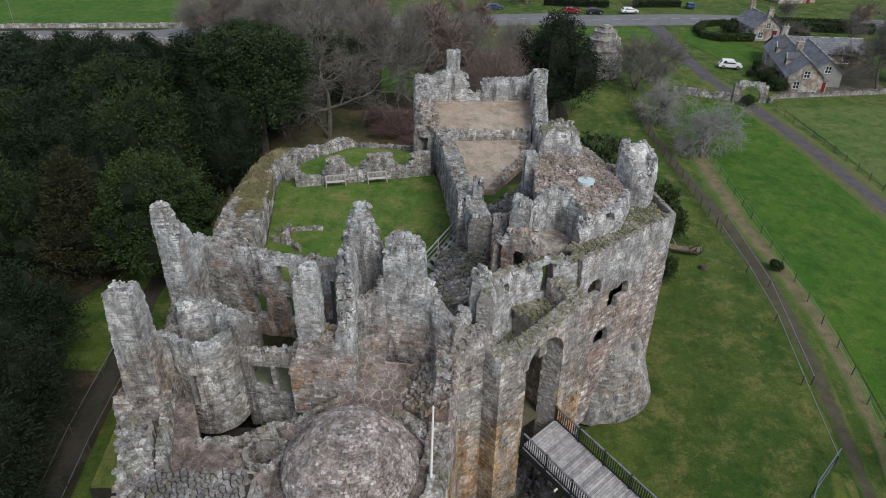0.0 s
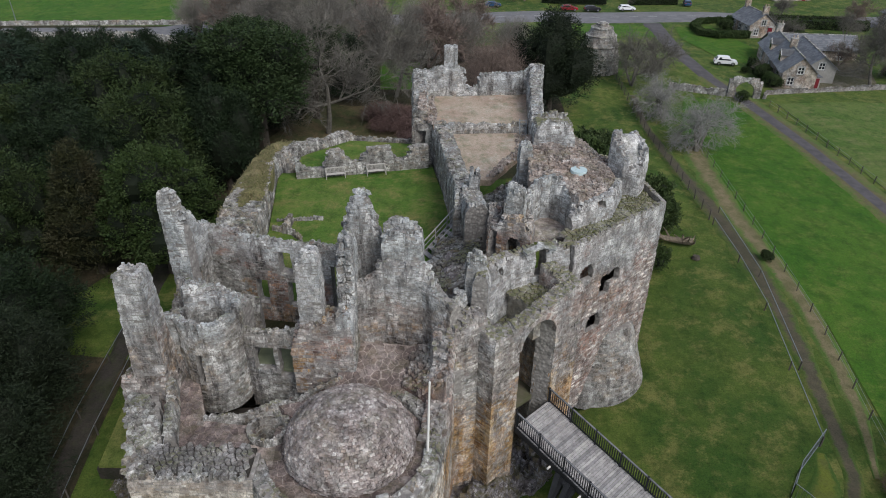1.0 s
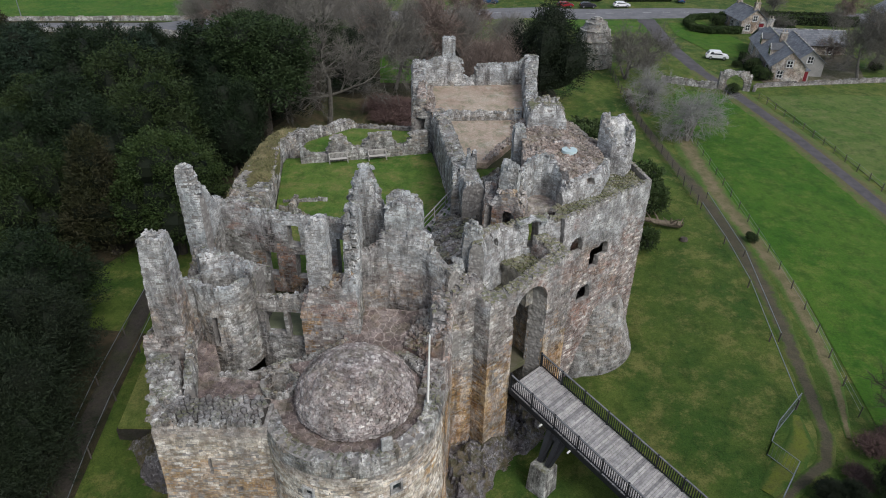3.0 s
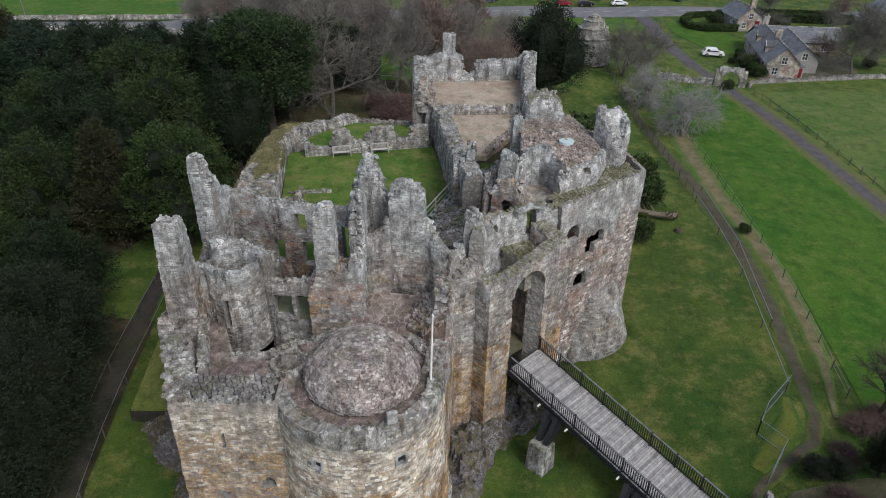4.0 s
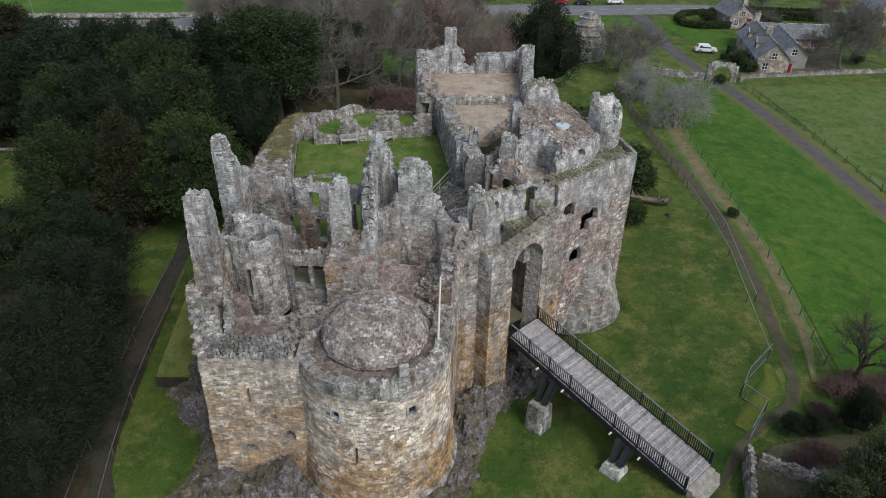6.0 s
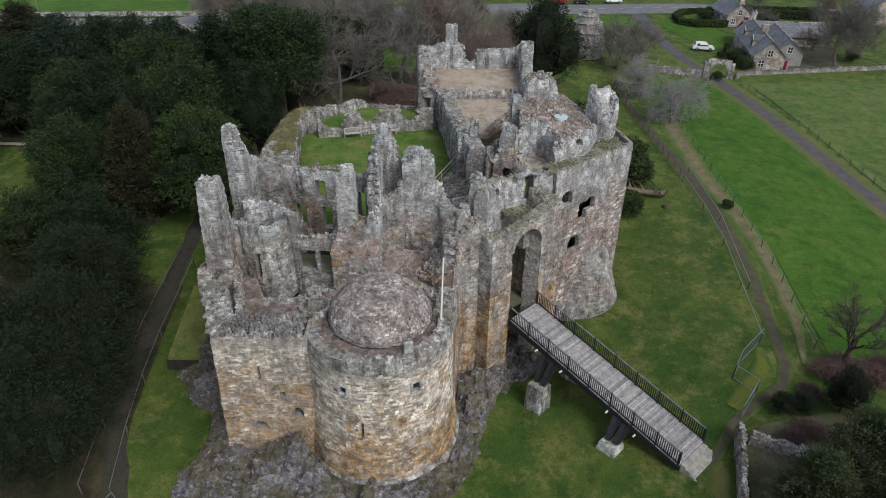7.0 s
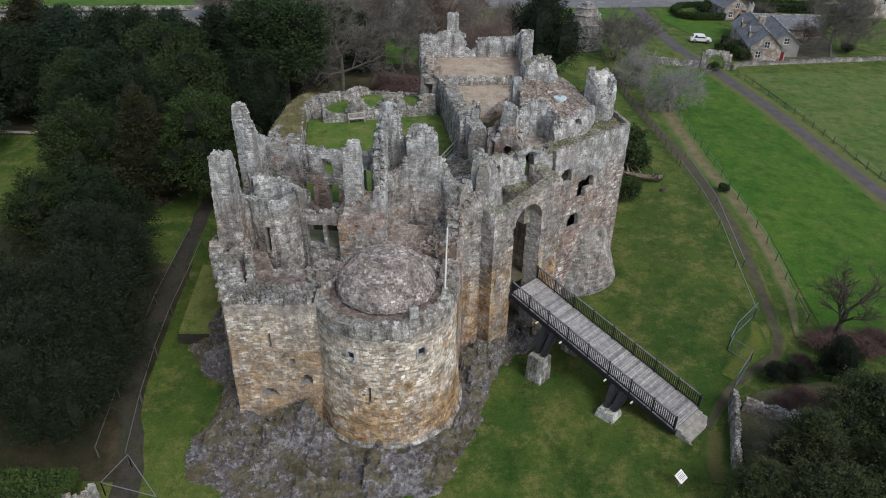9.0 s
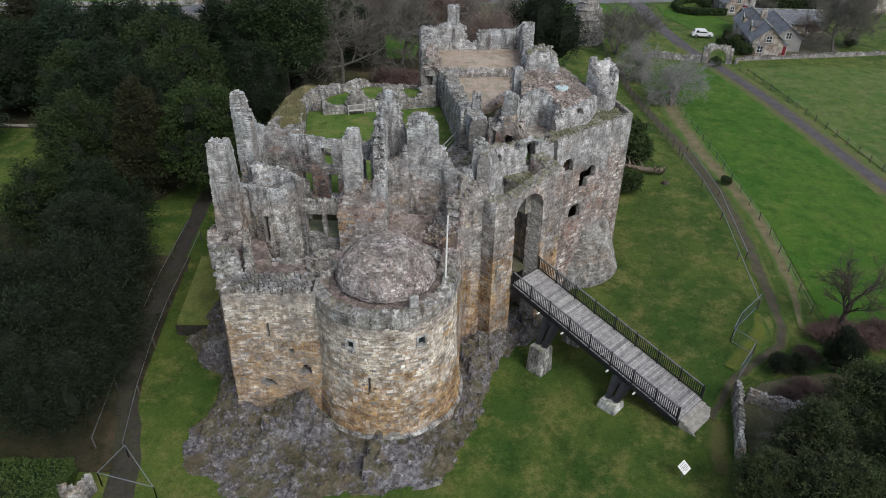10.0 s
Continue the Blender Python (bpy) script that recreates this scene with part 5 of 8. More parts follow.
RUBBLE_FLOOR = [(1.9, 38.2), (3.6, 35.2), (6.2, 36.2), (6.4, 43.5), (7.2, 46.0), (7.4, 51.5), (4.4, 47.6), (0.8, 47.4), (1.3, 43.0)]
low_floor = lambda x, y: 11.2 + 0.3 * np.sin(np.asarray(x) * 1.7) + 0.2 * np.sin(np.asarray(y) * 1.3)
slab("fallen_floor", east, RUBBLE_FLOOR, lambda x, y: float(low_floor(x, y)), STONE_GREY, 1.5, swell=0.25)
loose_stones("fallen_rubble", east, RUBBLE_FLOOR, low_floor, STONE_GREY, 0.33, 0.14, 0.11, 121)
for poly, za, zb in (([(-2.6, 67.0), (-2.4, 59.0), (-0.5, 58.2), (-1.0, 66.6)], 14.4, 13.2),
                     ([(-0.4, 57.0), (0.9, 45.6), (1.7, 46.6), (0.7, 57.2)], 13.2, 12.75), ([(7.6, 57.6), (7.2, 53.0), (4.3, 47.2), (3.6, 47.2), (6.6, 53.4), (7.0, 57.5)], 12.9, 12.7)):
    mid_x = sum(p[0] for p in poly) / len(poly)
    loose_stones("fallen_rubble", east, poly, lambda x, y, a=za, b=zb, m=mid_x: np.where(x < m, a, b) - 0.05, ROOF_RUBBLE, 0.3, 0.13, 0.09, int(za * 10))

loose_stones("fallen_rubble", kit, ROOF, vault, ROOF_RUBBLE, 0.2, 0.11, 0.07, 122)

# the courtyard
yard = thing("courtyard_lawn", "square mown courtyard lawn", "lawn", (-7, 44, 9))
slab("lawn", yard, [(-15.2, 54.0), (-0.9, 55.8), (0.9, 45.4), (1.8, 38.0), (0.5, 34.0), (-5.6, 32.4), (-14.6, 33.8), (-13.6, 43)], 9.75, LAWN, 1.0, cell=1.0, swell=0.06)
slab("upper_lawn", yard, [(-14.2, 56.8), (-13.0, 53.4), (-1.5, 56.3), (-3.0, 60.2), (-10.2, 61.0)], 10.3, LAWN, 1.0, cell=1.0)
wall("footing", yard, [(-13.3, 44.6), (-9.6, 45.0)], 0.35, 9.6, 10.0, STONE_GREY, seed=71)
wall("footing", yard, [(-12.0, 42.8), (-11.9, 44.8)], 0.5, 9.6, 10.5, STONE_GREY, seed=72)
wall("footing", yard, [(-13.4, 43.2), (-11.8, 42.6), (-10.9, 41.6)], 0.4, 9.6, 10.1, STONE_GREY, seed=73)
nwall = thing("courtyard_wall", "low grey wall with broken merlons behind the lawn", "castle wall", (-7, 54, 9))
wall("wall", nwall, [(-13.3, 52.7), (-1.3, 55.6)], 0.8, 9.4, table([(0, 12.2), (0.4, 12.0), (0.7, 10.6), (2.7, 10.5), (2.9, 11.9), (3.2, 12.2), (4.5, 12.2), (4.8, 11.0), (6.1, 10.9), (6.35, 12.1), (8.8, 12.15), (9.0, 10.9), (10.4, 10.7), (10.6, 12.0), (12.3, 12.0)]), STONE_GREY, seed=74, ragged=0.05)
outer = thing("outer_wall", "low outer curtain wall grown over with dry grass", "castle wall", (-12, 55, 2))
wall("north_wall", outer, [(-3.0, 60.9), (-10.0, 61.9)], 0.45, 1.5, 10.5, STONE_GREY, seed=78, ragged=0.06)
wall("wall", outer, [(-10.0, 62.2), (-14.4, 58.0), (-16.2, 55.0), (-17.0, 49.0), (-17.0, 44.0), (-15.8, 36.0), (-15.1, 33.6)], 1.4, 1.5, table([(0, 11.0), (3, 11.0), (6, 11.3), (13, 11.4), (19, 11.9), (26, 12.7), (30, 13.6)]), STONE_GREY, seed=75, back=True)
wall("inner_parapet", outer, [(-13.3, 35.0), (-13.7, 43.0), (-15.3, 54.2)], 0.45, 9.6, table([(0, 12.7), (5, 11.9), (8, 11.6), (20, 11.5)]), STONE_GREY, seed=76)
ridge = lambda x, y: 12.25 - 0.05 * (y - 43.5) - 0.32 * np.abs(x - (-15.5 - 0.04 * (y - 43.5))) ** 1.6
GRASSY = [(-17.3, 42.6), (-13.9, 42.6), (-14.6, 50.0), (-15.6, 55.0), (-13.6, 58.3), (-14.6, 59.0), (-17.0, 55.4), (-17.6, 49.0)]
slab("grassy_top", outer, GRASSY, lambda x, y: float(ridge(x, y)), DRYGRASS, 0.9, cell=0.4, swell=0.3)
slab("rubble_ramp", outer, [(-15.4, 35.5), (-13.4, 35.5), (-13.9, 43.8), (-16.9, 43.8)], lambda x, y: 12.9 - 0.11 * (y - 35.5), STONE_GREY, 0.8, cell=0.5, swell=0.2)
paving(outer, [(-15.4, 35.5), (-13.4, 35.5), (-13.9, 43.8), (-16.9, 43.8)], lambda x, y: 12.9 - 0.11 * (np.asarray(y) - 35.5), STONE_GREY, 0.34, 77, 0.12, jitter=0.4)

for k, (x, y, turn) in enumerate(((5.45, 30.95, 50), (6.3, 31.35, 5))):
    ob = part("cope_slab", box_bm((1.15, 0.45, 0.14), (0, 0, 0), 0.02), STONE_GREY, gate, "long grey coping slab")
    ob.matrix_local = pose(x - 5, y - 28, 15.75 - 1, 0, 8 if k else -8, turn - 20)


def quoins(parent, u, v, su, sv, z0, z1, seed):
    """Dressed corner stones of the gate, long and short in turn. su, sv: the way into the wall along its two faces."""
    r = np.random.default_rng(seed)
    z, k = z0, 0
    while z < z1:
        h = r.uniform(0.26, 0.36)
        a, b = (0.52, 0.30) if k % 2 else (0.30, 0.52)
        ob = new("quoin", stone_template(STONE_QUOIN if z < 8.2 + r.normal(0, 0.8) else STONE_GATE, k % 6))
        ob.parent = parent
        c = G0 + U * (u + su * (a / 2 - 0.035)) + V * (v + sv * (b / 2 - 0.035))
        ob.matrix_local = Matrix.LocRotScale(Vector((c[0], c[1], z + h / 2)) - Vector(parent.location), Euler((0, 0, math.atan2(U[1], U[0]))), (a, b, h - 0.012))
        z += h
        k += 1


def wall_tufts(name, poly, zf, count, seed, colours, size):
    """Rank grass on a wall top."""
    r = np.random.default_rng(seed)
    xs, ys = [p[0] for p in poly], [p[1] for p in poly]
    x, y = r.uniform(min(xs), max(xs), count), r.uniform(min(ys), max(ys), count)
    ok = inside(poly, x, y) & np.array([noise.noise((a * 0.9, b * 0.9, seed)) > -0.25 for a, b in zip(x, y)])
    c = np.stack([x[ok], y[ok], np.array([float(zf(a, b)) for a, b in zip(x[ok], y[ok])]) + 0.02], -1)
    n = len(c)
    d = r.normal(0, 0.5, (n, 3)) + np.array((0, 0, 0.7))
    side = np.cross(d, r.normal(0, 1, (n, 3)))
    side /= np.linalg.norm(side, axis=1)[:, None]
    h, w = size * r.uniform(0.5, 1.5, (n, 1)), size * r.uniform(0.1, 0.25, (n, 1))
    ob = new(name, Heap().tris(np.stack([c - side * w, c + side * w, c + d * h], 1)).mesh(name, piece_mat(name, colours, 0.9, 0.2, 1.0)))
    return tagged(ob, "dry grass and moss growing on the wall tops", "grass", kind="stuff")


DRY_BLADES = [(0.10, 0.105, 0.045), (0.20, 0.175, 0.095), (0.14, 0.135, 0.06), (0.25, 0.215, 0.13)]
wall_tufts("wall_grass", GRASSY, ridge, 8000, 61, DRY_BLADES, 0.17)
wall_tufts("wall_grass", [(8.2, 32.3), (14.5, 37.3), (13.5, 43.3), (11.8, 43.2), (12.5, 38.6), (11.3, 36.6), (7.8, 33.7)], lambda x, y: 15.42, 5000, 62, [(0.07, 0.09, 0.025), (0.13, 0.13, 0.05), (0.10, 0.11, 0.035)], 0.16)
wall_tufts("wall_grass", LEDGE_C, lambda x, y: 13.15, 1500, 63, [(0.07, 0.09, 0.025), (0.13, 0.13, 0.05), (0.10, 0.11, 0.035)], 0.16)


def arch_ring(parent, u0, u1, head):
    """Dressed wedge stones round the gate's arch, each a piece of its own."""
    mid, half = (u0 + u1) / 2, (u1 - u0) / 2
    spring = head - half
    count = 17
    base = np.array(parent.location)
    for i in range(count):
        a0, a1 = math.pi * i / count + 0.006, math.pi * (i + 1) / count - 0.006
        corner = []
        for v in (0.6, -0.05):
            for a, rad in ((a0, half - 0.1), (a0, half + 0.28), (a1, half + 0.28), (a1, half - 0.1)):
                p = G0 + U * (mid + rad * math.cos(a)) + V * v
                corner.append((p[0] - base[0], p[1] - base[1], spring + rad * math.sin(a) - base[2]))
        new("voussoir", Heap().boxes([corner]).mesh("voussoir", STONE_GATE)).parent = parent


arch_ring(gate, 2.0, 5.0, 13.2)
quoins(gate, 0.0, 0.0, 1, 1, 1.0, 12.6, 91)
quoins(gate, 2.0, 0.0, -1, 1, 1.0, 10.8, 92)
quoins(gate, 5.0, 0.0, 1, 1, 2.5, 10.8, 93)
quoins(gate, 7.1, 0.0, -1, 1, 2.0, 13.6, 94)

# ---- the rock that the castle stands on ----
def rock_outcrop():
    gx, gy = np.arange(-24, 10, 0.16), np.arange(9, 40, 0.16)
    X, Y = np.meshgrid(gx, gy, indexing="ij")

    def away(pts):
        D = np.full(X.shape, 1e9)
        for (x0, y0), (x1, y1) in zip(pts, pts[1:]):
            dx, dy = x1 - x0, y1 - y0
            t = np.clip(((X - x0) * dx + (Y - y0) * dy) / (dx * dx + dy * dy), 0, 1)
            D = np.minimum(D, np.hypot(X - x0 - t * dx, Y - y0 - t * dy))
        return D

    foot = [(-16.4, 36), (-16.6, 24.2), (-14.2, 18.1), (-8.9, 18.1), (-8.5, 17.2), (-6.9, 15.8), (-4.4, 15.2), (-1.9, 15.8), (0.2, 17.6), (1.0, 20.5), (1.1, 25.2), (3.2, 25.2), (8.4, 29.6)]
    edge = [(-20.0, 38), (-21.2, 28), (-20.9, 25.2), (-19.4, 23.8), (-17.2, 21.6), (-16.4, 20.4), (-16.6, 19.0), (-17.7, 16.8), (-17.9, 15.0), (-16.8, 13.0), (-14, 11.7), (-9, 11.1), (-4, 11.3), (-0.6, 12.5), (1.0, 14.6), (2.2, 17.6), (2.9, 21.4), (3.9, 23.6), (6.0, 25.4), (9.6, 29.0)]
    wobble = np.array([noise.noise((x * 0.5, y * 0.5, 4.0)) + 0.5 * noise.noise((x * 1.6, y * 1.6, 6.0)) for x, y in zip(X.ravel(), Y.ravel())]).reshape(X.shape)
    outer = inside(edge + [(9.6, 38)], X, Y)
    wall_d = np.where(inside(CASTLE, X, Y), 0.0, away(foot))
    rim = np.where(outer, away(edge), -away(edge)) + 0.45 * wobble
    t = np.clip(rim, -1, 9) / np.maximum(np.clip(rim, 0, 9) + wall_d, 0.6)
    hump = lambda x, y, r, h: h * np.exp(-((X - x) ** 2 + (Y - y) ** 2) / (r * r))
    H = 1.0 + hump(-9.4, 17.0, 2.0, 2.3) + hump(-14.6, 17.6, 2.6, 0.7) + hump(-17.6, 25.5, 3.4, 3.2) + hump(2.0, 22.5, 2.4, 0.5) + hump(2.6, 25.0, 2.0, 0.8) + hump(-16.4, 31, 4, 1.5)
    ledges = np.array([noise.noise((x * 0.35 + y * 0.25, y * 0.5 - x * 0.2, 1.0)) + 0.3 * noise.noise((x * 0.9, y * 1.1, 5.0)) for x, y in zip(X.ravel(), Y.ravel())]).reshape(X.shape)

    def crags(count, seed, high, tilt):
        """Tilted slabs of rock that break off along joints."""
        r = np.random.default_rng(seed)
        u, v = 0.9 * X + 0.44 * Y, (0.9 * Y - 0.44 * X) * 1.7
        cu, cv = r.uniform(u.min(), u.max(), count), r.uniform(v.min(), v.max(), count)
        best, pick = np.full(X.shape, 1e9), np.zeros(X.shape, int)
        jog = 0.5 * wobble
        for k in range(count):
            d = (u - cu[k] + jog) ** 2 + (v - cv[k] - jog) ** 2
            near = d < best
            best, pick = np.where(near, d, best), np.where(near, k, pick)
        lift, su, sv = r.uniform(-1, 1, count) * high, r.uniform(-1, 1, count) * tilt, r.uniform(0.1, 1, count) * tilt
        return lift[pick] + su[pick] * (u - cu[pick]) + sv[pick] * (v - cv[pick]) / 1.7

    base = 0.5 + np.clip(t, -0.4, 1) * H + 0.75 * ledges * np.clip(t * 3.2, 0, 1) * np.clip(1.6 - t, 0.45, 1)
    rough = np.array([noise.noise((x * 3.1, y * 3.7, 2.0)) for x, y in zip(X.ravel(), Y.ravel())]).reshape(X.shape)
    Z = base + (crags(420, 5, 0.24, 0.32) + crags(3600, 6, 0.13, 0.5) + 0.10 * rough) * np.clip(t * 3.0, 0, 1)
    Z = np.where(rim < -0.25, -1.0, np.where(rim > 0.5, np.maximum(Z, ground_height(X, Y) + 0.06), Z))
    Z = np.where(np.hypot(X + 4.4, Y - 20.7) < 5.9, np.minimum(Z, 1.25), Z)
    heap = Heap()
    n0, n1 = X.shape
    idx = np.arange(n0 * n1).reshape(n0, n1)
    P = np.stack([X, Y, Z], -1).reshape(-1, 3)
    faces = np.stack([idx[:-1, :-1], idx[1:, :-1], idx[1:, 1:], idx[:-1, 1:]], -1).reshape(-1, 4)
    faces = faces[(P[faces, 2] > -0.9).any(1)]
    heap.v, heap.n, heap.f = [P], n0 * n1, [faces]
    tagged(new("rock_outcrop", heap.mesh("rock_outcrop", ROCK)), "craggy grey rock outcrop under the castle walls", "rock", kind="structure")
    r = np.random.default_rng(8)
    bare = np.where((wall_d.ravel() > 0.2) & (t.ravel() > 0.08) & (P[:, 2] > 0.5))[0]
    loose = P[r.choice(bare, 260)] + r.normal(0, 0.05, (260, 3))
    scree = thing("scree", "broken grey rock and scree below the walls", "rocks", (-6, 14, 0), kind="stuff")
    child("boulder", rubble(loose, r, 0.15, 0.09, ROCK, 0.7), scree, kind="stuff")
    grassy = bare[np.array([noise.noise((P[i, 0] * 0.42, P[i, 1] * 0.42, 21.0)) for i in bare]) > 0.08]
    at_ = P[r.choice(grassy, 9000)] + np.concatenate([r.normal(0, 0.1, (9000, 2)), np.zeros((9000, 1))], 1)
    d = r.normal(0, 0.5, (9000, 3)) + np.array((0, 0, 0.7))
    side = np.cross(d, r.normal(0, 1, (9000, 3)))
    side /= np.linalg.norm(side, axis=1)[:, None]
    L = r.uniform(0.04, 0.11, (9000, 1))
    q = np.stack([at_ - side * 0.035, at_ + side * 0.035, at_ + d * L + side * 0.012, at_ + d * L - side * 0.012], 1)
    tagged(new("rock_grass", Heap().quads(q).mesh("rock_grass", piece_mat("rock_grass", [(0.07, 0.075, 0.03), (0.13, 0.11, 0.06), (0.09, 0.09, 0.035), (0.16, 0.13, 0.08)], 0.9, 0.2, 1.0))), "thin dry grass growing on the rock", "grass", kind="stuff")


rock_outcrop()

# ---- trees ----
def leaf_mat(name, dark, light):
    g = Graph(name)
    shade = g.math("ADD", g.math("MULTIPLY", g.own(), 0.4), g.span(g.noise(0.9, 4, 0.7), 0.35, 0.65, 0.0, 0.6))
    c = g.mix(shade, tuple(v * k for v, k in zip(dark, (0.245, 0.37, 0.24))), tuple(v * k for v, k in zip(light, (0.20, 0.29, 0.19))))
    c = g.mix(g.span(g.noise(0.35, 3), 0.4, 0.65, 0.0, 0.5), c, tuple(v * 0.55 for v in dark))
    return g.done(c, 0.75)


# near-black leaf green: shade inside crowns and hedges, put into the base colour
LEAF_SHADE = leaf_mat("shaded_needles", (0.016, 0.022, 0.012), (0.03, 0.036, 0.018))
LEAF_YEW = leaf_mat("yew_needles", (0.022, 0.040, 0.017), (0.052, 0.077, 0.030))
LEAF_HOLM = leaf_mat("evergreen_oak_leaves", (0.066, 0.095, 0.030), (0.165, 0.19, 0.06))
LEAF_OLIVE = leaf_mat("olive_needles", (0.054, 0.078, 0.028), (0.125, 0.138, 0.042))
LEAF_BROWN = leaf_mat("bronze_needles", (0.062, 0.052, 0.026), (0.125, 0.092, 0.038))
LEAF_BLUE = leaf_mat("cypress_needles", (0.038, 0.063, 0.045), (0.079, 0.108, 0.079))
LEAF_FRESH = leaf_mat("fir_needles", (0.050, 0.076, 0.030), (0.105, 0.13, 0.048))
LEAF_HEDGE = leaf_mat("hedge_leaves", (0.12, 0.16, 0.05), (0.27, 0.30, 0.11))
LEAF_SHRUB = leaf_mat("shrub_leaves", (0.10, 0.135, 0.055), (0.21, 0.225, 0.085))
BARK = plain_mat("bark", (0.10, 0.085, 0.07), 0.95, 0.5, 3.0, bump=0.8)
BARK_PALE = plain_mat("pale_twigs", (0.30, 0.295, 0.285), 0.95, 0.4, 3.0)
BARK_GREY = plain_mat("grey_twigs", (0.165, 0.155, 0.135), 0.95, 0.4, 3.0)
BARK_MAUVE = plain_mat("mauve_twigs", (0.24, 0.225, 0.20), 0.95, 0.4, 3.0)
BARK_RED = plain_mat("russet_twigs", (0.22, 0.17, 0.145), 0.95, 0.4, 3.0)

BARK_BRIAR = plain_mat("briar_stems", (0.15, 0.098, 0.088), 0.9, 0.4, 3.0)


def tubes(rows, sides=5):
    """Tapered limbs from rows of (a, b, r0, r1)."""
    a, b = np.array([q[0] for q in rows]), np.array([q[1] for q in rows])
    r0, r1 = np.array([q[2] for q in rows]), np.array([q[3] for q in rows])
    d = b - a
    d = d / np.maximum(np.linalg.norm(d, axis=1), 1e-6)[:, None]
    ref = np.where(np.abs(d[:, 2:3]) > 0.9, np.array([[1.0, 0, 0]]), np.array([[0, 0, 1.0]]))
    u = np.cross(d, ref)
    u = u / np.linalg.norm(u, axis=1)[:, None]
    w = np.cross(d, u)
    heap = Heap()
    for i in range(sides):
        t0, t1 = math.tau * i / sides, math.tau * (i + 1) / sides
        e0, e1 = u * math.cos(t0) + w * math.sin(t0), u * math.cos(t1) + w * math.sin(t1)
        heap.quads(np.stack([a + e0 * r0[:, None], a + e1 * r0[:, None], b + e1 * r1[:, None], b + e0 * r1[:, None]], 1)[:, ::-1])
    return heap


def sprays(centres, out, r, length, width, per, droop, reach=None):
    """Narrow leafy sprays round each centre, as single blades."""
    n = len(centres)
    reach = reach or length
    bough = out * 0.8 + r.normal(0, 0.45, (n, 3)) + np.array((0, 0, 0.25 - droop))
    bough = bough / np.linalg.norm(bough, axis=1)[:, None]
    axis = np.repeat(bough, per, 0)
    along_ = r.uniform(-0.6, 1.0, (n * per, 1))
    c = np.repeat(centres, per, 0) + axis * along_ * reach + r.normal(0, 0.34, (n * per, 3)) * reach * (1.05 - along_ * 0.75)
    d = axis + r.normal(0, 0.36, (n * per, 3))
    d = d / np.linalg.norm(d, axis=1)[:, None]
    side = np.cross(d, r.normal(0, 1, (n * per, 3)))
    side = side / np.maximum(np.linalg.norm(side, axis=1), 1e-3)[:, None]
    L = (length * r.uniform(0.6, 1.3, (n * per, 1))) / 2
    W = (width * r.uniform(0.6, 1.4, (n * per, 1))) / 2
    return np.stack([c - d * L - side * W, c - d * L + side * W, c + d * L], 1)


def evergreen(name, label, lobes, leaf, trunk_h, seed, clumps=950, length=0.24, width=0.085, droop=0.1, per=25, reach=0.62, trunk_r=0.35, cat="tree", fill=0.8):
    """A tree of unit place: a tapered trunk with limbs, and a crown of lobes (x, y, z, rx, ry, rz) set with leafy sprays."""
    r = np.random.default_rng(seed)
    tree = thing(name, label, cat)
    top = max(q[2] for q in lobes)
    rows = [(np.array((0, 0, -0.3)), np.array((0.1, 0.05, trunk_h)), trunk_r, trunk_r * 0.7), (np.array((0.1, 0.05, trunk_h)), np.array((0, 0, top)), trunk_r * 0.7, 0.08)]
    for q in lobes:
        rows.append((np.array((0.05, 0.0, max(trunk_h * 0.8, q[2] * 0.5))), np.array(q[:3]), trunk_r * 0.4, 0.05))
    child("trunk", tubes(rows, 7).mesh("trunk", BARK, True), tree)
    area = np.array([q[3] * q[4] + q[4] * q[5] + q[3] * q[5] for q in lobes])
    pick = r.choice(len(lobes), clumps, p=area / area.sum())
    L = np.array(lobes)[pick]
    d = r.normal(0, 1, (clumps, 3))
    d /= np.linalg.norm(d, axis=1)[:, None]
    d[:, 2] = np.where(d[:, 2] < -0.5, -d[:, 2], d[:, 2])
    # groups of clumps stand out or lie back, so that the outline breaks up
    lump = np.array([noise.noise(Vector(v * 2.2) + Vector((seed * 3.1, k, 0))) for v, k in zip(d, pick)])
    plume = np.array([noise.noise(Vector(v * 5.5) + Vector((seed * 1.7, 4.0 + k, 2.0))) for v, k in zip(d, pick)])
    rad = 0.92 + 0.45 * lump + 0.3 * plume + r.uniform(-0.14, 0.06, clumps)
    c = L[:, :3] + d * L[:, 3:] * rad[:, None]
    keep = c[:, 2] > 0.3
    heap = Heap().tris(sprays(c[keep], d[keep], r, length, width, per, droop, reach))
    # dark lobes within the crown: its inner shade painted, and gaps closed
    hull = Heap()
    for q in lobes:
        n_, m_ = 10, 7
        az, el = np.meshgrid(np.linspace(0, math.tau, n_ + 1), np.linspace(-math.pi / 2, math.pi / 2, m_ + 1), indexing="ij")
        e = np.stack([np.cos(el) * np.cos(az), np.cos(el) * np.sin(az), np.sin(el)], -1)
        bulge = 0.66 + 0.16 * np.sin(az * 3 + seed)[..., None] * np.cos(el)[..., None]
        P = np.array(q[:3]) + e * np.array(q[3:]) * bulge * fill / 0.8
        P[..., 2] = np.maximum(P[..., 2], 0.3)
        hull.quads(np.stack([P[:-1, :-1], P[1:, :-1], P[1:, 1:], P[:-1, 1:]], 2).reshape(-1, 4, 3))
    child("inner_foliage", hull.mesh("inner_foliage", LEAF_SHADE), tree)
    child("crown", heap.mesh("crown", leaf), tree)
    return tree


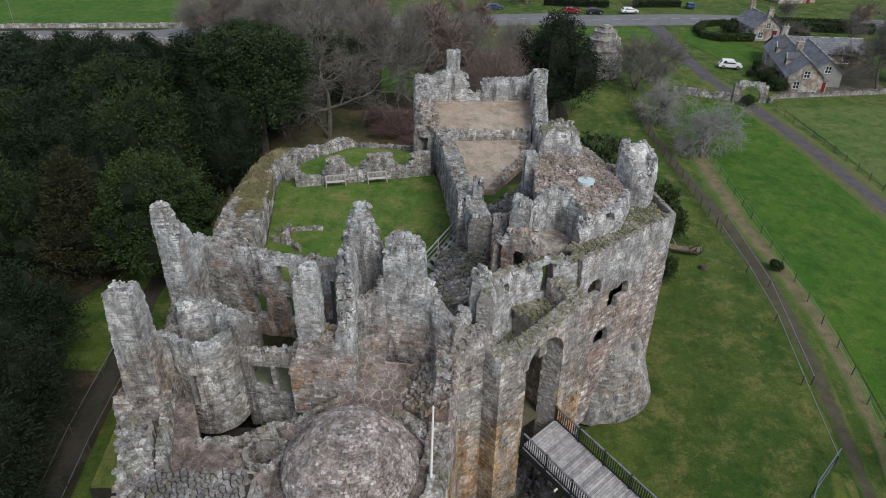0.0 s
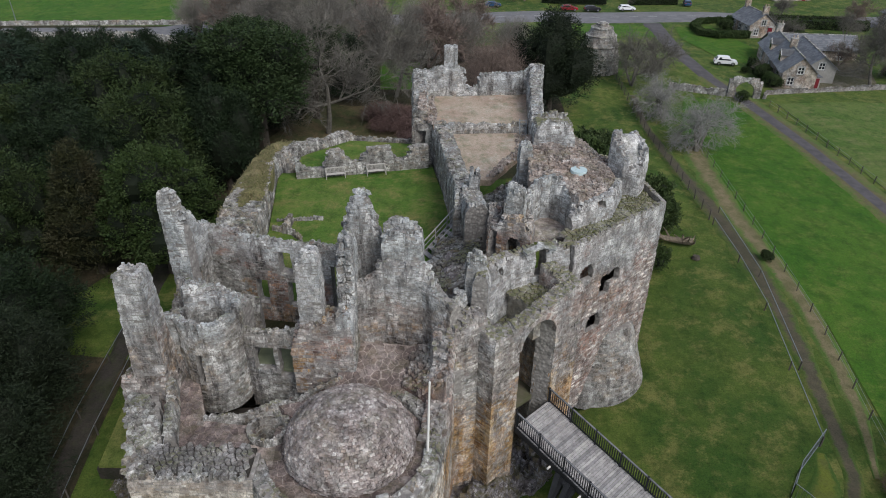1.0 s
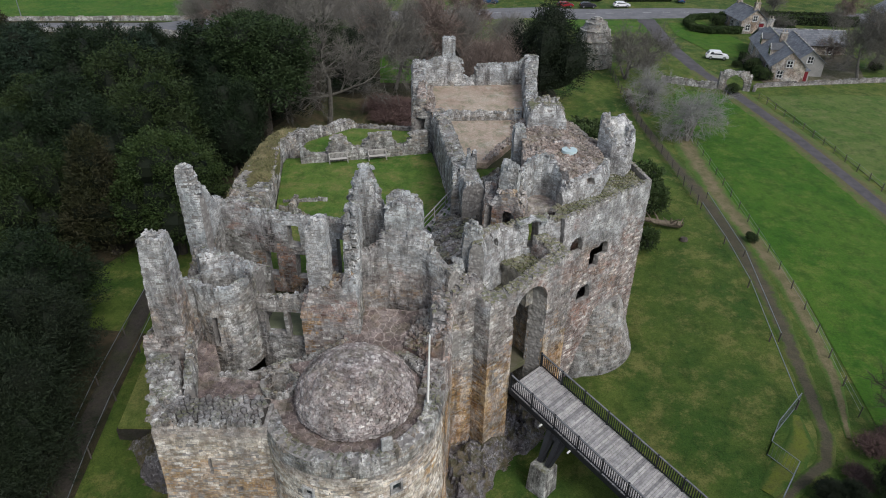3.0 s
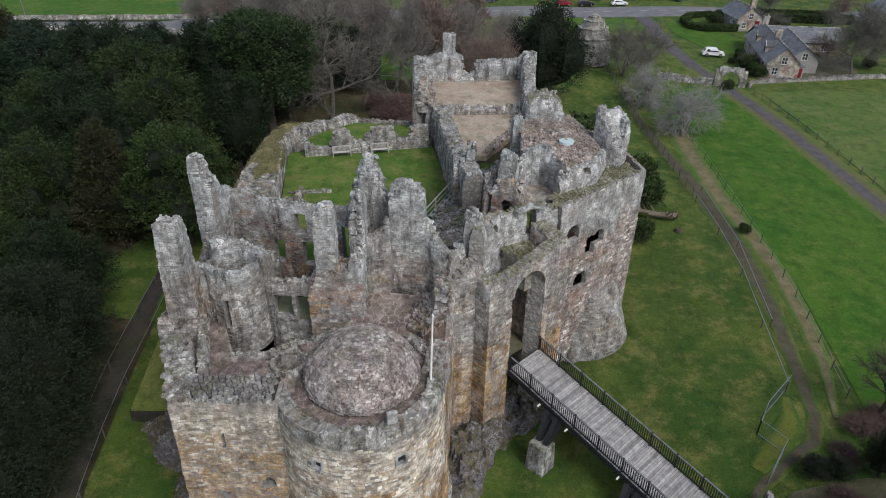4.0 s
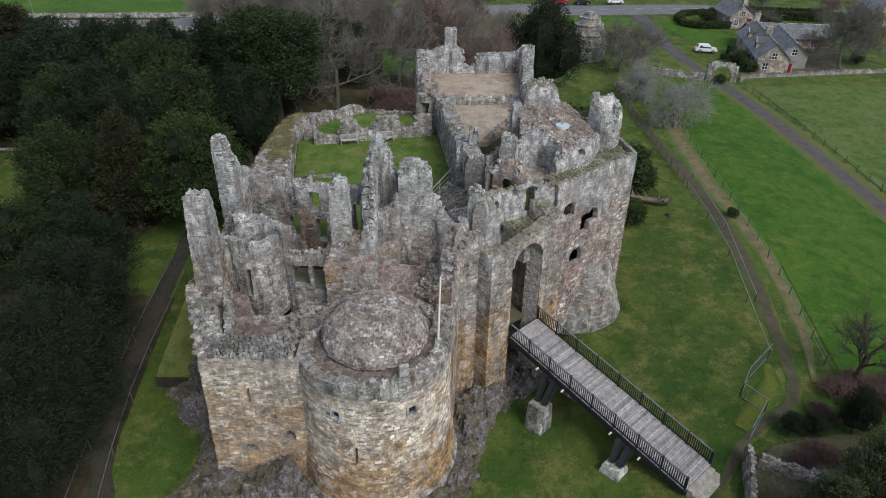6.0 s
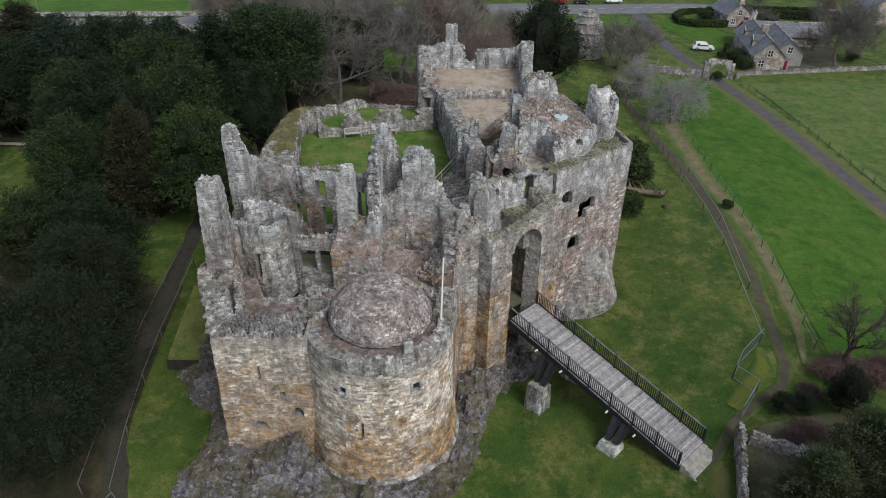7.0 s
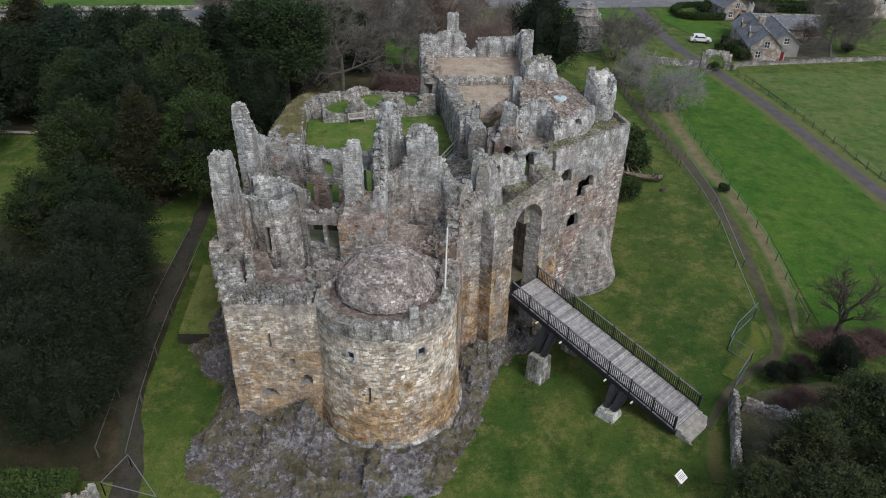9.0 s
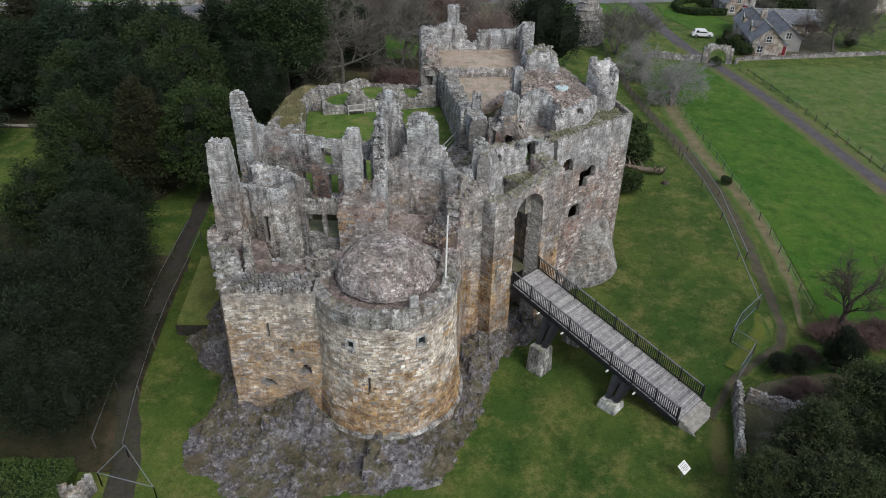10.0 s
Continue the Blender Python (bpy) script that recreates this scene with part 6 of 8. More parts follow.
def grow(rows, p, d, length, radius, level, r, spread, most, rise):
    """Branches out from p along d."""
    bend = 3 if level < 2 else 2
    for i in range(bend):
        d = d + r.normal(0, 0.13 if level else 0.04, 3) + np.array((0, 0, rise if level else 0.25))
        d /= np.linalg.norm(d)
        q = p + d * length / bend
        r1 = radius * (1 - 0.35 * (i + 1) / bend)
        rows.append((p, q, radius * (1 - 0.35 * i / bend), r1))
        if level < most and (i > 0 or level > 0):
            for _ in range(r.integers(1, 4) if level else 2):
                e = d + r.normal(0, spread, 3)
                e /= np.linalg.norm(e)
                grow(rows, q, e, length * r.uniform(0.55, 0.8), r1 * 0.62, level + 1, r, spread, most, rise)
        p = q


def bare_tree(name, label, height, seed, bark, spread=0.6, rise=0.05, most=4, radius=0.28, stems=1, twig=0.032, haze=3):
    r = np.random.default_rng(seed)
    tree = thing(name, label, "tree")
    rows = []
    for k in range(stems):
        d = np.array((0.0, 0.0, 1.0)) + r.normal(0, 0.12 if stems == 1 else 0.45, 3) * np.array((1, 1, 0))
        grow(rows, np.array((0, 0, -0.2)), d / np.linalg.norm(d), height * 0.42, radius, 0, r, spread, most, rise)
    rows = [(a, b, max(x, twig), max(y, twig)) for a, b, x, y in rows]
    fine = [q for q in rows if q[2] <= radius * 0.2]
    p0 = np.array([q[0] + (q[1] - q[0]) * k for q in fine for k in (1.0, 0.3, 0.65)[:haze]])
    way = np.array([q[1] - q[0] for q in fine for _ in range(haze)])
    way = way / np.maximum(np.linalg.norm(way, axis=1), 1e-6)[:, None] + r.normal(0, spread, way.shape) + np.array((0, 0, rise))
    reach = height * 0.06 * r.uniform(0.5, 1.4, (len(p0), 1))
    side = np.cross(way, r.normal(0, 1, way.shape))
    side = side / np.maximum(np.linalg.norm(side, axis=1), 1e-3)[:, None] * max(twig * 0.7, 0.009)
    child("twigwork", Heap().tris(np.stack([p0 - side, p0 + side, p0 + way * reach], 1)).mesh("twigs", bark), tree, kind="stuff")
    thick = [q for q in rows if q[2] > radius * 0.4]
    thin = [q for q in rows if q[2] <= radius * 0.4]
    child("trunk", tubes(thick, 7).mesh("trunk", BARK_GREY if bark is BARK_PALE else bark, True), tree)
    child("branchwork", tubes(thin, 3).mesh("branches", bark), tree, kind="stuff")
    return tree


def twig_bush(name, label, radius, height, seed, bark, stems=420, thick=1.0):
    """A leafless round bush: fine stems that arch out from the base."""
    r = np.random.default_rng(seed)
    bush = thing(name, label, "bush")
    rows = []
    for _ in range(stems):
        a, lean = r.uniform(0, math.tau), r.uniform(0.05, 1.0) ** 0.6
        tip = np.array((math.cos(a) * radius * lean, math.sin(a) * radius * lean, height * math.sqrt(max(1 - 0.75 * lean * lean, 0.05)))) * r.uniform(0.75, 1.05)
        p0, p1 = np.array((math.cos(a) * 0.3, math.sin(a) * 0.3, 0.0)), tip * np.array((0.45, 0.45, 0.6))
        rows += [(p0, p1, 0.06 * thick, 0.045 * thick), (p1, tip, 0.045 * thick, 0.032 * thick)]
        for _ in range(3):
            rows.append((p1 + (tip - p1) * r.uniform(0.2, 0.8), tip + r.normal(0, radius * 0.14, 3), 0.034 * thick, 0.026 * thick))
    ends = np.repeat(np.array([q[1] for q in rows if q[3] < 0.04 * thick]), 7, 0)
    a = ends + r.normal(0, radius * 0.07, ends.shape)
    side = r.normal(0, 0.016 * max(thick, 0.6), a.shape)
    child("twigwork", Heap().tris(np.stack([a - side, a + side, a + r.normal(0, radius * 0.1, a.shape) + np.array((0, 0, radius * 0.05))], 1)).mesh("twigs", bark), bush, kind="stuff")
    child("brushwood", tubes(rows, 3).mesh("stems", bark), bush, kind="stuff")
    return bush


# crowns are about 10 m high at scale 1
CONE = [(0, 0, 2.2, 3.0, 3.0, 1.6), (0.3, 0.2, 4.2, 2.5, 2.5, 1.7), (-0.2, 0, 6.0, 1.9, 1.9, 1.7), (0.1, 0.1, 7.8, 1.2, 1.2, 1.5), (0, 0, 9.0, 0.6, 0.6, 1.0)]
ROUND = [(0, 0, 5.2, 3.0, 3.0, 3.2), (1.9, 0.8, 4.2, 2.4, 2.2, 2.4), (-1.8, 0.6, 4.4, 2.3, 2.3, 2.6), (0.2, -2.0, 3.8, 2.4, 2.0, 2.4), (0.4, 1.7, 6.2, 2.2, 2.2, 2.3), (-0.6, -0.6, 7.6, 2.0, 2.0, 1.9), (1.2, -0.8, 6.8, 1.8, 1.8, 1.9)]
YEW = [(0, 0, 3.2, 3.2, 3.2, 2.6), (1.7, -0.8, 4.6, 1.8, 1.8, 2.6), (-1.6, 0.9, 4.8, 1.9, 1.7, 2.8), (0.4, 1.4, 6.0, 1.7, 1.7, 2.6), (-0.5, -1.2, 6.2, 1.6, 1.6, 2.8), (0.2, 0.2, 7.8, 1.4, 1.4, 2.0)]
LAYER = [(0, 0, 2.0, 3.4, 3.2, 0.7), (1.0, 0.5, 3.5, 2.8, 2.4, 0.7), (-1.0, -0.4, 4.8, 2.6, 2.4, 0.8), (0.6, -0.6, 6.0, 2.2, 2.2, 0.8), (-0.4, 0.6, 7.2, 1.8, 1.7, 0.8), (0.1, 0, 8.4, 1.3, 1.3, 0.8), (0, 0, 9.4, 0.7, 0.7, 0.6)]
TALL = [(0, 0, 6.5, 2.6, 2.6, 2.2), (1.5, 0.4, 5.6, 2.0, 1.8, 1.4), (-1.4, -0.5, 7.4, 2.0, 2.0, 1.5), (0.4, 1.2, 8.2, 1.8, 1.8, 1.4), (0.2, -1.0, 9.0, 1.5, 1.5, 1.1)]
yew = evergreen("yew_tree", "dark green spreading yew tree", YEW, LEAF_YEW, 1.2, 1)
holm = evergreen("evergreen_oak", "dense rounded evergreen oak with dull green leaves", ROUND, LEAF_HOLM, 1.8, 2, 1300, 0.17, 0.10, 0.0, 30, 0.5)
olive = evergreen("conifer", "broad olive-green conifer in a dense stand", YEW, LEAF_OLIVE, 1.2, 3)
bronze = evergreen("conifer", "bronze-tinged conifer with feathery boughs", CONE, LEAF_BROWN, 1.0, 4)
blue = evergreen("cypress", "feathery blue-green cypress among dark yews", CONE, LEAF_BLUE, 1.0, 5, droop=0.5)
cedar = evergreen("cedar", "layered dark cedar with flat boughs", LAYER, LEAF_YEW, 2.0, 6, 1000, 0.26, 0.09, 0.2)
fir = evergreen("fir_tree", "bright-topped tall fir on a bare trunk", TALL, LEAF_FRESH, 5.0, 7, 1200, 0.22, 0.09, 0.1)
LEAF_NEAR = leaf_mat("brown_yew_needles", (0.10, 0.108, 0.058), (0.27, 0.245, 0.125))
near_yew = evergreen("yew_tree", "low spreading yew with dark brown-green needles", YEW, LEAF_NEAR, 1.2, 12, 1200, 0.26, 0.075, 0.1, 30, 0.7)
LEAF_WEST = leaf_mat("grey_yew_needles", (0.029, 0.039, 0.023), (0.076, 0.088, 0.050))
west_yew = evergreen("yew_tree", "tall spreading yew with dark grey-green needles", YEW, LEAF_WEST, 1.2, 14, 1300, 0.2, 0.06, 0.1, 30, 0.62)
PROTO_USED = {}


def first(proto, x, y, scale, turn=0.0, wide=1.0):
    """Plants the first of a kind itself, and copies after that."""
    if proto.name not in PROTO_USED:
        PROTO_USED[proto.name] = True
        proto.matrix_basis = pose(x, y, float(ground_height(x, y)), 0, 0, turn) @ Matrix.Diagonal((scale * wide, scale * wide, scale, 1))
        return proto
    ob = copy_thing(proto, Matrix())
    ob.matrix_basis = pose(x, y, float(ground_height(x, y)), 0, 0, turn) @ Matrix.Diagonal((scale * wide, scale * wide, scale, 1))
    return ob


WEST = [  # kind, x, y, scale, breadth
    (west_yew, -26.5, 17.8, 1.0, 1.15), (west_yew, -26.0, 23.6, 1.05, 1.15), (west_yew, -32.5, 22.0, 1.1, 1.2), (west_yew, -33.0, 14.0, 1.0, 1.2), (west_yew, -25.4, 16.0, 0.72, 1.2), (west_yew, -25.1, 19.4, 0.8, 1.2), (west_yew, -25.3, 21.9, 0.85, 1.2), (yew, -60.5, 73.0, 1.35, 1.5), (yew, -55.0, 71.0, 1.2, 1.4), (yew, -37.0, 20.0, 1.2, 1.2), (west_yew, -27.6, 29.6, 1.05, 1.15),
    (yew, -30.4, 36.5, 0.95, 1.2), (olive, -36.8, 38.5, 0.85, 1.3), (yew, -43.0, 30.0, 1.2, 1.2), (olive, -37.5, 49.0, 1.1, 1.15), (bronze, -31.0, 48.5, 1.25, 1.0), (holm, -24.8, 49.0, 1.3, 1.05),
    (yew, -41.5, 56.0, 1.1, 1.1), (blue, -60.0, 60.0, 1.5, 1.3), (olive, -45.0, 65.0, 1.15, 1.1), (yew, -40.0, 62.5, 1.25, 1.4), (olive, -30.5, 62.0, 1.35, 1.2), (yew, -24.2, 66.0, 1.2, 1.1), (yew, -35.0, 57.0, 1.2, 1.2),
    (blue, -51.0, 75.0, 1.45, 1.4), (yew, -44.0, 76.0, 1.4, 1.4), (olive, -37.0, 72.0, 1.35, 1.3), (cedar, -31.5, 80.0, 1.4, 1.3), (yew, -27.0, 73.5, 1.25, 1.2), (blue, -40.0, 82.0, 1.4, 1.3), (cedar, -24.8, 85.0, 1.4, 1.2), (fir, -22.3, 74.8, 1.72, 1.35),
    (bronze, -64.0, 90.0, 1.22, 1.7), (yew, -57.0, 86.0, 1.35, 1.5), (yew, -48.0, 90.0, 1.3, 1.4), (olive, -33.0, 92.0, 1.3, 1.3), (fir, -27.0, 94.0, 1.4, 1.5), (yew, -72.0, 82.0, 1.4, 1.5), (yew, -68.0, 70.0, 1.4, 1.5), (blue, -78.0, 96.0, 1.3, 1.5), (yew, -58.0, 101.0, 1.2, 1.4),
    (yew, -47.0, 103.0, 1.2, 1.4), (olive, -37.0, 104.0, 1.1, 1.3), (blue, -68.0, 106.0, 1.2, 1.5), (yew, -84.0, 84.0, 1.4, 1.6), (fir, -18.5, 90.0, 1.3, 1.2), (yew, -64.0, 50.0, 1.3, 1.3), (olive, -74.0, 60.0, 1.4, 1.4), (cedar, -14.0, 99.0, 1.0, 1.1), (yew, -80.0, 72.0, 1.4, 1.5),
]
for k, (kind, x, y, s, w) in enumerate(WEST):
    s = s if kind in (bronze, cedar) else min(s, (32.8 - (y + 7.0) * (0.226 if x < -29 else 0.2)) / 10.3)
    tagged(first(kind, x, y, s, (k * 137) % 360, w), group="trees west of the castle")
for k, (kind, x, y, s, w) in enumerate([(west_yew, 15.4, 92.6, 1.5, 1.2), (near_yew, 18.0, 10.2, 0.40, 1.5), (near_yew, 21.8, 12.4, 0.5, 1.45), (near_yew, 21.0, 8.6, 0.52, 1.5), (near_yew, 25.8, 14.2, 0.62, 1.35), (near_yew, 24.8, 9.4, 0.6, 1.4), (near_yew, 29.6, 14.2, 0.62, 1.4), (near_yew, 29.0, 9.6, 0.7, 1.3), (near_yew, 34.0, 12.5, 0.8, 1.3), (west_yew, 27.8, 21.2, 0.4, 1.0), (west_yew, 23.6, 21.2, 0.17, 1.5), (west_yew, 24.9, 20.9, 0.18, 1.4)]):
    tagged(first(kind, x, y, s, (k * 101) % 360, w), group="yews near the bridge" if k else "")

big_bare = bare_tree("bare_tree", "tall leafless tree with a bare grey crown", 19, 3, BARK_GREY, 0.6, 0.05, 5, 0.42, 1, 0.03)
pale_bare = bare_tree("bare_tree", "pale leafless tree with a wide drooping crown", 8.0, 5, BARK_PALE, 0.75, -0.07, 4, 0.18, 4, 0.013, 2)
thin_bare = bare_tree("bare_tree", "small leafless tree with fine grey twigs", 9, 7, BARK_GREY, 0.6, 0.06, 4, 0.2, 3, 0.016)
pollard = bare_tree("bare_tree", "stunted bare tree with a dark trunk and thin twigs", 7.0, 23, BARK, 0.5, 0.07, 4, 0.24, 1, 0.012, 3)
red_bare = bare_tree("bare_tree", "leafless tree with reddish twigs", 12, 8, BARK_RED, 0.6, 0.04, 4, 0.26, 2, 0.045)
for k, (kind, x, y, s) in enumerate([(big_bare, -16.1, 85.0, 0.95), (big_bare, -7.7, 100.5, 0.8), (pale_bare, 33.0, 78.2, 1.05), (pale_bare, 32.0, 90.6, 0.9), (thin_bare, 30.8, 104.7, 1.0), (thin_bare, 36.5, 112.0, 0.8), (red_bare, -3.0, 118.0, 1.05), (red_bare, 4.0, 128.0, 1.0),
                                     (pollard, 30.4, 25.9, 1.0), (pollard, 36.4, 22.4, 0.9), (big_bare, 76.0, 112.0, 0.62), (big_bare, -30.0, 122.0, 0.75), (big_bare, -18.0, 132.0, 0.7), (red_bare, -12.0, 124.0, 1.0), (red_bare, -40.0, 128.0, 1.0), (big_bare, -26.0, 112.0, 0.72)]):
    tagged(first(kind, x, y, s, (k * 77) % 360), group="leafless trees")
rust = twig_bush("twiggy_bush", "large round leafless bush with russet stems", 5.8, 10.6, 9, BARK_RED, 420, 0.6)
rust.location = (7.2, 90.0, float(ground_height(7.2, 90.0)))
brush = twig_bush("twiggy_bush", "low leafless bush with dull red-brown stems", 1.3, 1.5, 29, BARK_BRIAR, 150, 0.3)
for k, (x, y, s) in enumerate([(28.6, 24.9, 0.9), (30.2, 25.6, 1.1), (31.8, 24.4, 1.2), (33.6, 25.4, 1.1), (35.6, 24.2, 1.2), (26.4, 22.6, 0.8), (24.8, 19.2, 0.8), (23.2, 18.6, 0.7), (-9.4, 90.6, 2.4), (-6.4, 88.6, 2.6), (-4.6, 85.2, 2.2), (-8.0, 86.4, 2.0), (-4.4, 81.0, 1.8)]):
    spot = pose(x, y, float(ground_height(x, y)), 0, 0, k * 55) @ Matrix.Diagonal((s * 1.1, s, s * 0.8, 1))
    if k:
        tagged(copy_thing(brush, spot), group="red-stemmed bushes")
    else:
        tagged(brush, group="red-stemmed bushes").matrix_basis = spot
grey_thicket = twig_bush("twiggy_bush", "tall leafless thicket with mauve-grey twigs", 6.0, 11.0, 19, BARK_MAUVE, 300, 0.7)
for k, (x, y, s) in enumerate([(-31.0, 118.0, 0.95), (-22.0, 124.0, 1.0), (-13.5, 121.0, 0.9), (-40.0, 127.0, 0.9), (-5.0, 128.0, 0.85), (3.5, 122.0, 0.8), (12.0, 118.0, 0.7), (-49.0, 131.0, 0.7)]):
    z = float(ground_height(x, y))
    if k:
        copy_thing(grey_thicket, pose(x, y, z, 0, 0, k * 70) @ Matrix.Diagonal((s, s, s, 1)))
    else:
        grey_thicket.location = (x, y, z)
shrub = evergreen("shrub", "dark evergreen shrub beside the wall", [(0, 0, 1.2, 1.6, 1.6, 1.3), (0.9, 0.4, 1.6, 1.1, 1.0, 1.1), (-0.8, -0.3, 1.5, 1.1, 1.1, 1.2)], LEAF_SHRUB, 0.4, 10, 420, 0.2, 0.1, 0.1, 20, 0.3, 0.08, "bush")
for k, (x, y, s) in enumerate([(19.8, 50.2, 0.85), (19.2, 52.4, 0.7), (16.6, 57.0, 1.1), (18.0, 62.0, 1.5), (15.4, 60.0, 1.3), (17.0, 66.5, 2.2), (18.6, 70.5, 2.0), (21.5, 61.0, 1.5), (22.4, 57.0, 1.2), (30.8, 51.0, 0.35), (57.0, 107.0, 0.8), (54.5, 110.5, 0.8), (53.5, 105.2, 0.8)]):
    tagged(first(shrub, x, y, s, k * 50), group="evergreen shrubs")

# ---- bridge and grounds ----
TIMBER = piece_mat("weathered_planks", [(0.22, 0.215, 0.22), (0.36, 0.35, 0.35), (0.46, 0.445, 0.43), (0.30, 0.29, 0.295), (0.52, 0.505, 0.49)], 0.85, 0.45, 3.0, (1, 1, 1))
BLACKWOOD = plain_mat("black_painted_timber", (0.022, 0.024, 0.028), 0.55, 0.4, 3.0)
GALV = plain_mat("galvanised_steel", (0.30, 0.33, 0.35), 0.45, 0.25, 5.0, 0.6)
WHITE = plain_mat("white_paint", (0.78, 0.77, 0.74), 0.5, 0.08, 2.0)
RAILWOOD = plain_mat("worn_rail_timber", (0.16, 0.165, 0.175), 0.7, 0.5, 2.0)
POSTWOOD = plain_mat("grey_fence_post", (0.10, 0.09, 0.08), 0.9, 0.3, 5.0)

A0, A1 = np.array((4.7, 26.4, 6.1)), np.array((14.95, 16.35, 2.1))
B0, B1 = np.array((6.9, 28.5, 6.1)), np.array((17.25, 18.4, 2.1))
bridge = thing("footbridge", "sloping timber footbridge with black railings", "bridge", (10.8, 22.3, 0.5))
at = lambda f, side, up=0.0: (A0 + (A1 - A0) * f) * (1 - side) + (B0 + (B1 - B0) * f) * side + np.array((0, 0, up))


def rods(name, rows, material, parent, kind=""):
    return child(name, Heap().boxes(beams(rows)).mesh(name, material), parent, kind=kind)


COUNT = 92
plank_rng = np.random.default_rng(4)
for i in range(COUNT):
    f = (i + 0.5) / COUNT
    up = plank_rng.uniform(-0.008, 0.008)
    rods("plank", [(at(f, -0.01, up), at(f, 1.01, up), 0.145, 0.05)], TIMBER, bridge)
for side in (0.0, 1.0):
    rods("beam", [(at(0, side, -0.24), at(1, side, -0.24), 0.16, 0.38)], BLACKWOOD, bridge)
    rods("handrail", [(at(0, side, 1.12), at(1, side, 1.12), 0.11, 0.06)], RAILWOOD, bridge)
    rods("lower_rail", [(at(0, side, 0.16), at(1, side, 0.16), 0.06, 0.07)], BLACKWOOD, bridge)
    for i in range(9):
        f = min(max(i / 8, 0.004), 0.996)
        rods("post", [(at(f, side, -0.3), at(f, side, 1.2), 0.1, 0.1)], BLACKWOOD, bridge)
    for i in range(96):
        if i % 12:
            rods("baluster", [(at(i / 96, side, 0.16), at(i / 96, side, 1.1), 0.04, 0.07)], BLACKWOOD, bridge)
rods("middle_beam", [(at(0, 0.5, -0.24), at(1, 0.5, -0.24), 0.16, 0.36)], BLACKWOOD, bridge)
DIR = (A1 - A0) / np.linalg.norm(A1 - A0)
for f, foot in ((0.27, 2.1), (0.70, 0.45)):
    for side in (0.0, 1.0):
        head = at(f, side, -0.42)
        x, y = head[:2] + (0.3 if side else -1.0) * np.array((0.72, 0.69))
        g = float(ground_height(x, y)) - 0.3
        bm = box_bm((1.5, 1.35, foot + 0.35), (0, 0, 0), 0.06, -46)
        for v in bm.verts:
            if v.co.z > 0:
                v.co.x *= 0.85
                v.co.y *= 0.85
        ob = part("stone_pier", bm, STONE_GREY, bridge, "squat stone pier")
        ob.location = Vector((x, y, g + (foot + 0.5) / 2)) - Vector(bridge.location)
        top = np.array((x, y, g + foot + 0.45))
        for k in (-1.15, -0.4, 0.4, 1.15):
            rods("strut", [(top + DIR * 0.3 * np.sign(k) * np.array((1, 1, 0)), head + DIR * k * 0.5, 0.32, 0.32)], BLACKWOOD, bridge)
        for k in (-1.15, 1.15):
            out = np.array((0.72, 0.69, 0)) * (0.35 if side else -0.35)
            rods("bracket", [(head + DIR * k, head + DIR * k + out, 0.09, 0.09)], WHITE, bridge)
    rods("cross_beam", [(at(f, -0.12, -0.5), at(f, 1.12, -0.5), 0.2, 0.2)], BLACKWOOD, bridge)
    for k in (-1, 1):
        rods("brace", [(at(f, 0.0, -0.6) + DIR * k * 0.3, at(f, 0.75, -1.9) + DIR * k * 0.3, 0.12, 0.12)], BLACKWOOD, bridge)
STEP_STONE = plain_mat("step_stone", (0.42, 0.40, 0.355), 0.9, 0.45, 2.2)
steps = thing("stone_steps", "four worn stone steps at the bridge foot", "steps", (16.3, 16.4, 1))
side_dir = (B1 - A1) / np.linalg.norm(B1 - A1)
for i in range(4):
    c = at(1, 0.5) + DIR * np.array((1, 1, 0)) * (0.22 + 0.36 * i)
    z1 = 2.14 - 0.19 * i
    g = 0.9
    bm = box_bm((2.75 + 0.06 * i, 0.4, z1 - g), (0, 0, 0), 0.03)
    ob = part("step", bm, STEP_STONE, steps)
    ob.location = Vector((c[0], c[1], (z1 + g) / 2)) - Vector(steps.location)
    ob.rotation_euler = (0, 0, math.atan2(side_dir[1], side_dir[0]))

sign = thing("information_sign", "white slanted information panel on a low post", "sign", (14.1, 12.4, float(ground_height(14.1, 12.4))))
part("post", tube_bm((0, 0, 0), (0, 0.06, 0.75), 0.05), GALV, sign)
bm = box_bm((0.75, 0.62, 0.05), (0, 0, 0), 0.008)
ob = part("panel", bm, WHITE, sign, "white panel")
ob.matrix_local = pose(0, 0, 0.9, 32, 0, 42)
for k, (w, y) in enumerate(((0.5, 0.2), (0.55, 0.08), (0.45, 0.0), (0.55, -0.08), (0.3, -0.18))):
    ob = part("text_bar", box_bm((w, 0.03, 0.004), (0, y, 0.03)), GALV, sign)
    ob.matrix_local = pose(0, 0, 0.9, 32, 0, 42)

flag = thing("flagpole", "slim white flagpole on the tower parapet", "flagpole", (-0.42, 20.2, 10.6))
part("pole", tube_bm((0, 0, 0), (0.1, 0, 4.6), 0.065, 0.045, 12), WHITE, flag)
part("foot", box_bm((0.4, 0.4, 0.25), (0, 0, 0.1), 0.03), STONE_PALE, flag)
part("finial", tube_bm((0.1, 0, 4.6), (0.1, 0, 4.72), 0.06, 0.02, 10), WHITE, flag)


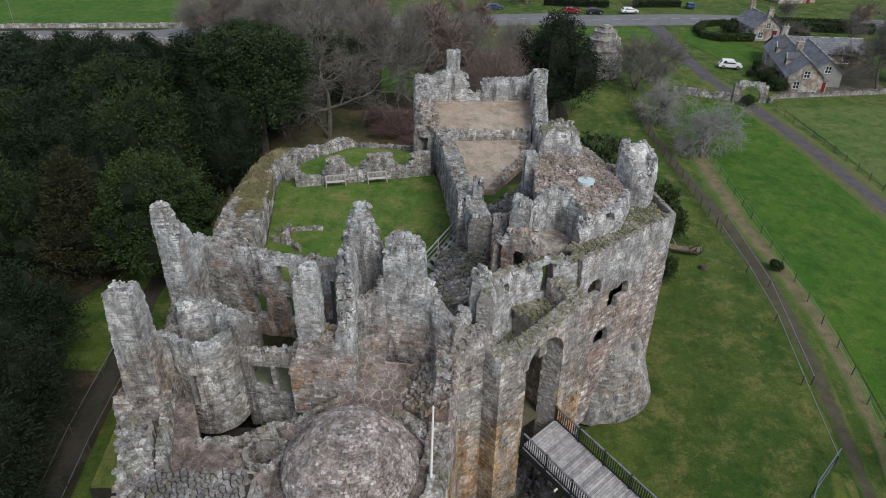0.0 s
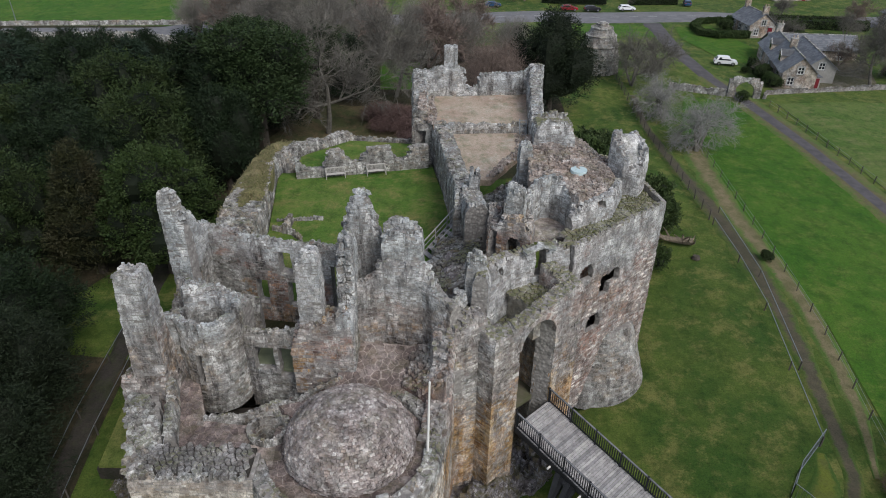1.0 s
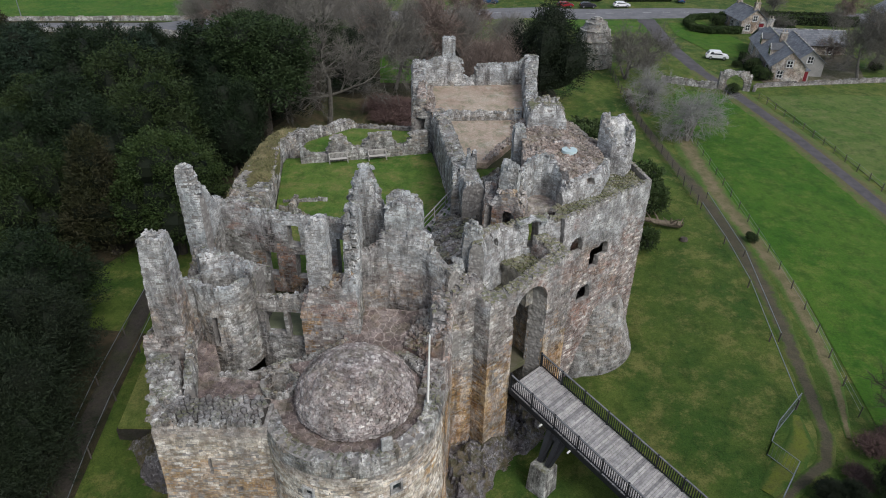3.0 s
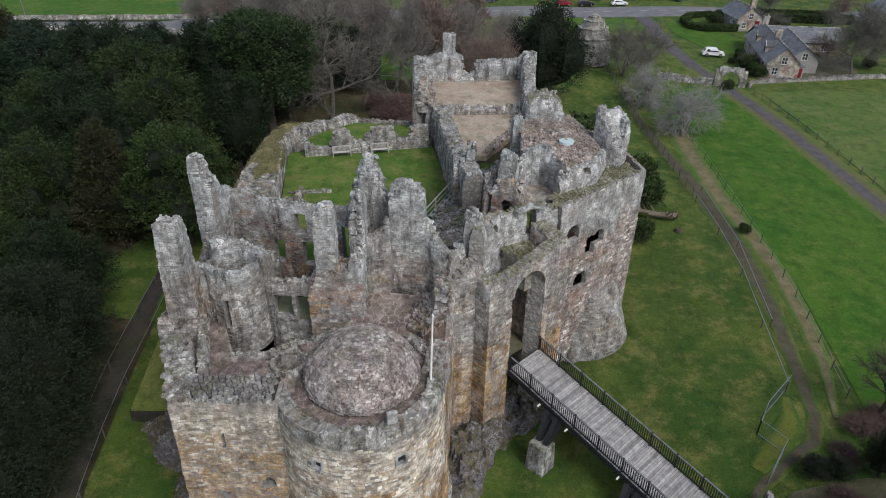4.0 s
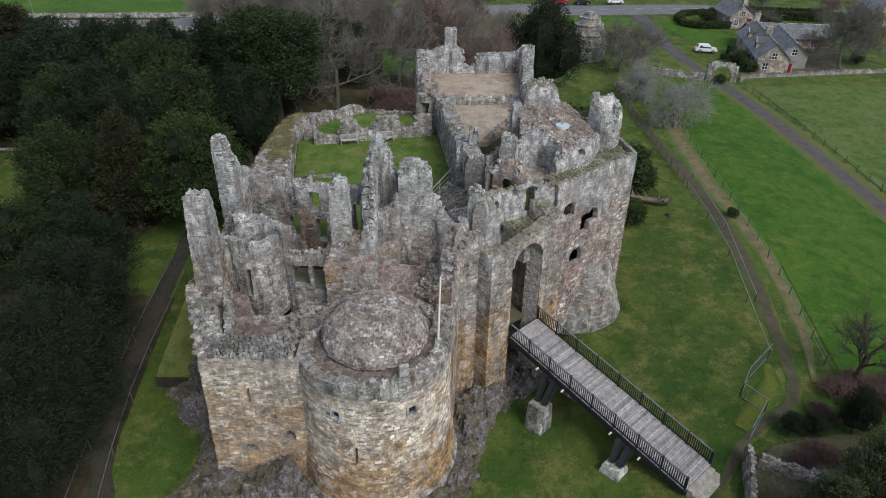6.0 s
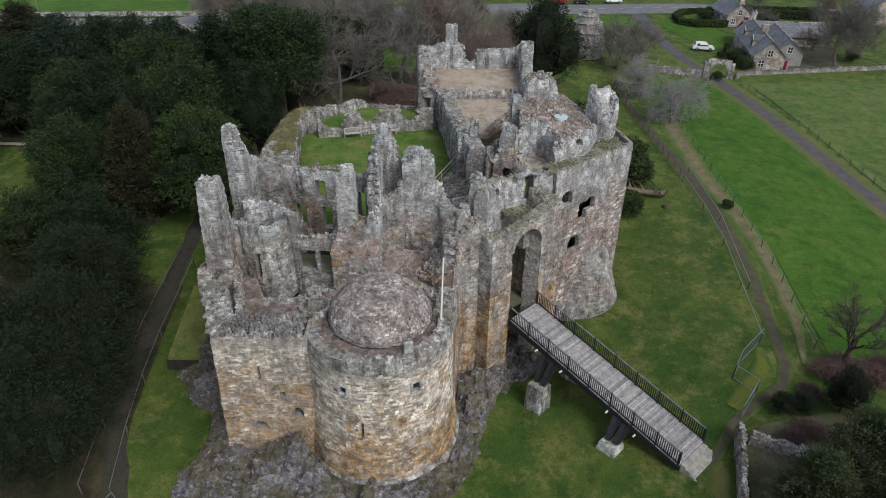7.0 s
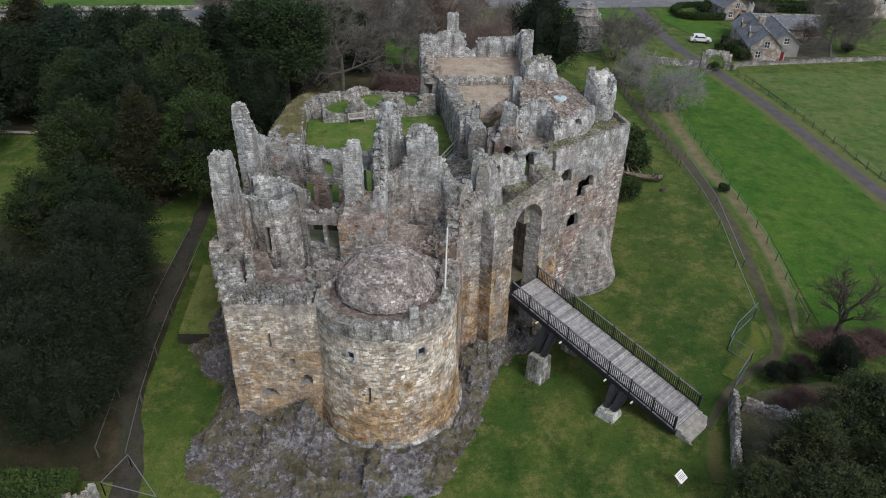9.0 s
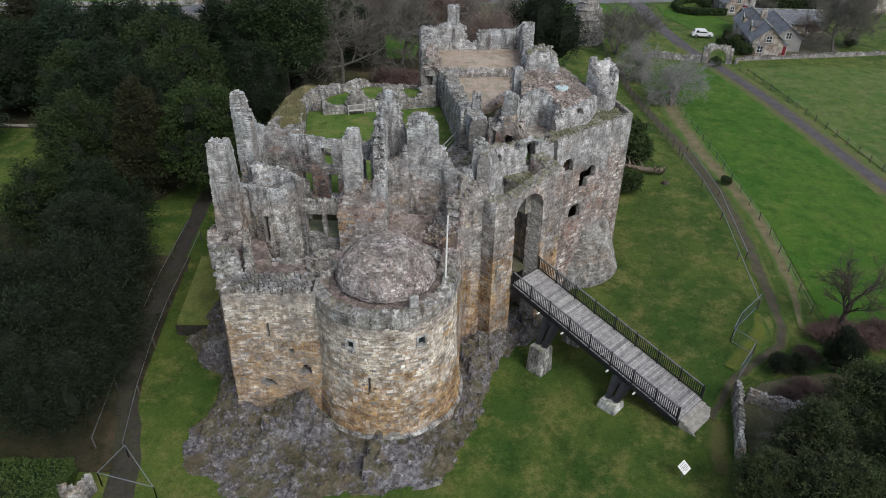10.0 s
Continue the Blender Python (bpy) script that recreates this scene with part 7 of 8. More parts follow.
def bench(x, y, z, turn):
    ob = thing("garden_bench", "pale grey slatted wooden bench against the wall", "bench", (0, 0, 0), "benches on the lawn")
    for k in range(4):
        part("seat_slat", box_bm((1.75, 0.09, 0.035), (0, -0.18 + 0.115 * k, 0.43), 0.006), BENCHWOOD, ob)
    for k in range(14):
        part("back_slat", box_bm((0.06, 0.025, 0.42), (-0.78 + 0.12 * k, 0.24, 0.68), 0.005), BENCHWOOD, ob)
    part("top_rail", box_bm((1.8, 0.05, 0.09), (0, 0.25, 0.92), 0.01), BENCHWOOD, ob)
    for sx in (-0.86, 0.86):
        part("front_leg", box_bm((0.07, 0.07, 0.64), (sx, -0.22, 0.32), 0.008), BENCHWOOD, ob)
        part("back_leg", box_bm((0.07, 0.07, 0.95), (sx, 0.24, 0.47), 0.008), BENCHWOOD, ob)
        part("arm", box_bm((0.08, 0.56, 0.04), (sx, -0.02, 0.65), 0.008), BENCHWOOD, ob)
    ob.matrix_basis = pose(x, y, z, 0, 0, turn)
    return ob


BENCHWOOD = plain_mat("silvered_teak", (0.48, 0.46, 0.43), 0.8, 0.2, 6.0)
seat = bench(-9.75, 53.05, 9.8, 13)
copy_thing(seat, pose(-6.1, 53.9, 9.8, 0, 0, 13))


def post_fence(name, label, pts, gap, high, material, wires, wire=0.014, strand=None, thick=0.09):
    line = Line(pts)
    ob = thing(name, label, "fence", (pts[0][0], pts[0][1], 0))
    n = int(line.long / gap)
    s = np.linspace(0, line.long, n + 1)
    P = line.at(s, 0.0, 0.0)
    Z = ground_height(P[:, 0], P[:, 1]) + 0.05
    lean = np.random.default_rng(int(line.long * 10)).normal(0, 0.03, (n + 1, 2))
    tops = []
    for i in range(n + 1):
        a = np.array((P[i, 0], P[i, 1], Z[i] - 0.1))
        b = a + np.array((lean[i, 0], lean[i, 1], high + 0.1))
        tops.append((a, b))
        rods("post", [(a, b, thick, thick)], material, ob)
    for f in wires:
        for (a0, b0), (a1, b1) in zip(tops, tops[1:]):
            rods("wire", [(a0 + (b0 - a0) * f, a1 + (b1 - a1) * f, wire, wire)], strand or GALV, ob)
    return ob


post_fence("path_fence", "post and wire fence beside the footpath", [(28.9, 109.8), (28.0, 84), (28.3, 72), (28.1, 65), (28.1, 59)], 2.4, 1.2, POSTWOOD, (0.97, 0.78, 0.6, 0.4, 0.2), 0.03, POSTWOOD)
post_fence("rope_fence", "pale rope fence along the worn footpath", [(28.1, 57.9), (28.0, 51.2), (27.6, 44.2), (26.2, 34.9), (25.2, 28.6)], 6.5, 0.85, POSTWOOD, (0.97,), 0.05)
post_fence("rope_fence", "pale rope fence along the worn footpath", [(29.6, 60.5), (28.9, 48.0), (27.1, 35.9)], 8.5, 0.8, POSTWOOD, (0.97,), 0.05)
post_fence("field_fence", "thin post and wire field fence", [(33.9, 79), (32.0, 55), (31.0, 40), (29.3, 28.0)], 2.9, 0.95, POSTWOOD, (0.9, 0.5), thick=0.07)
post_fence("drive_fence", "low post and wire fence along the drive", [(51.3, 40), (51.0, 66), (50.4, 80), (49.4, 95)], 2.6, 1.0, POSTWOOD, (0.9, 0.5))
post_fence("west_fence", "post and wire fence along the mound path", [(-20.6, 14.2), (-22.2, 21.5), (-23.2, 30.4), (-23.7, 40.0)], 5.0, 1.0, POSTWOOD, (0.98,), 0.04)
post_fence("west_fence", "post and wire fence along the mound path", [(-22.6, 14.5), (-23.8, 21.5), (-24.9, 30.4), (-25.5, 42.0)], 5.0, 1.0, POSTWOOD, (0.98,), 0.045)


def mesh_panel(parent, a, b, high=1.9, every=0.0):
    """A site fence panel: a steel frame with fine bars."""
    a, b = np.array(a, float), np.array(b, float)
    up = np.array((0, 0, high))
    pn = thing("panel", "", "")
    pn.parent = parent
    pn.location = Vector((0, 0, 0))
    w = 0.045
    for name, p, q in (("upright", a, a + up), ("upright", b, b + up), ("rail", a + up, b + up), ("rail", a + up * 0.06, b + up * 0.06), ("rail", a + up * 0.55, b + up * 0.55))[:4 if every else 3]:
        rods(name, [(p, q, w, w)], GALV, pn)
    if not every:
        return
    n = max(3, int(np.linalg.norm(b - a) / every))
    rods("barwork", [(a + (b - a) * k / n, a + (b - a) * k / n + up, 0.012, 0.012) for k in range(1, n)], GALV, pn, "stuff")


site = thing("site_fence", "grey galvanised site fence panels in a zigzag", "fence", (0, 0, 0))
ZIG = [(25.4, 28.9), (22.8, 26.4), (21.6, 24.7), (22.6, 23.0), (20.6, 20.6)]
for (x0, y0), (x1, y1) in zip(ZIG, ZIG[1:]):
    mesh_panel(site, (x0, y0, float(ground_height(x0, y0))), (x1, y1, float(ground_height(x1, y1))), 1.3, 0.22)
pen = thing("metal_gate", "grey tubular metal gate on the mound path", "gate", (0, 0, 0))
for (x0, y0), (x1, y1) in zip([(-21.0, 11.7), (-17.5, 11.0), (-20.3, 13.9)], [(-17.5, 11.0), (-20.3, 13.9), (-21.0, 11.7)]):
    mesh_panel(pen, (x0, y0, float(ground_height(x0, y0))), (x1, y1, float(ground_height(x1, y1))), 1.2)

garden = thing("garden_wall", "broken rubble garden wall at the bridge foot", "garden wall", (20, 18, 1))
wall("wall", garden, [(19.6, 19.2), (18.7, 16.4), (17.7, 13.4)], 0.5, 0.8, table([(0, 3.3), (3, 3.0), (6.2, 2.5)]), STONE_GREY, seed=81)
wall("wall", garden, [(20.2, 18.3), (22.4, 17.1), (24.6, 16.8)], 0.6, 0.8, table([(0, 3.0), (3.6, 2.9), (5.2, 2.4)]), STONE_GREY, seed=82)

BARK_DEAD = plain_mat("dead_wood", (0.22, 0.18, 0.135), 0.95, 0.5, 3.0, bump=0.8)
log = thing("felled_trunk", "felled pale tree trunk with torn limbs on the grass", "log", (23.4, 53.6, float(ground_height(23.4, 53.6)) + 0.1))
log_rng = np.random.default_rng(77)
bole = [np.array((-3.6, 1.7, 0.35)), np.array((-2.2, 1.0, 0.5)), np.array((-0.9, 0.55, 0.4)), np.array((0.2, 0.1, 0.45)), np.array((1.1, -0.1, 0.5))]
part("trunk", joined([tube_bm(p, q, 0.2 + 0.04 * k, 0.24 + 0.04 * k, 9) for k, (p, q) in enumerate(zip(bole, bole[1:]))]), BARK_DEAD, log)
part("sawn_end", tube_bm((1.1, -0.1, 0.5), (1.13, -0.1, 0.5), 0.37, 0.35, 10), plain_mat("sawn_wood", (0.42, 0.33, 0.2), 0.9), log, "pale sawn end")
for k in range(16):
    p0 = bole[k % 5] + log_rng.normal(0, 0.12, 3)
    d = np.array((log_rng.uniform(-1.4, 1.2), log_rng.uniform(-1.2, 1.2), log_rng.uniform(0.1, 0.9)))
    bend = p0 + d * 0.55 + log_rng.normal(0, 0.12, 3)
    part("limb", joined([tube_bm(p0, bend, log_rng.uniform(0.10, 0.18), 0.08, 7), tube_bm(bend, p0 + d + np.array((0, 0, 0.15)), 0.08, 0.03, 6)]), BARK_DEAD, log)
stump = thing("tree_stump", "dark sawn tree stump on the grass", "stump", (24.2, 51.2, float(ground_height(24.2, 51.2))))
part("bole", tube_bm((0, 0, 0), (0, 0.05, 0.32), 0.42, 0.32, 10), BARK, stump)

terr = thing("turf_platform", "square turf platform beside the castle mound", "turf", (-19, 29, 1))
slab("turf", terr, [(-21.3, 26.2), (-18.8, 26.2), (-19.2, 36), (-22.4, 36)], 2.35, grass_mat("pale_turf", (0.15, 0.20, 0.045), (0.19, 0.21, 0.06), (0.22, 0.21, 0.075)), 0.25)
slab("bank", terr, [(-21.4, 26.1), (-18.7, 26.1), (-19.1, 36.1), (-22.5, 36.1)], 2.15, SOIL, 1.4, "dark earth edge")

hedge = thing("hedge", "clipped pale green hedge beside the path", "hedge", (-25.4, 11.0, float(ground_height(-25.4, 11.0))))
hr = np.random.default_rng(21)
c = np.stack([hr.uniform(-3.6, 2.6, 4200), hr.uniform(-1.6, 1.4, 4200), hr.uniform(0.2, 1.5, 4200)], 1)
face = hr.integers(0, 3, 4200)
c[face == 0, 2] = 1.5
c[face == 1, 1] = -1.6
c[face == 2, 0] = 2.6
c += hr.normal(0, 0.06, c.shape)
# plain box in dark yew green, fills the hedge behind its leaves
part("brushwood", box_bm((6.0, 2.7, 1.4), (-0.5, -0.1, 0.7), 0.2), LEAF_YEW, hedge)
ob = new("foliage", Heap().tris(sprays(c, np.tile((0, -0.3, 0.6), (4200, 1)), hr, 0.13, 0.085, 6, 0.0)).mesh("foliage", LEAF_HEDGE))
ob.parent = hedge
wall_l = thing("boundary_wall", "low rubble boundary wall below the hedge", "garden wall", (-23, 11, 1))
wall("wall", wall_l, [(-24.6, 10.2), (-21.4, 10.4), (-21.1, 11.4)], 0.5, 0.8, 2.6, STONE_GREY, seed=83)

# ---- village and distance ----
SLATE = piece_mat("slate", [(0.135, 0.145, 0.165), (0.18, 0.19, 0.21), (0.235, 0.245, 0.26)], 0.6, 0.3, 2.0)
HOUSE_STONE = stone_mat("cottage_stone", [(0.28, 0.235, 0.19), (0.38, 0.325, 0.265), (0.45, 0.40, 0.33), (0.33, 0.255, 0.20)], ochre=0.4, red=0.3, moss=0.1, dark=0.2)
HARL = plain_mat("white_harling", (0.70, 0.69, 0.66), 0.9, 0.15, 1.0)
RED_PAINT = plain_mat("red_paint", (0.16, 0.018, 0.025), 0.4, 0.15, 2.0)
RUBBER = plain_mat("tyre_rubber", (0.02, 0.02, 0.02), 0.85, 0.2, 5.0)
CHROME = plain_mat("alloy", (0.5, 0.5, 0.52), 0.3, 0.1, 5.0, 0.9)
CAR_GLASS = plain_mat("car_glass", (0.02, 0.025, 0.03), 0.08, 0.1, 1.0, bump=0.0)
LAMP_RED = plain_mat("lamp_red", (0.35, 0.02, 0.02), 0.3, 0.1, 4.0)


def cottage(name, label, x, y, turn, width, length, eaves, ridge, wall_material, dormers=0, windows=3, chimneys=(0.05, 0.95), door=True):
    """A gabled cottage whose front gable stands at x, y and whose ridge runs back from it."""
    ob = thing(name, label, "house", (x, y, float(ground_height(x, y))))
    ob.rotation_euler = (0, 0, radians(turn))
    w, l = width / 2, length
    bm = bmesh.new()
    ring0 = [bm.verts.new(p) for p in ((-w, 0, 0), (w, 0, 0), (w, 0, eaves), (0, 0, ridge), (-w, 0, eaves))]
    ring1 = [bm.verts.new((v.co.x, l, v.co.z)) for v in ring0]
    bm.faces.new(ring0)
    bm.faces.new(ring1[::-1])
    for i in range(5):
        j = (i + 1) % 5
        bm.faces.new((ring0[i], ring1[i], ring1[j], ring0[j]))
    bmesh.ops.recalc_face_normals(bm, faces=bm.faces)
    walls = part("wall", bm, wall_material, ob)
    run = math.hypot(w + 0.3, (ridge - eaves) * (w + 0.3) / w)
    for side in (-1, 1):
        roof = new("roof")
        roof.parent = ob
        heap = Heap()
        rows, cols = int(run / 0.42), int((l + 0.6) / 0.5)
        rr = np.random.default_rng(int(length * 10) + side)
        down = np.array((side * (w + 0.3), 0, -(ridge - eaves) * (w + 0.3) / w)) / run
        nor = np.array((side * (ridge - eaves), 0, w)) / math.hypot(ridge - eaves, w)
        top = np.array((0, -0.3, ridge + 0.08))
        for i in range(rows):
            a0, a1 = run * i / rows, run * (i + 1) / rows + 0.08
            u0 = np.arange(cols) * (l + 0.6) / cols
            u1 = u0 + (l + 0.6) / cols - 0.012
            up = 0.06 + 0.015 * rr.uniform(0, 1, cols)
            P = lambda a, u, k: top + down * a + np.stack([u * 0, u, u * 0], -1) + nor * np.reshape(k, (-1, 1))
            heap.boxes(np.stack([P(a0, u0, up * 0 - 0.03), P(a0, u1, up * 0 - 0.03), P(a1, u1, up * 0), P(a1, u0, up * 0), P(a0, u0, up * 0.3), P(a0, u1, up * 0.3), P(a1, u1, up), P(a1, u0, up)], 1))
        me = heap.mesh("slate_cover", SLATE)
        sl = new("slate_cover", me)
        sl.parent = roof
        tagged(sl, kind="stuff")
    part("ridge_cap", box_bm((0.28, l + 0.5, 0.12), (0, l / 2, ridge + 0.13), 0.03), STONE_GREY, ob)
    for f in chimneys:
        stack = new("chimney")
        stack.parent = ob
        part("stack", box_bm((1.1, 0.75, 1.5), (0, l * f, ridge + 0.55), 0.03), wall_material, stack)
        part("cope", box_bm((1.25, 0.9, 0.14), (0, l * f, ridge + 1.35), 0.02), STONE_GREY, stack)
        for k in (-0.28, 0.28):
            part("pot", tube_bm((k, l * f, ridge + 1.4), (k, l * f, ridge + 1.85), 0.14, 0.11, 10), HOUSE_STONE, stack)

    def window(px, py, pz, ww, hh, face):
        win = new("window")
        win.parent = ob
        win.matrix_local = pose(px, py, pz, 0, 0, face)
        part("surround", joined([box_bm((ww + 0.3, 0.1, 0.15), (0, -0.03, hh / 2 + 0.07)), box_bm((ww + 0.3, 0.16, 0.12), (0, -0.05, -hh / 2 - 0.06)), box_bm((0.15, 0.1, hh), (-ww / 2 - 0.07, -0.03, 0)), box_bm((0.15, 0.1, hh), (ww / 2 + 0.07, -0.03, 0))]), STONE_PALE, win)
        part("frame", joined([box_bm((ww, 0.05, 0.06), (0, -0.02, k * hh / 2 * 0.97)) for k in (-1, 0, 1)] + [box_bm((0.06, 0.05, hh), (k * ww / 2 * 0.96, -0.02, 0)) for k in (-1, 0, 1)]), WHITE, win)
        part("pane", box_bm((ww, 0.03, hh), (0, -0.004, 0)), CAR_GLASS, win)

    for k in range(windows):
        for side, face in ((-1, -90), (1, 90)):
            window(side * w, l * (k + 0.6) / (windows + 0.2), eaves * 0.5, 0.95, 1.3, face)
    window(0, 0, eaves + 0.35, 0.9, 1.1, 0)
    window(-w * 0.45, 0, eaves * 0.45, 0.9, 1.2, 0)
    if door:
        d = new("door")
        d.parent = ob
        part("leaf", box_bm((0.95, 0.08, 2.05), (w * 0.6, -0.02, 1.05), 0.01), RED_PAINT, d, "dark red panelled door")
        part("lintel", box_bm((1.3, 0.14, 0.2), (w * 0.6, -0.04, 2.2), 0.02), STONE_PALE, d)
    for k in range(dormers):
        dm = new("dormer")
        dm.parent = ob
        yy = l * (k + 0.7) / (dormers + 0.6)
        zz = eaves + (ridge - eaves) * 0.3
        dm.location = (-w * 0.72, yy, zz)
        bm = bmesh.new()
        pts = [(-0.45, -0.75, -0.3), (-0.45, 0.75, -0.3), (-0.45, 0.75, 0.9), (-0.45, 0, 1.6), (-0.45, -0.75, 0.9)]
        r0 = [bm.verts.new(p) for p in pts]
        r1 = [bm.verts.new((1.4, p[1], p[2])) for p in pts]
        bm.faces.new(r0)
        for i in range(5):
            bm.faces.new((r0[i], r1[i], r1[(i + 1) % 5], r0[(i + 1) % 5]))
        bmesh.ops.recalc_face_normals(bm, faces=bm.faces)
        part("cheeks", bm, wall_material, dm)
        part("pane", box_bm((0.05, 0.85, 0.95), (-0.46, 0, 0.35)), CAR_GLASS, dm)
        part("bargeboard", joined([box_bm((0.12, 0.12, 0.1), (-0.5, 0, 1.66)), tube_bm((-0.52, -0.85, 0.86), (-0.52, 0, 1.68), 0.07, None, 4), tube_bm((-0.52, 0.85, 0.86), (-0.52, 0, 1.68), 0.07, None, 4)]), WHITE, dm)
        for s in (-1, 1):
            bm = bmesh.new()
            bm.faces.new([bm.verts.new(p) for p in ((-0.6, s * 0.95, 0.8), (-0.6, 0, 1.72), (1.6, 0, 1.72), (1.6, s * 0.95, 0.8))])
            bmesh.ops.solidify(bm, geom=bm.faces[:], thickness=0.06)
            part("roof", bm, SLATE, dm)
    return ob


GREY_HARL = plain_mat("grey_harling", (0.34, 0.33, 0.31), 0.9, 0.25, 1.0)
cottage("stone_cottage", "stone cottage with a slate roof and dormers", 57.6, 104.2, -12, 5.2, 20.0, 2.6, 4.9, HOUSE_STONE, dormers=2, chimneys=(0.4, 0.97), door=False)
cottage("cottage_wing", "rear wing of the cottage under grey slates", 61.0, 125.4, -96, 6.0, 15.5, 2.2, 4.2, HOUSE_STONE, windows=3, door=False, chimneys=())
cottage("cottage_wing", "grey harled side wing of the cottage", 62.7, 107.6, -12, 4.7, 14.5, 2.5, 4.4, GREY_HARL, windows=2, door=False, chimneys=())
cottage("stone_house", "older stone house behind a clipped hedge", 65.4, 138.0, 3, 5.4, 9.0, 2.7, 4.8, HOUSE_STONE, windows=3, dormers=0)
porch = thing("entrance_porch", "small grey porch with a red door on the cottage", "porch", (60.5, 104.6, float(ground_height(60.5, 104.6))))
part("wall", box_bm((1.3, 1.2, 1.95), (0, 0, 0.97), 0.02), GREY_HARL, porch)
part("roof", box_bm((1.6, 1.5, 0.12), (0, 0, 2.02), 0.03), SLATE, porch)
part("door", box_bm((0.8, 0.06, 1.75), (0, -0.62, 0.9), 0.01), RED_PAINT, porch, "dark red door")
for k, (x, y, w, mt) in enumerate([(14.0, 186, 9, HOUSE_STONE), (27.0, 184, 10, HOUSE_STONE), (42.0, 182, 10, HARL), (56.0, 183, 9, HOUSE_STONE), (72.0, 184, 10, HARL), (90.0, 178, 10, HOUSE_STONE), (100.0, 141, 9, HOUSE_STONE), (106.0, 118, 8, HARL), (-6.0, 188, 10, HOUSE_STONE), (116.0, 152, 10, HOUSE_STONE)]):
    cottage("village_house", "harled village house under a slate roof" if mt is HARL else "stone village house under a slate roof", x, y, 8 * (k % 3 - 1), w, 9, 3.2, 6.2, mt, windows=2)


def car(x, y, turn, paint, label, suv=False):
    ob = thing("car", label, "car", (0, 0, 0))
    h = 1.62 if suv else 1.42
    prof = [(-2.15, 0.35), (-2.18, 0.75), (-1.95, 1.0), (-1.6, h - 0.08), (-1.2, h), (0.3, h), (0.65, h - 0.1), (1.15, 0.98), (1.95, 0.86), (2.15, 0.68), (2.15, 0.35)]
    bm = bmesh.new()
    rings = []
    for yy, k in ((-0.88, 0.0), (-0.84, 1.0), (0.84, 1.0), (0.88, 0.0)):
        rings.append([bm.verts.new((px, yy * (0.86 if pz > 1.1 else 1.0), pz if k or pz < 0.9 else pz)) for px, pz in prof])
    n = len(prof)
    for a, b in zip(rings, rings[1:]):
        for i in range(n):
            bm.faces.new((a[i], a[(i + 1) % n], b[(i + 1) % n], b[i]))
    bm.faces.new(rings[0][::-1])
    bm.faces.new(rings[-1])
    bmesh.ops.recalc_face_normals(bm, faces=bm.faces)
    part("body", bm, paint, ob)
    for s in (-1, 1):
        bm = bmesh.new()
        bm.faces.new([bm.verts.new(p) for p in ((-1.55, s * 0.885, 1.02), (0.95, s * 0.885, 1.0), (0.45, s * 0.775, h - 0.14), (-1.25, s * 0.775, h - 0.12))])
        bmesh.ops.solidify(bm, geom=bm.faces[:], thickness=0.03)
        part("side_window", bm, CAR_GLASS, ob)
    for pts in (((0.66, -0.68, h - 0.08), (0.66, 0.68, h - 0.08), (1.17, 0.78, 1.0), (1.17, -0.78, 1.0)), ((-1.63, -0.68, h - 0.12), (-1.63, 0.68, h - 0.12), (-1.97, 0.78, 1.03), (-1.97, -0.78, 1.03))):
        bm = bmesh.new()
        bm.faces.new([bm.verts.new(p) for p in pts])
        bmesh.ops.recalc_face_normals(bm, faces=bm.faces)
        bmesh.ops.solidify(bm, geom=bm.faces[:], thickness=0.03)
        part("windscreen", bm, CAR_GLASS, ob)
    for sx in (-1.3, 1.32):
        for sy in (-1, 1):
            wheel = new("wheel")
            wheel.parent = ob
            wheel.location = (sx, sy * 0.8, 0.34)
            part("tyre", tube_bm((0, -0.11, 0), (0, 0.11, 0), 0.34, None, 18), RUBBER, wheel)
            part("rim", tube_bm((0, -0.12, 0), (0, 0.12, 0), 0.21, None, 12), CHROME, wheel)
    for sy in (-0.62, 0.62):
        part("headlight", box_bm((0.08, 0.34, 0.14), (2.12, sy, 0.72), 0.02), CHROME, ob)
        part("tail_light", box_bm((0.08, 0.26, 0.22), (-2.14, sy, 0.82), 0.02), LAMP_RED, ob)
    ob.matrix_basis = pose(x, y, float(ground_height(x, y)) + 0.1, 0, 0, turn) @ Matrix.Scale(0.92, 4)
    return ob


paint = lambda name, c: plain_mat(name, c, 0.25, 0.06, 1.0, bump=0.0)
WHITE_CAR, RED_CAR, BLACK_CAR, BLUE_CAR = paint("white_car_paint", (0.75, 0.76, 0.77)), paint("red_car_paint", (0.30, 0.02, 0.03)), paint("black_car_paint", (0.02, 0.02, 0.025)), paint("blue_car_paint", (0.03, 0.07, 0.14))
car(50.9, 118.0, -12, WHITE_CAR, "white sport utility car parked beside the drive", True)
car(29.8, 164.0, 4, RED_CAR, "small red car parked along the village road")
car(35.3, 163.6, 3, BLACK_CAR, "small black car parked along the village road")
car(43.6, 163.8, 2, WHITE_CAR, "small white car parked along the village road")
car(11.6, 168.0, 3, BLUE_CAR, "dark blue car parked by the road")
car(60.0, 170.0, 80, BLUE_CAR, "blue car parked before a house")


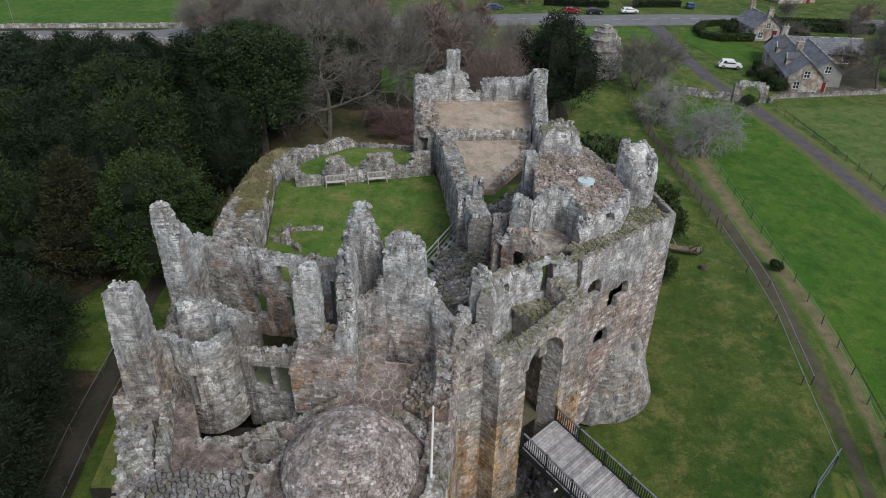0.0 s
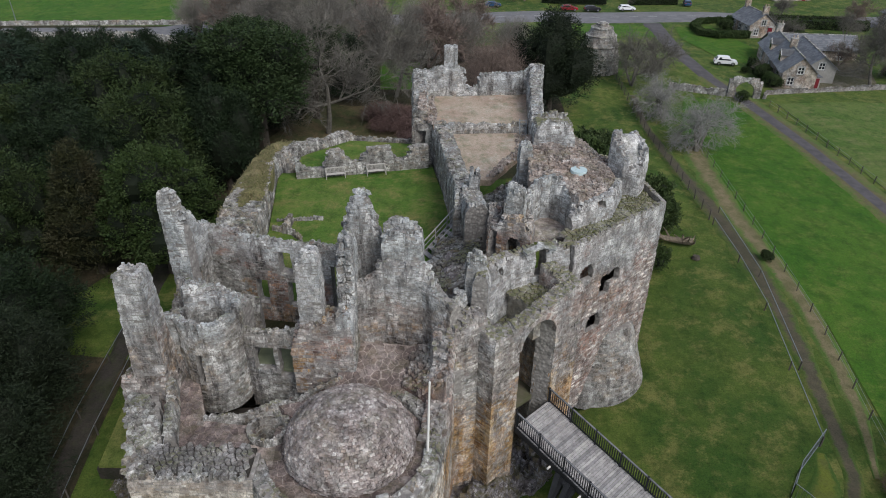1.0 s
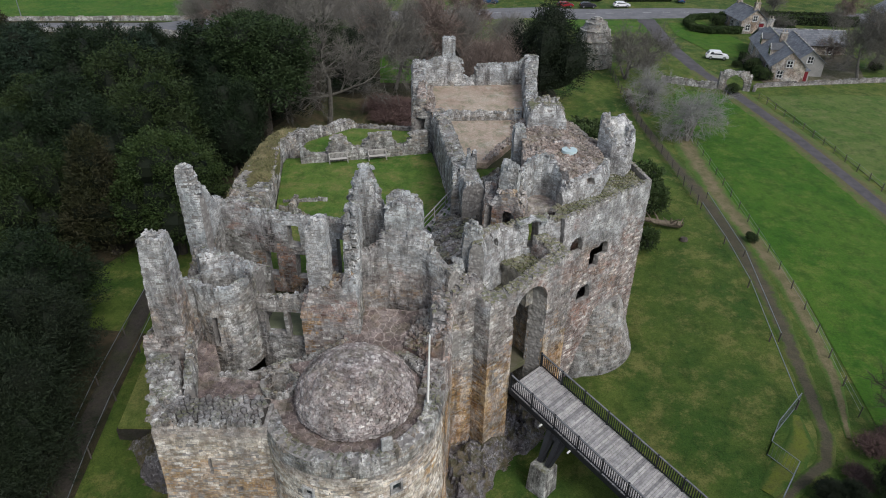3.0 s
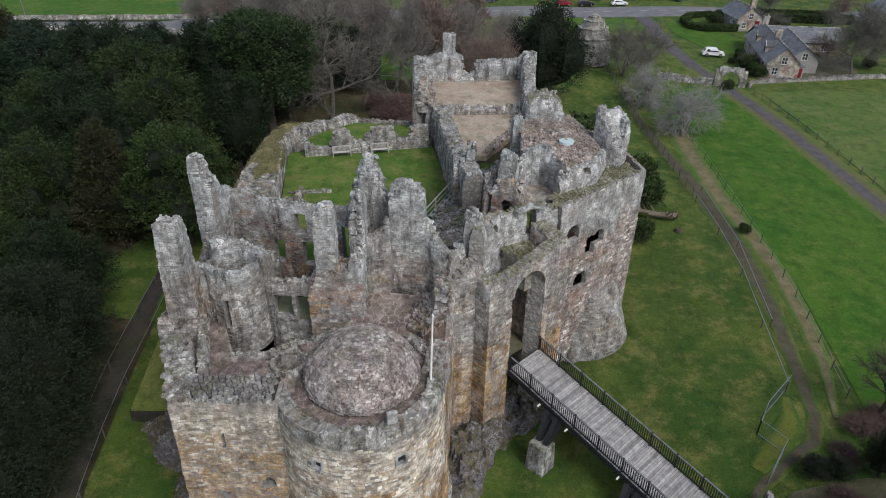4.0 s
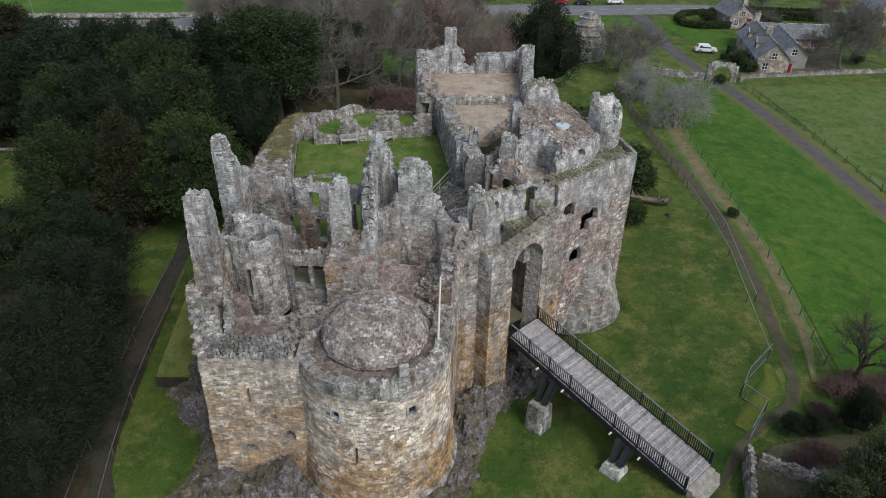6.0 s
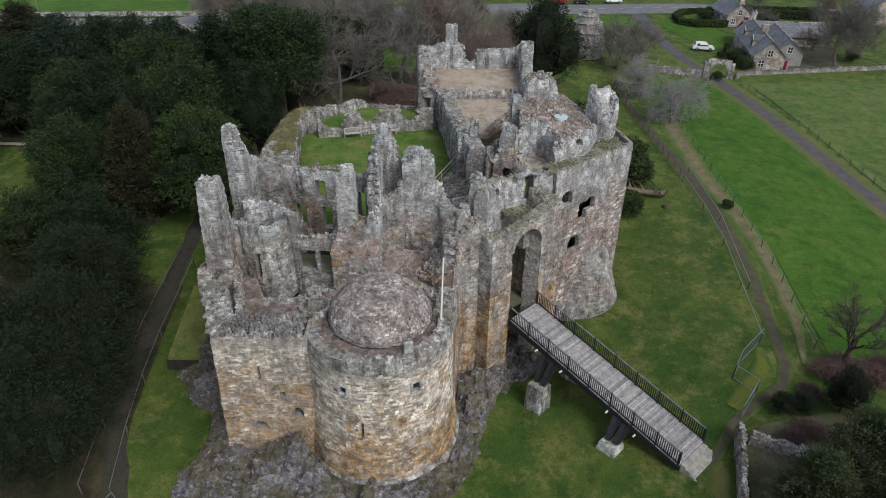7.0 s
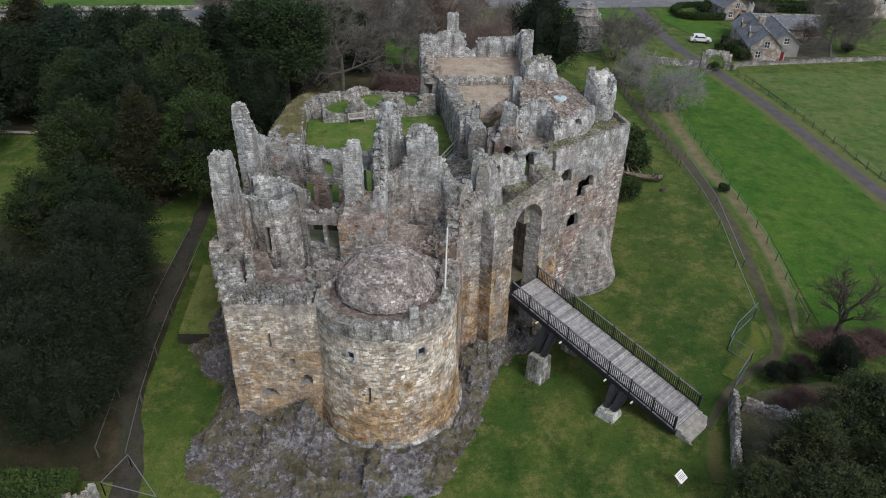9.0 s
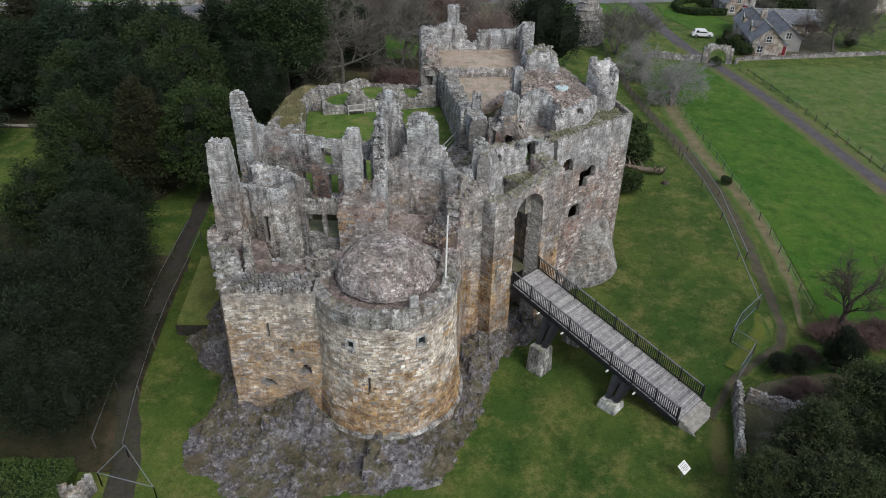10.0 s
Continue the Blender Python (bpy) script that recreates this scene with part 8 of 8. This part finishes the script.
def dovecot(x, y):
    """A beehive dovecot: tiers of stone that step in, with string courses and a small open crown."""
    ob = thing("dovecot", "grey beehive-shaped stone dovecot with string courses", "dovecot", (x, y, float(ground_height(x, y))))
    z, r = 0.0, 2.75
    tiers = [(2.5, 3.6, 3.4), (1.9, 3.35, 3.05), (1.6, 2.95, 2.5), (1.2, 2.4, 1.75), (0.6, 1.65, 0.9)]
    g = ob.location.z
    for k, (h, r0, r1) in enumerate(tiers):
        wall("tier", ob, circle(x, y, r1, 0, 360, 40), 0.4, g + z, g + z + h, STONE_FOOT, seed=90 + k, batter=(r0 - r1) / h, zref=g + z + h, cap=False, back=False, ragged=0.0, openings=[(5.5, 6.4, g - 1, g + 1.8, False)] if k == 0 else ())
        ring = Heap()
        q = np.linspace(0, math.tau, 41)
        for (ra, za), (rb, zb) in zip(((r1 - 0.2, h), (r1 + 0.14, h - 0.02), (r1 + 0.14, h + 0.12)), ((r1 + 0.14, h - 0.02), (r1 + 0.14, h + 0.12), (r1 - 0.3, h + 0.16))):
            f = lambda rad, zz: np.stack([rad * np.cos(q), rad * np.sin(q), np.full(41, z + zz)], -1)
            a, b = f(ra, za), f(rb, zb)
            ring.quads(np.stack([a[:-1], a[1:], b[1:], b[:-1]], 1))
        course = new("string_course", ring.mesh("string_course", STONE_GREY))
        course.parent = ob
        z += h
    part("crown", tube_bm((0, 0, z - 0.1), (0, 0, z + 0.35), 0.5, 0.55, 16), STONE_PALE, ob)
    return ob


dovecot(26.4, 112.0)

arch = thing("stone_gateway", "weathered stone gateway with a low arch over the drive", "gateway", (46.9, 99.0, 2))
wall("pier", arch, [(44.6, 99.6), (45.7, 99.4)], 0.9, 2.0, 5.6, STONE_GREY, seed=101)
wall("pier", arch, [(48.4, 98.9), (49.4, 98.6)], 0.9, 1.8, 5.5, STONE_GREY, seed=102)
wall("span", arch, [(45.1, 99.5), (48.9, 98.8)], 0.8, 4.2, 5.9, STONE_GREY, seed=103, openings=[(0.5, 3.35, 2.0, 5.25, True)])
lane = thing("lane_wall", "low stone garden wall along the pasture", "garden wall", (60, 101, 2))
wall("wall", lane, [(50.2, 98.4), (51.5, 100.6), (71.0, 104.0), (95.0, 108.0)], 0.5, 1.8, 3.5, COBBLE, seed=104, long=0.5)
lane2 = thing("lane_wall", "low stone wall beside the gateway", "garden wall", (42, 99, 2))
wall("wall", lane2, [(36.5, 103.5), (44.4, 99.8)], 0.5, 1.8, 3.8, STONE_GREY, seed=105, long=0.5)
road_wall = thing("roadside_wall", "long low stone wall beside the road", "stone wall", (-72, 131, 2))
wall("wall", road_wall, [(-130, 127), (-92, 126), (-60, 128.5), (-48, 124)], 0.6, 2.6, 4.9, STONE_GREY, seed=106, long=0.7, course=0.35)
road_wall2 = thing("roadside_wall", "low stone wall edging the playing field", "stone wall", (-72, 141, 2))
wall("wall", road_wall2, [(-130, 138.6), (-92, 136.6), (-56, 139.6), (-42, 150)], 0.5, 2.6, 4.7, STONE_GREY, seed=107, long=0.7, course=0.35)
wood_wall = thing("woodland_wall", "grey stone wall beyond the woodland lawn", "stone wall", (-8, 124, 2))
wall("wall", wood_wall, [(-14, 122), (2, 123)], 0.5, 2.0, 3.6, STONE_GREY, seed=108, long=0.6)
sheet("wood_lawn", [(-10.5, 104), (-5.5, 104), (-4.5, 121), (-12, 121)], FIELD, "bright green lawn glimpsed between the trees", "grass", 0.06)

ring = thing("clipped_hedge", "curved clipped hedge round the house garden", "hedge", (57, 143, float(ground_height(57, 143))))
path_h = [(63.0, 138.0), (56.0, 137.5), (53.4, 139.5), (53.6, 145.0), (56.5, 149.5), (62.0, 151.0)]
hl = Line(path_h)
hr = np.random.default_rng(31)
k = 3600
s, o, z = hr.uniform(0, hl.long, k), hr.uniform(-0.6, 0.6, k), hr.uniform(0.1, 1.15, k)
side = hr.integers(0, 3, k)
o, z = np.where(side == 0, 0.6, np.where(side == 1, -0.6, o)), np.where(side == 2, 1.15, z)
P = hl.at(s, o, z) - np.array((57, 143, 0))
ob = new("foliage", Heap().tris(sprays(P, np.tile((0, 0, 0.4), (k, 1)), hr, 0.26, 0.2, 5, 0.0)).mesh("foliage", LEAF_SHRUB))
ob.parent = ring
# boxes in dark yew green fill the hedge behind its leaves
heap = Heap().boxes(np.stack([hl.at(hl.s[:-1], -0.5, 0.0), hl.at(hl.s[1:], -0.5, 0.0), hl.at(hl.s[1:], 0.5, 0.0), hl.at(hl.s[:-1], 0.5, 0.0), hl.at(hl.s[:-1], -0.5, 1.05), hl.at(hl.s[1:], -0.5, 1.05), hl.at(hl.s[1:], 0.5, 1.05), hl.at(hl.s[:-1], 0.5, 1.05)], 1) - np.array((57, 143, 0)))
ob = new("brushwood", heap.mesh("stems", LEAF_YEW))
ob.parent = ring

lamp = thing("street_lamp", "grey street lamp beside the playing field", "street lamp", (-91, 141.5, float(ground_height(-91, 141.5))))
part("column", tube_bm((0, 0, 0), (0, 0, 6.0), 0.1, 0.06, 10), GALV, lamp)
part("arm", tube_bm((0, 0, 6.0), (0.9, 0, 6.2), 0.05, None, 8), GALV, lamp)
part("lantern", box_bm((0.5, 0.25, 0.16), (1.1, 0, 6.2), 0.04), plain_mat("lantern_glass", (0.8, 0.8, 0.75), 0.3, 0.05), lamp, "pale glass lantern")
LINE_PAINT = plain_mat("road_paint", (0.6, 0.6, 0.58), 0.8, 0.3, 2.0)
marks = thing("road_marking", "worn white dashed line on the road", "road marking", (0, 0, 0), kind="structure")
for k in range(26):
    x = -18 + 4.4 * k
    y = np.interp(x, [-22, 30, 80, 160], [155, 157, 156, 152])
    part("dash", box_bm((2.0, 0.14, 0.012), (x, y, float(ground_height(x, y)) + 0.16)), LINE_PAINT, marks)

# the timber stair and the ladder in the castle
stair = thing("timber_stair", "weathered timber stair with handrails up to the range", "stair", (1, 40.5, 9.7))
for k in range(8):
    f = k / 7
    rods("tread", [((-0.6 + 2.6 * f, 39.6 + 2.9 * f - 0.4, 9.9 + 1.7 * f), (-0.6 + 2.6 * f - 0.6, 39.6 + 2.9 * f + 0.5, 9.9 + 1.7 * f), 0.4, 0.05)], TIMBER, stair)
for off in ((0.0, -0.45), (-0.65, 0.5)):
    a, b = np.array((-0.6 + off[0], 39.6 + off[1], 9.8)), np.array((2.0 + off[0], 42.5 + off[1], 11.5))
    rods("stringer", [(a, b, 0.08, 0.25)], TIMBER, stair)
    rods("handrail", [(a + np.array((0, 0, 1.0)), b + np.array((0, 0, 1.0)), 0.07, 0.07)], TIMBER, stair)
    rods("mid_rail", [(a + np.array((0, 0, 0.55)), b + np.array((0, 0, 0.55)), 0.05, 0.05)], TIMBER, stair)
    for f in (0.0, 0.33, 0.66, 1.0):
        rods("post", [(a + (b - a) * f, a + (b - a) * f + np.array((0, 0, 1.02)), 0.08, 0.08)], TIMBER, stair)
ladder = thing("steel_ladder", "short steel ladder between the range floors", "ladder", (7.6, 57.4, 12.6))
for sx in (-0.3, 0.3):
    part("rail", tube_bm((sx, -0.5, 0.0), (sx, 0.5, 1.3), 0.04, None, 8), GALV, ladder)
for k in range(5):
    part("rung", tube_bm((-0.3, -0.4 + 0.2 * k, 0.13 + 0.26 * k), (0.3, -0.4 + 0.2 * k, 0.13 + 0.26 * k), 0.03, None, 6), GALV, ladder)
bank = thing("rubble_bank", "dark mossy bank of rubble inside the gate", "rubble", (0.5, 36, 9.5))
bank_z = lambda x, y: 11.6 - 0.12 * np.abs(np.asarray(y) - 36.5) + 0.25 * (np.asarray(x) - 0.5)
GATE_BANK = [(-0.9, 31.2), (2.6, 31.6), (2.8, 40.5), (-0.2, 39.6), (-1.0, 35)]
slab("mound", bank, GATE_BANK, lambda x, y: float(bank_z(x, y)), ROCK, 2.2, swell=0.35)
paving(bank, GATE_BANK, bank_z, stone_mat("dark_mossy_stone", [(0.09, 0.09, 0.085), (0.14, 0.135, 0.13)], moss=0.6, dark=0.6), 0.34, 111, 0.15, jitter=0.4)


def hedge_row(pts, wide, high, leaf, label, seed):
    """A clipped garden hedge along a line."""
    x0, y0 = pts[0]
    base = np.array((x0, y0, 0.0))
    ob = thing("hedge", label, "hedge", (x0, y0, float(ground_height(x0, y0))))
    line, r = Line(pts), np.random.default_rng(seed)
    k = int(line.long * 55)
    s, o, z = r.uniform(0, line.long, k), r.uniform(-wide / 2, wide / 2, k), r.uniform(0.1, high, k)
    side = r.integers(0, 3, k)
    o, z = np.where(side == 0, wide / 2, np.where(side == 1, -wide / 2, o)), np.where(side == 2, high, z)
    me = Heap().tris(sprays(line.at(s, o, z) - base, np.tile((0, 0, 0.4), (k, 1)), r, 0.3, 0.2, 4, 0.0)).mesh("foliage", leaf)
    new("foliage", me).parent = ob
    # dark box behind the leaves, coloured as the hedge's inner shade
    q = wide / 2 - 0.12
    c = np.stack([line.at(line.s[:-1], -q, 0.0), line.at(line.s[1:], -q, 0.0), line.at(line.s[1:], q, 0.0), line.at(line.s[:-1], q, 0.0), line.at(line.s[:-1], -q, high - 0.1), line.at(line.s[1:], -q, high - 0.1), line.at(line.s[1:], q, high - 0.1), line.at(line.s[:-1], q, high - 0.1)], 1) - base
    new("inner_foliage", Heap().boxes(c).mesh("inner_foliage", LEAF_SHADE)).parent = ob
    return ob


hedge_row([(72, 131), (74, 148), (92, 146)], 1.4, 1.8, LEAF_SHRUB, "dull green clipped hedge between the gardens", 51)
hedge_row([(66, 152), (88, 149.5)], 1.2, 1.6, LEAF_OLIVE, "dark garden hedge along the village road", 52)
hedge_row([(54.0, 107.5), (55.5, 118.0)], 1.0, 1.3, LEAF_OLIVE, "low garden hedge before the cottage", 53)
hedge_row([(24, 171.5), (40, 170.5)], 1.0, 1.2, LEAF_YEW, "dark front hedge beside the road", 54)
hedge_row([(46, 171), (58, 171.5)], 1.2, 1.5, LEAF_OLIVE, "dark front hedge beside the road", 55)
sheet("garden_ground", [(66.5, 128), (73, 129), (75, 148), (66, 150), (64.5, 146)], GARDEN, "bare brown winter garden beds", "garden", 0.05)
sheet("cottage_garden", [(53.5, 102.5), (72, 106), (78, 121), (56.5, 122), (54, 110)], GARDEN, "brown winter garden round the cottage", "garden", 0.05)
for k, (kind, x, y, s) in enumerate([(thin_bare, 71.0, 138.0, 0.5), (thin_bare, 69.0, 144.0, 0.45), (red_bare, 71.5, 118.0, 0.35), (big_bare, 71.0, 106.5, 0.62), (thin_bare, 55.0, 112.5, 0.3), (thin_bare, 84.0, 140.0, 0.6), (red_bare, 92.0, 152.0, 0.5), (thin_bare, 78.0, 158.0, 0.6), (thin_bare, 48.0, 172.0, 0.6), (red_bare, 20.0, 174.0, 0.6)]):
    tagged(first(kind, x, y, s, (k * 61) % 360), group="leafless garden trees")
for k, (x, y, s) in enumerate([(54.6, 104.8, 0.6), (46.2, 97.4, 0.6), (70.0, 134.0, 0.7), (60.0, 144.0, 0.8), (62.0, 146.5, 0.9), (68.2, 141.0, 0.8), (76.0, 110.5, 0.6), (52.6, 113.0, 0.4)]):
    tagged(first(shrub, x, y, s, k * 47), group="evergreen shrubs")
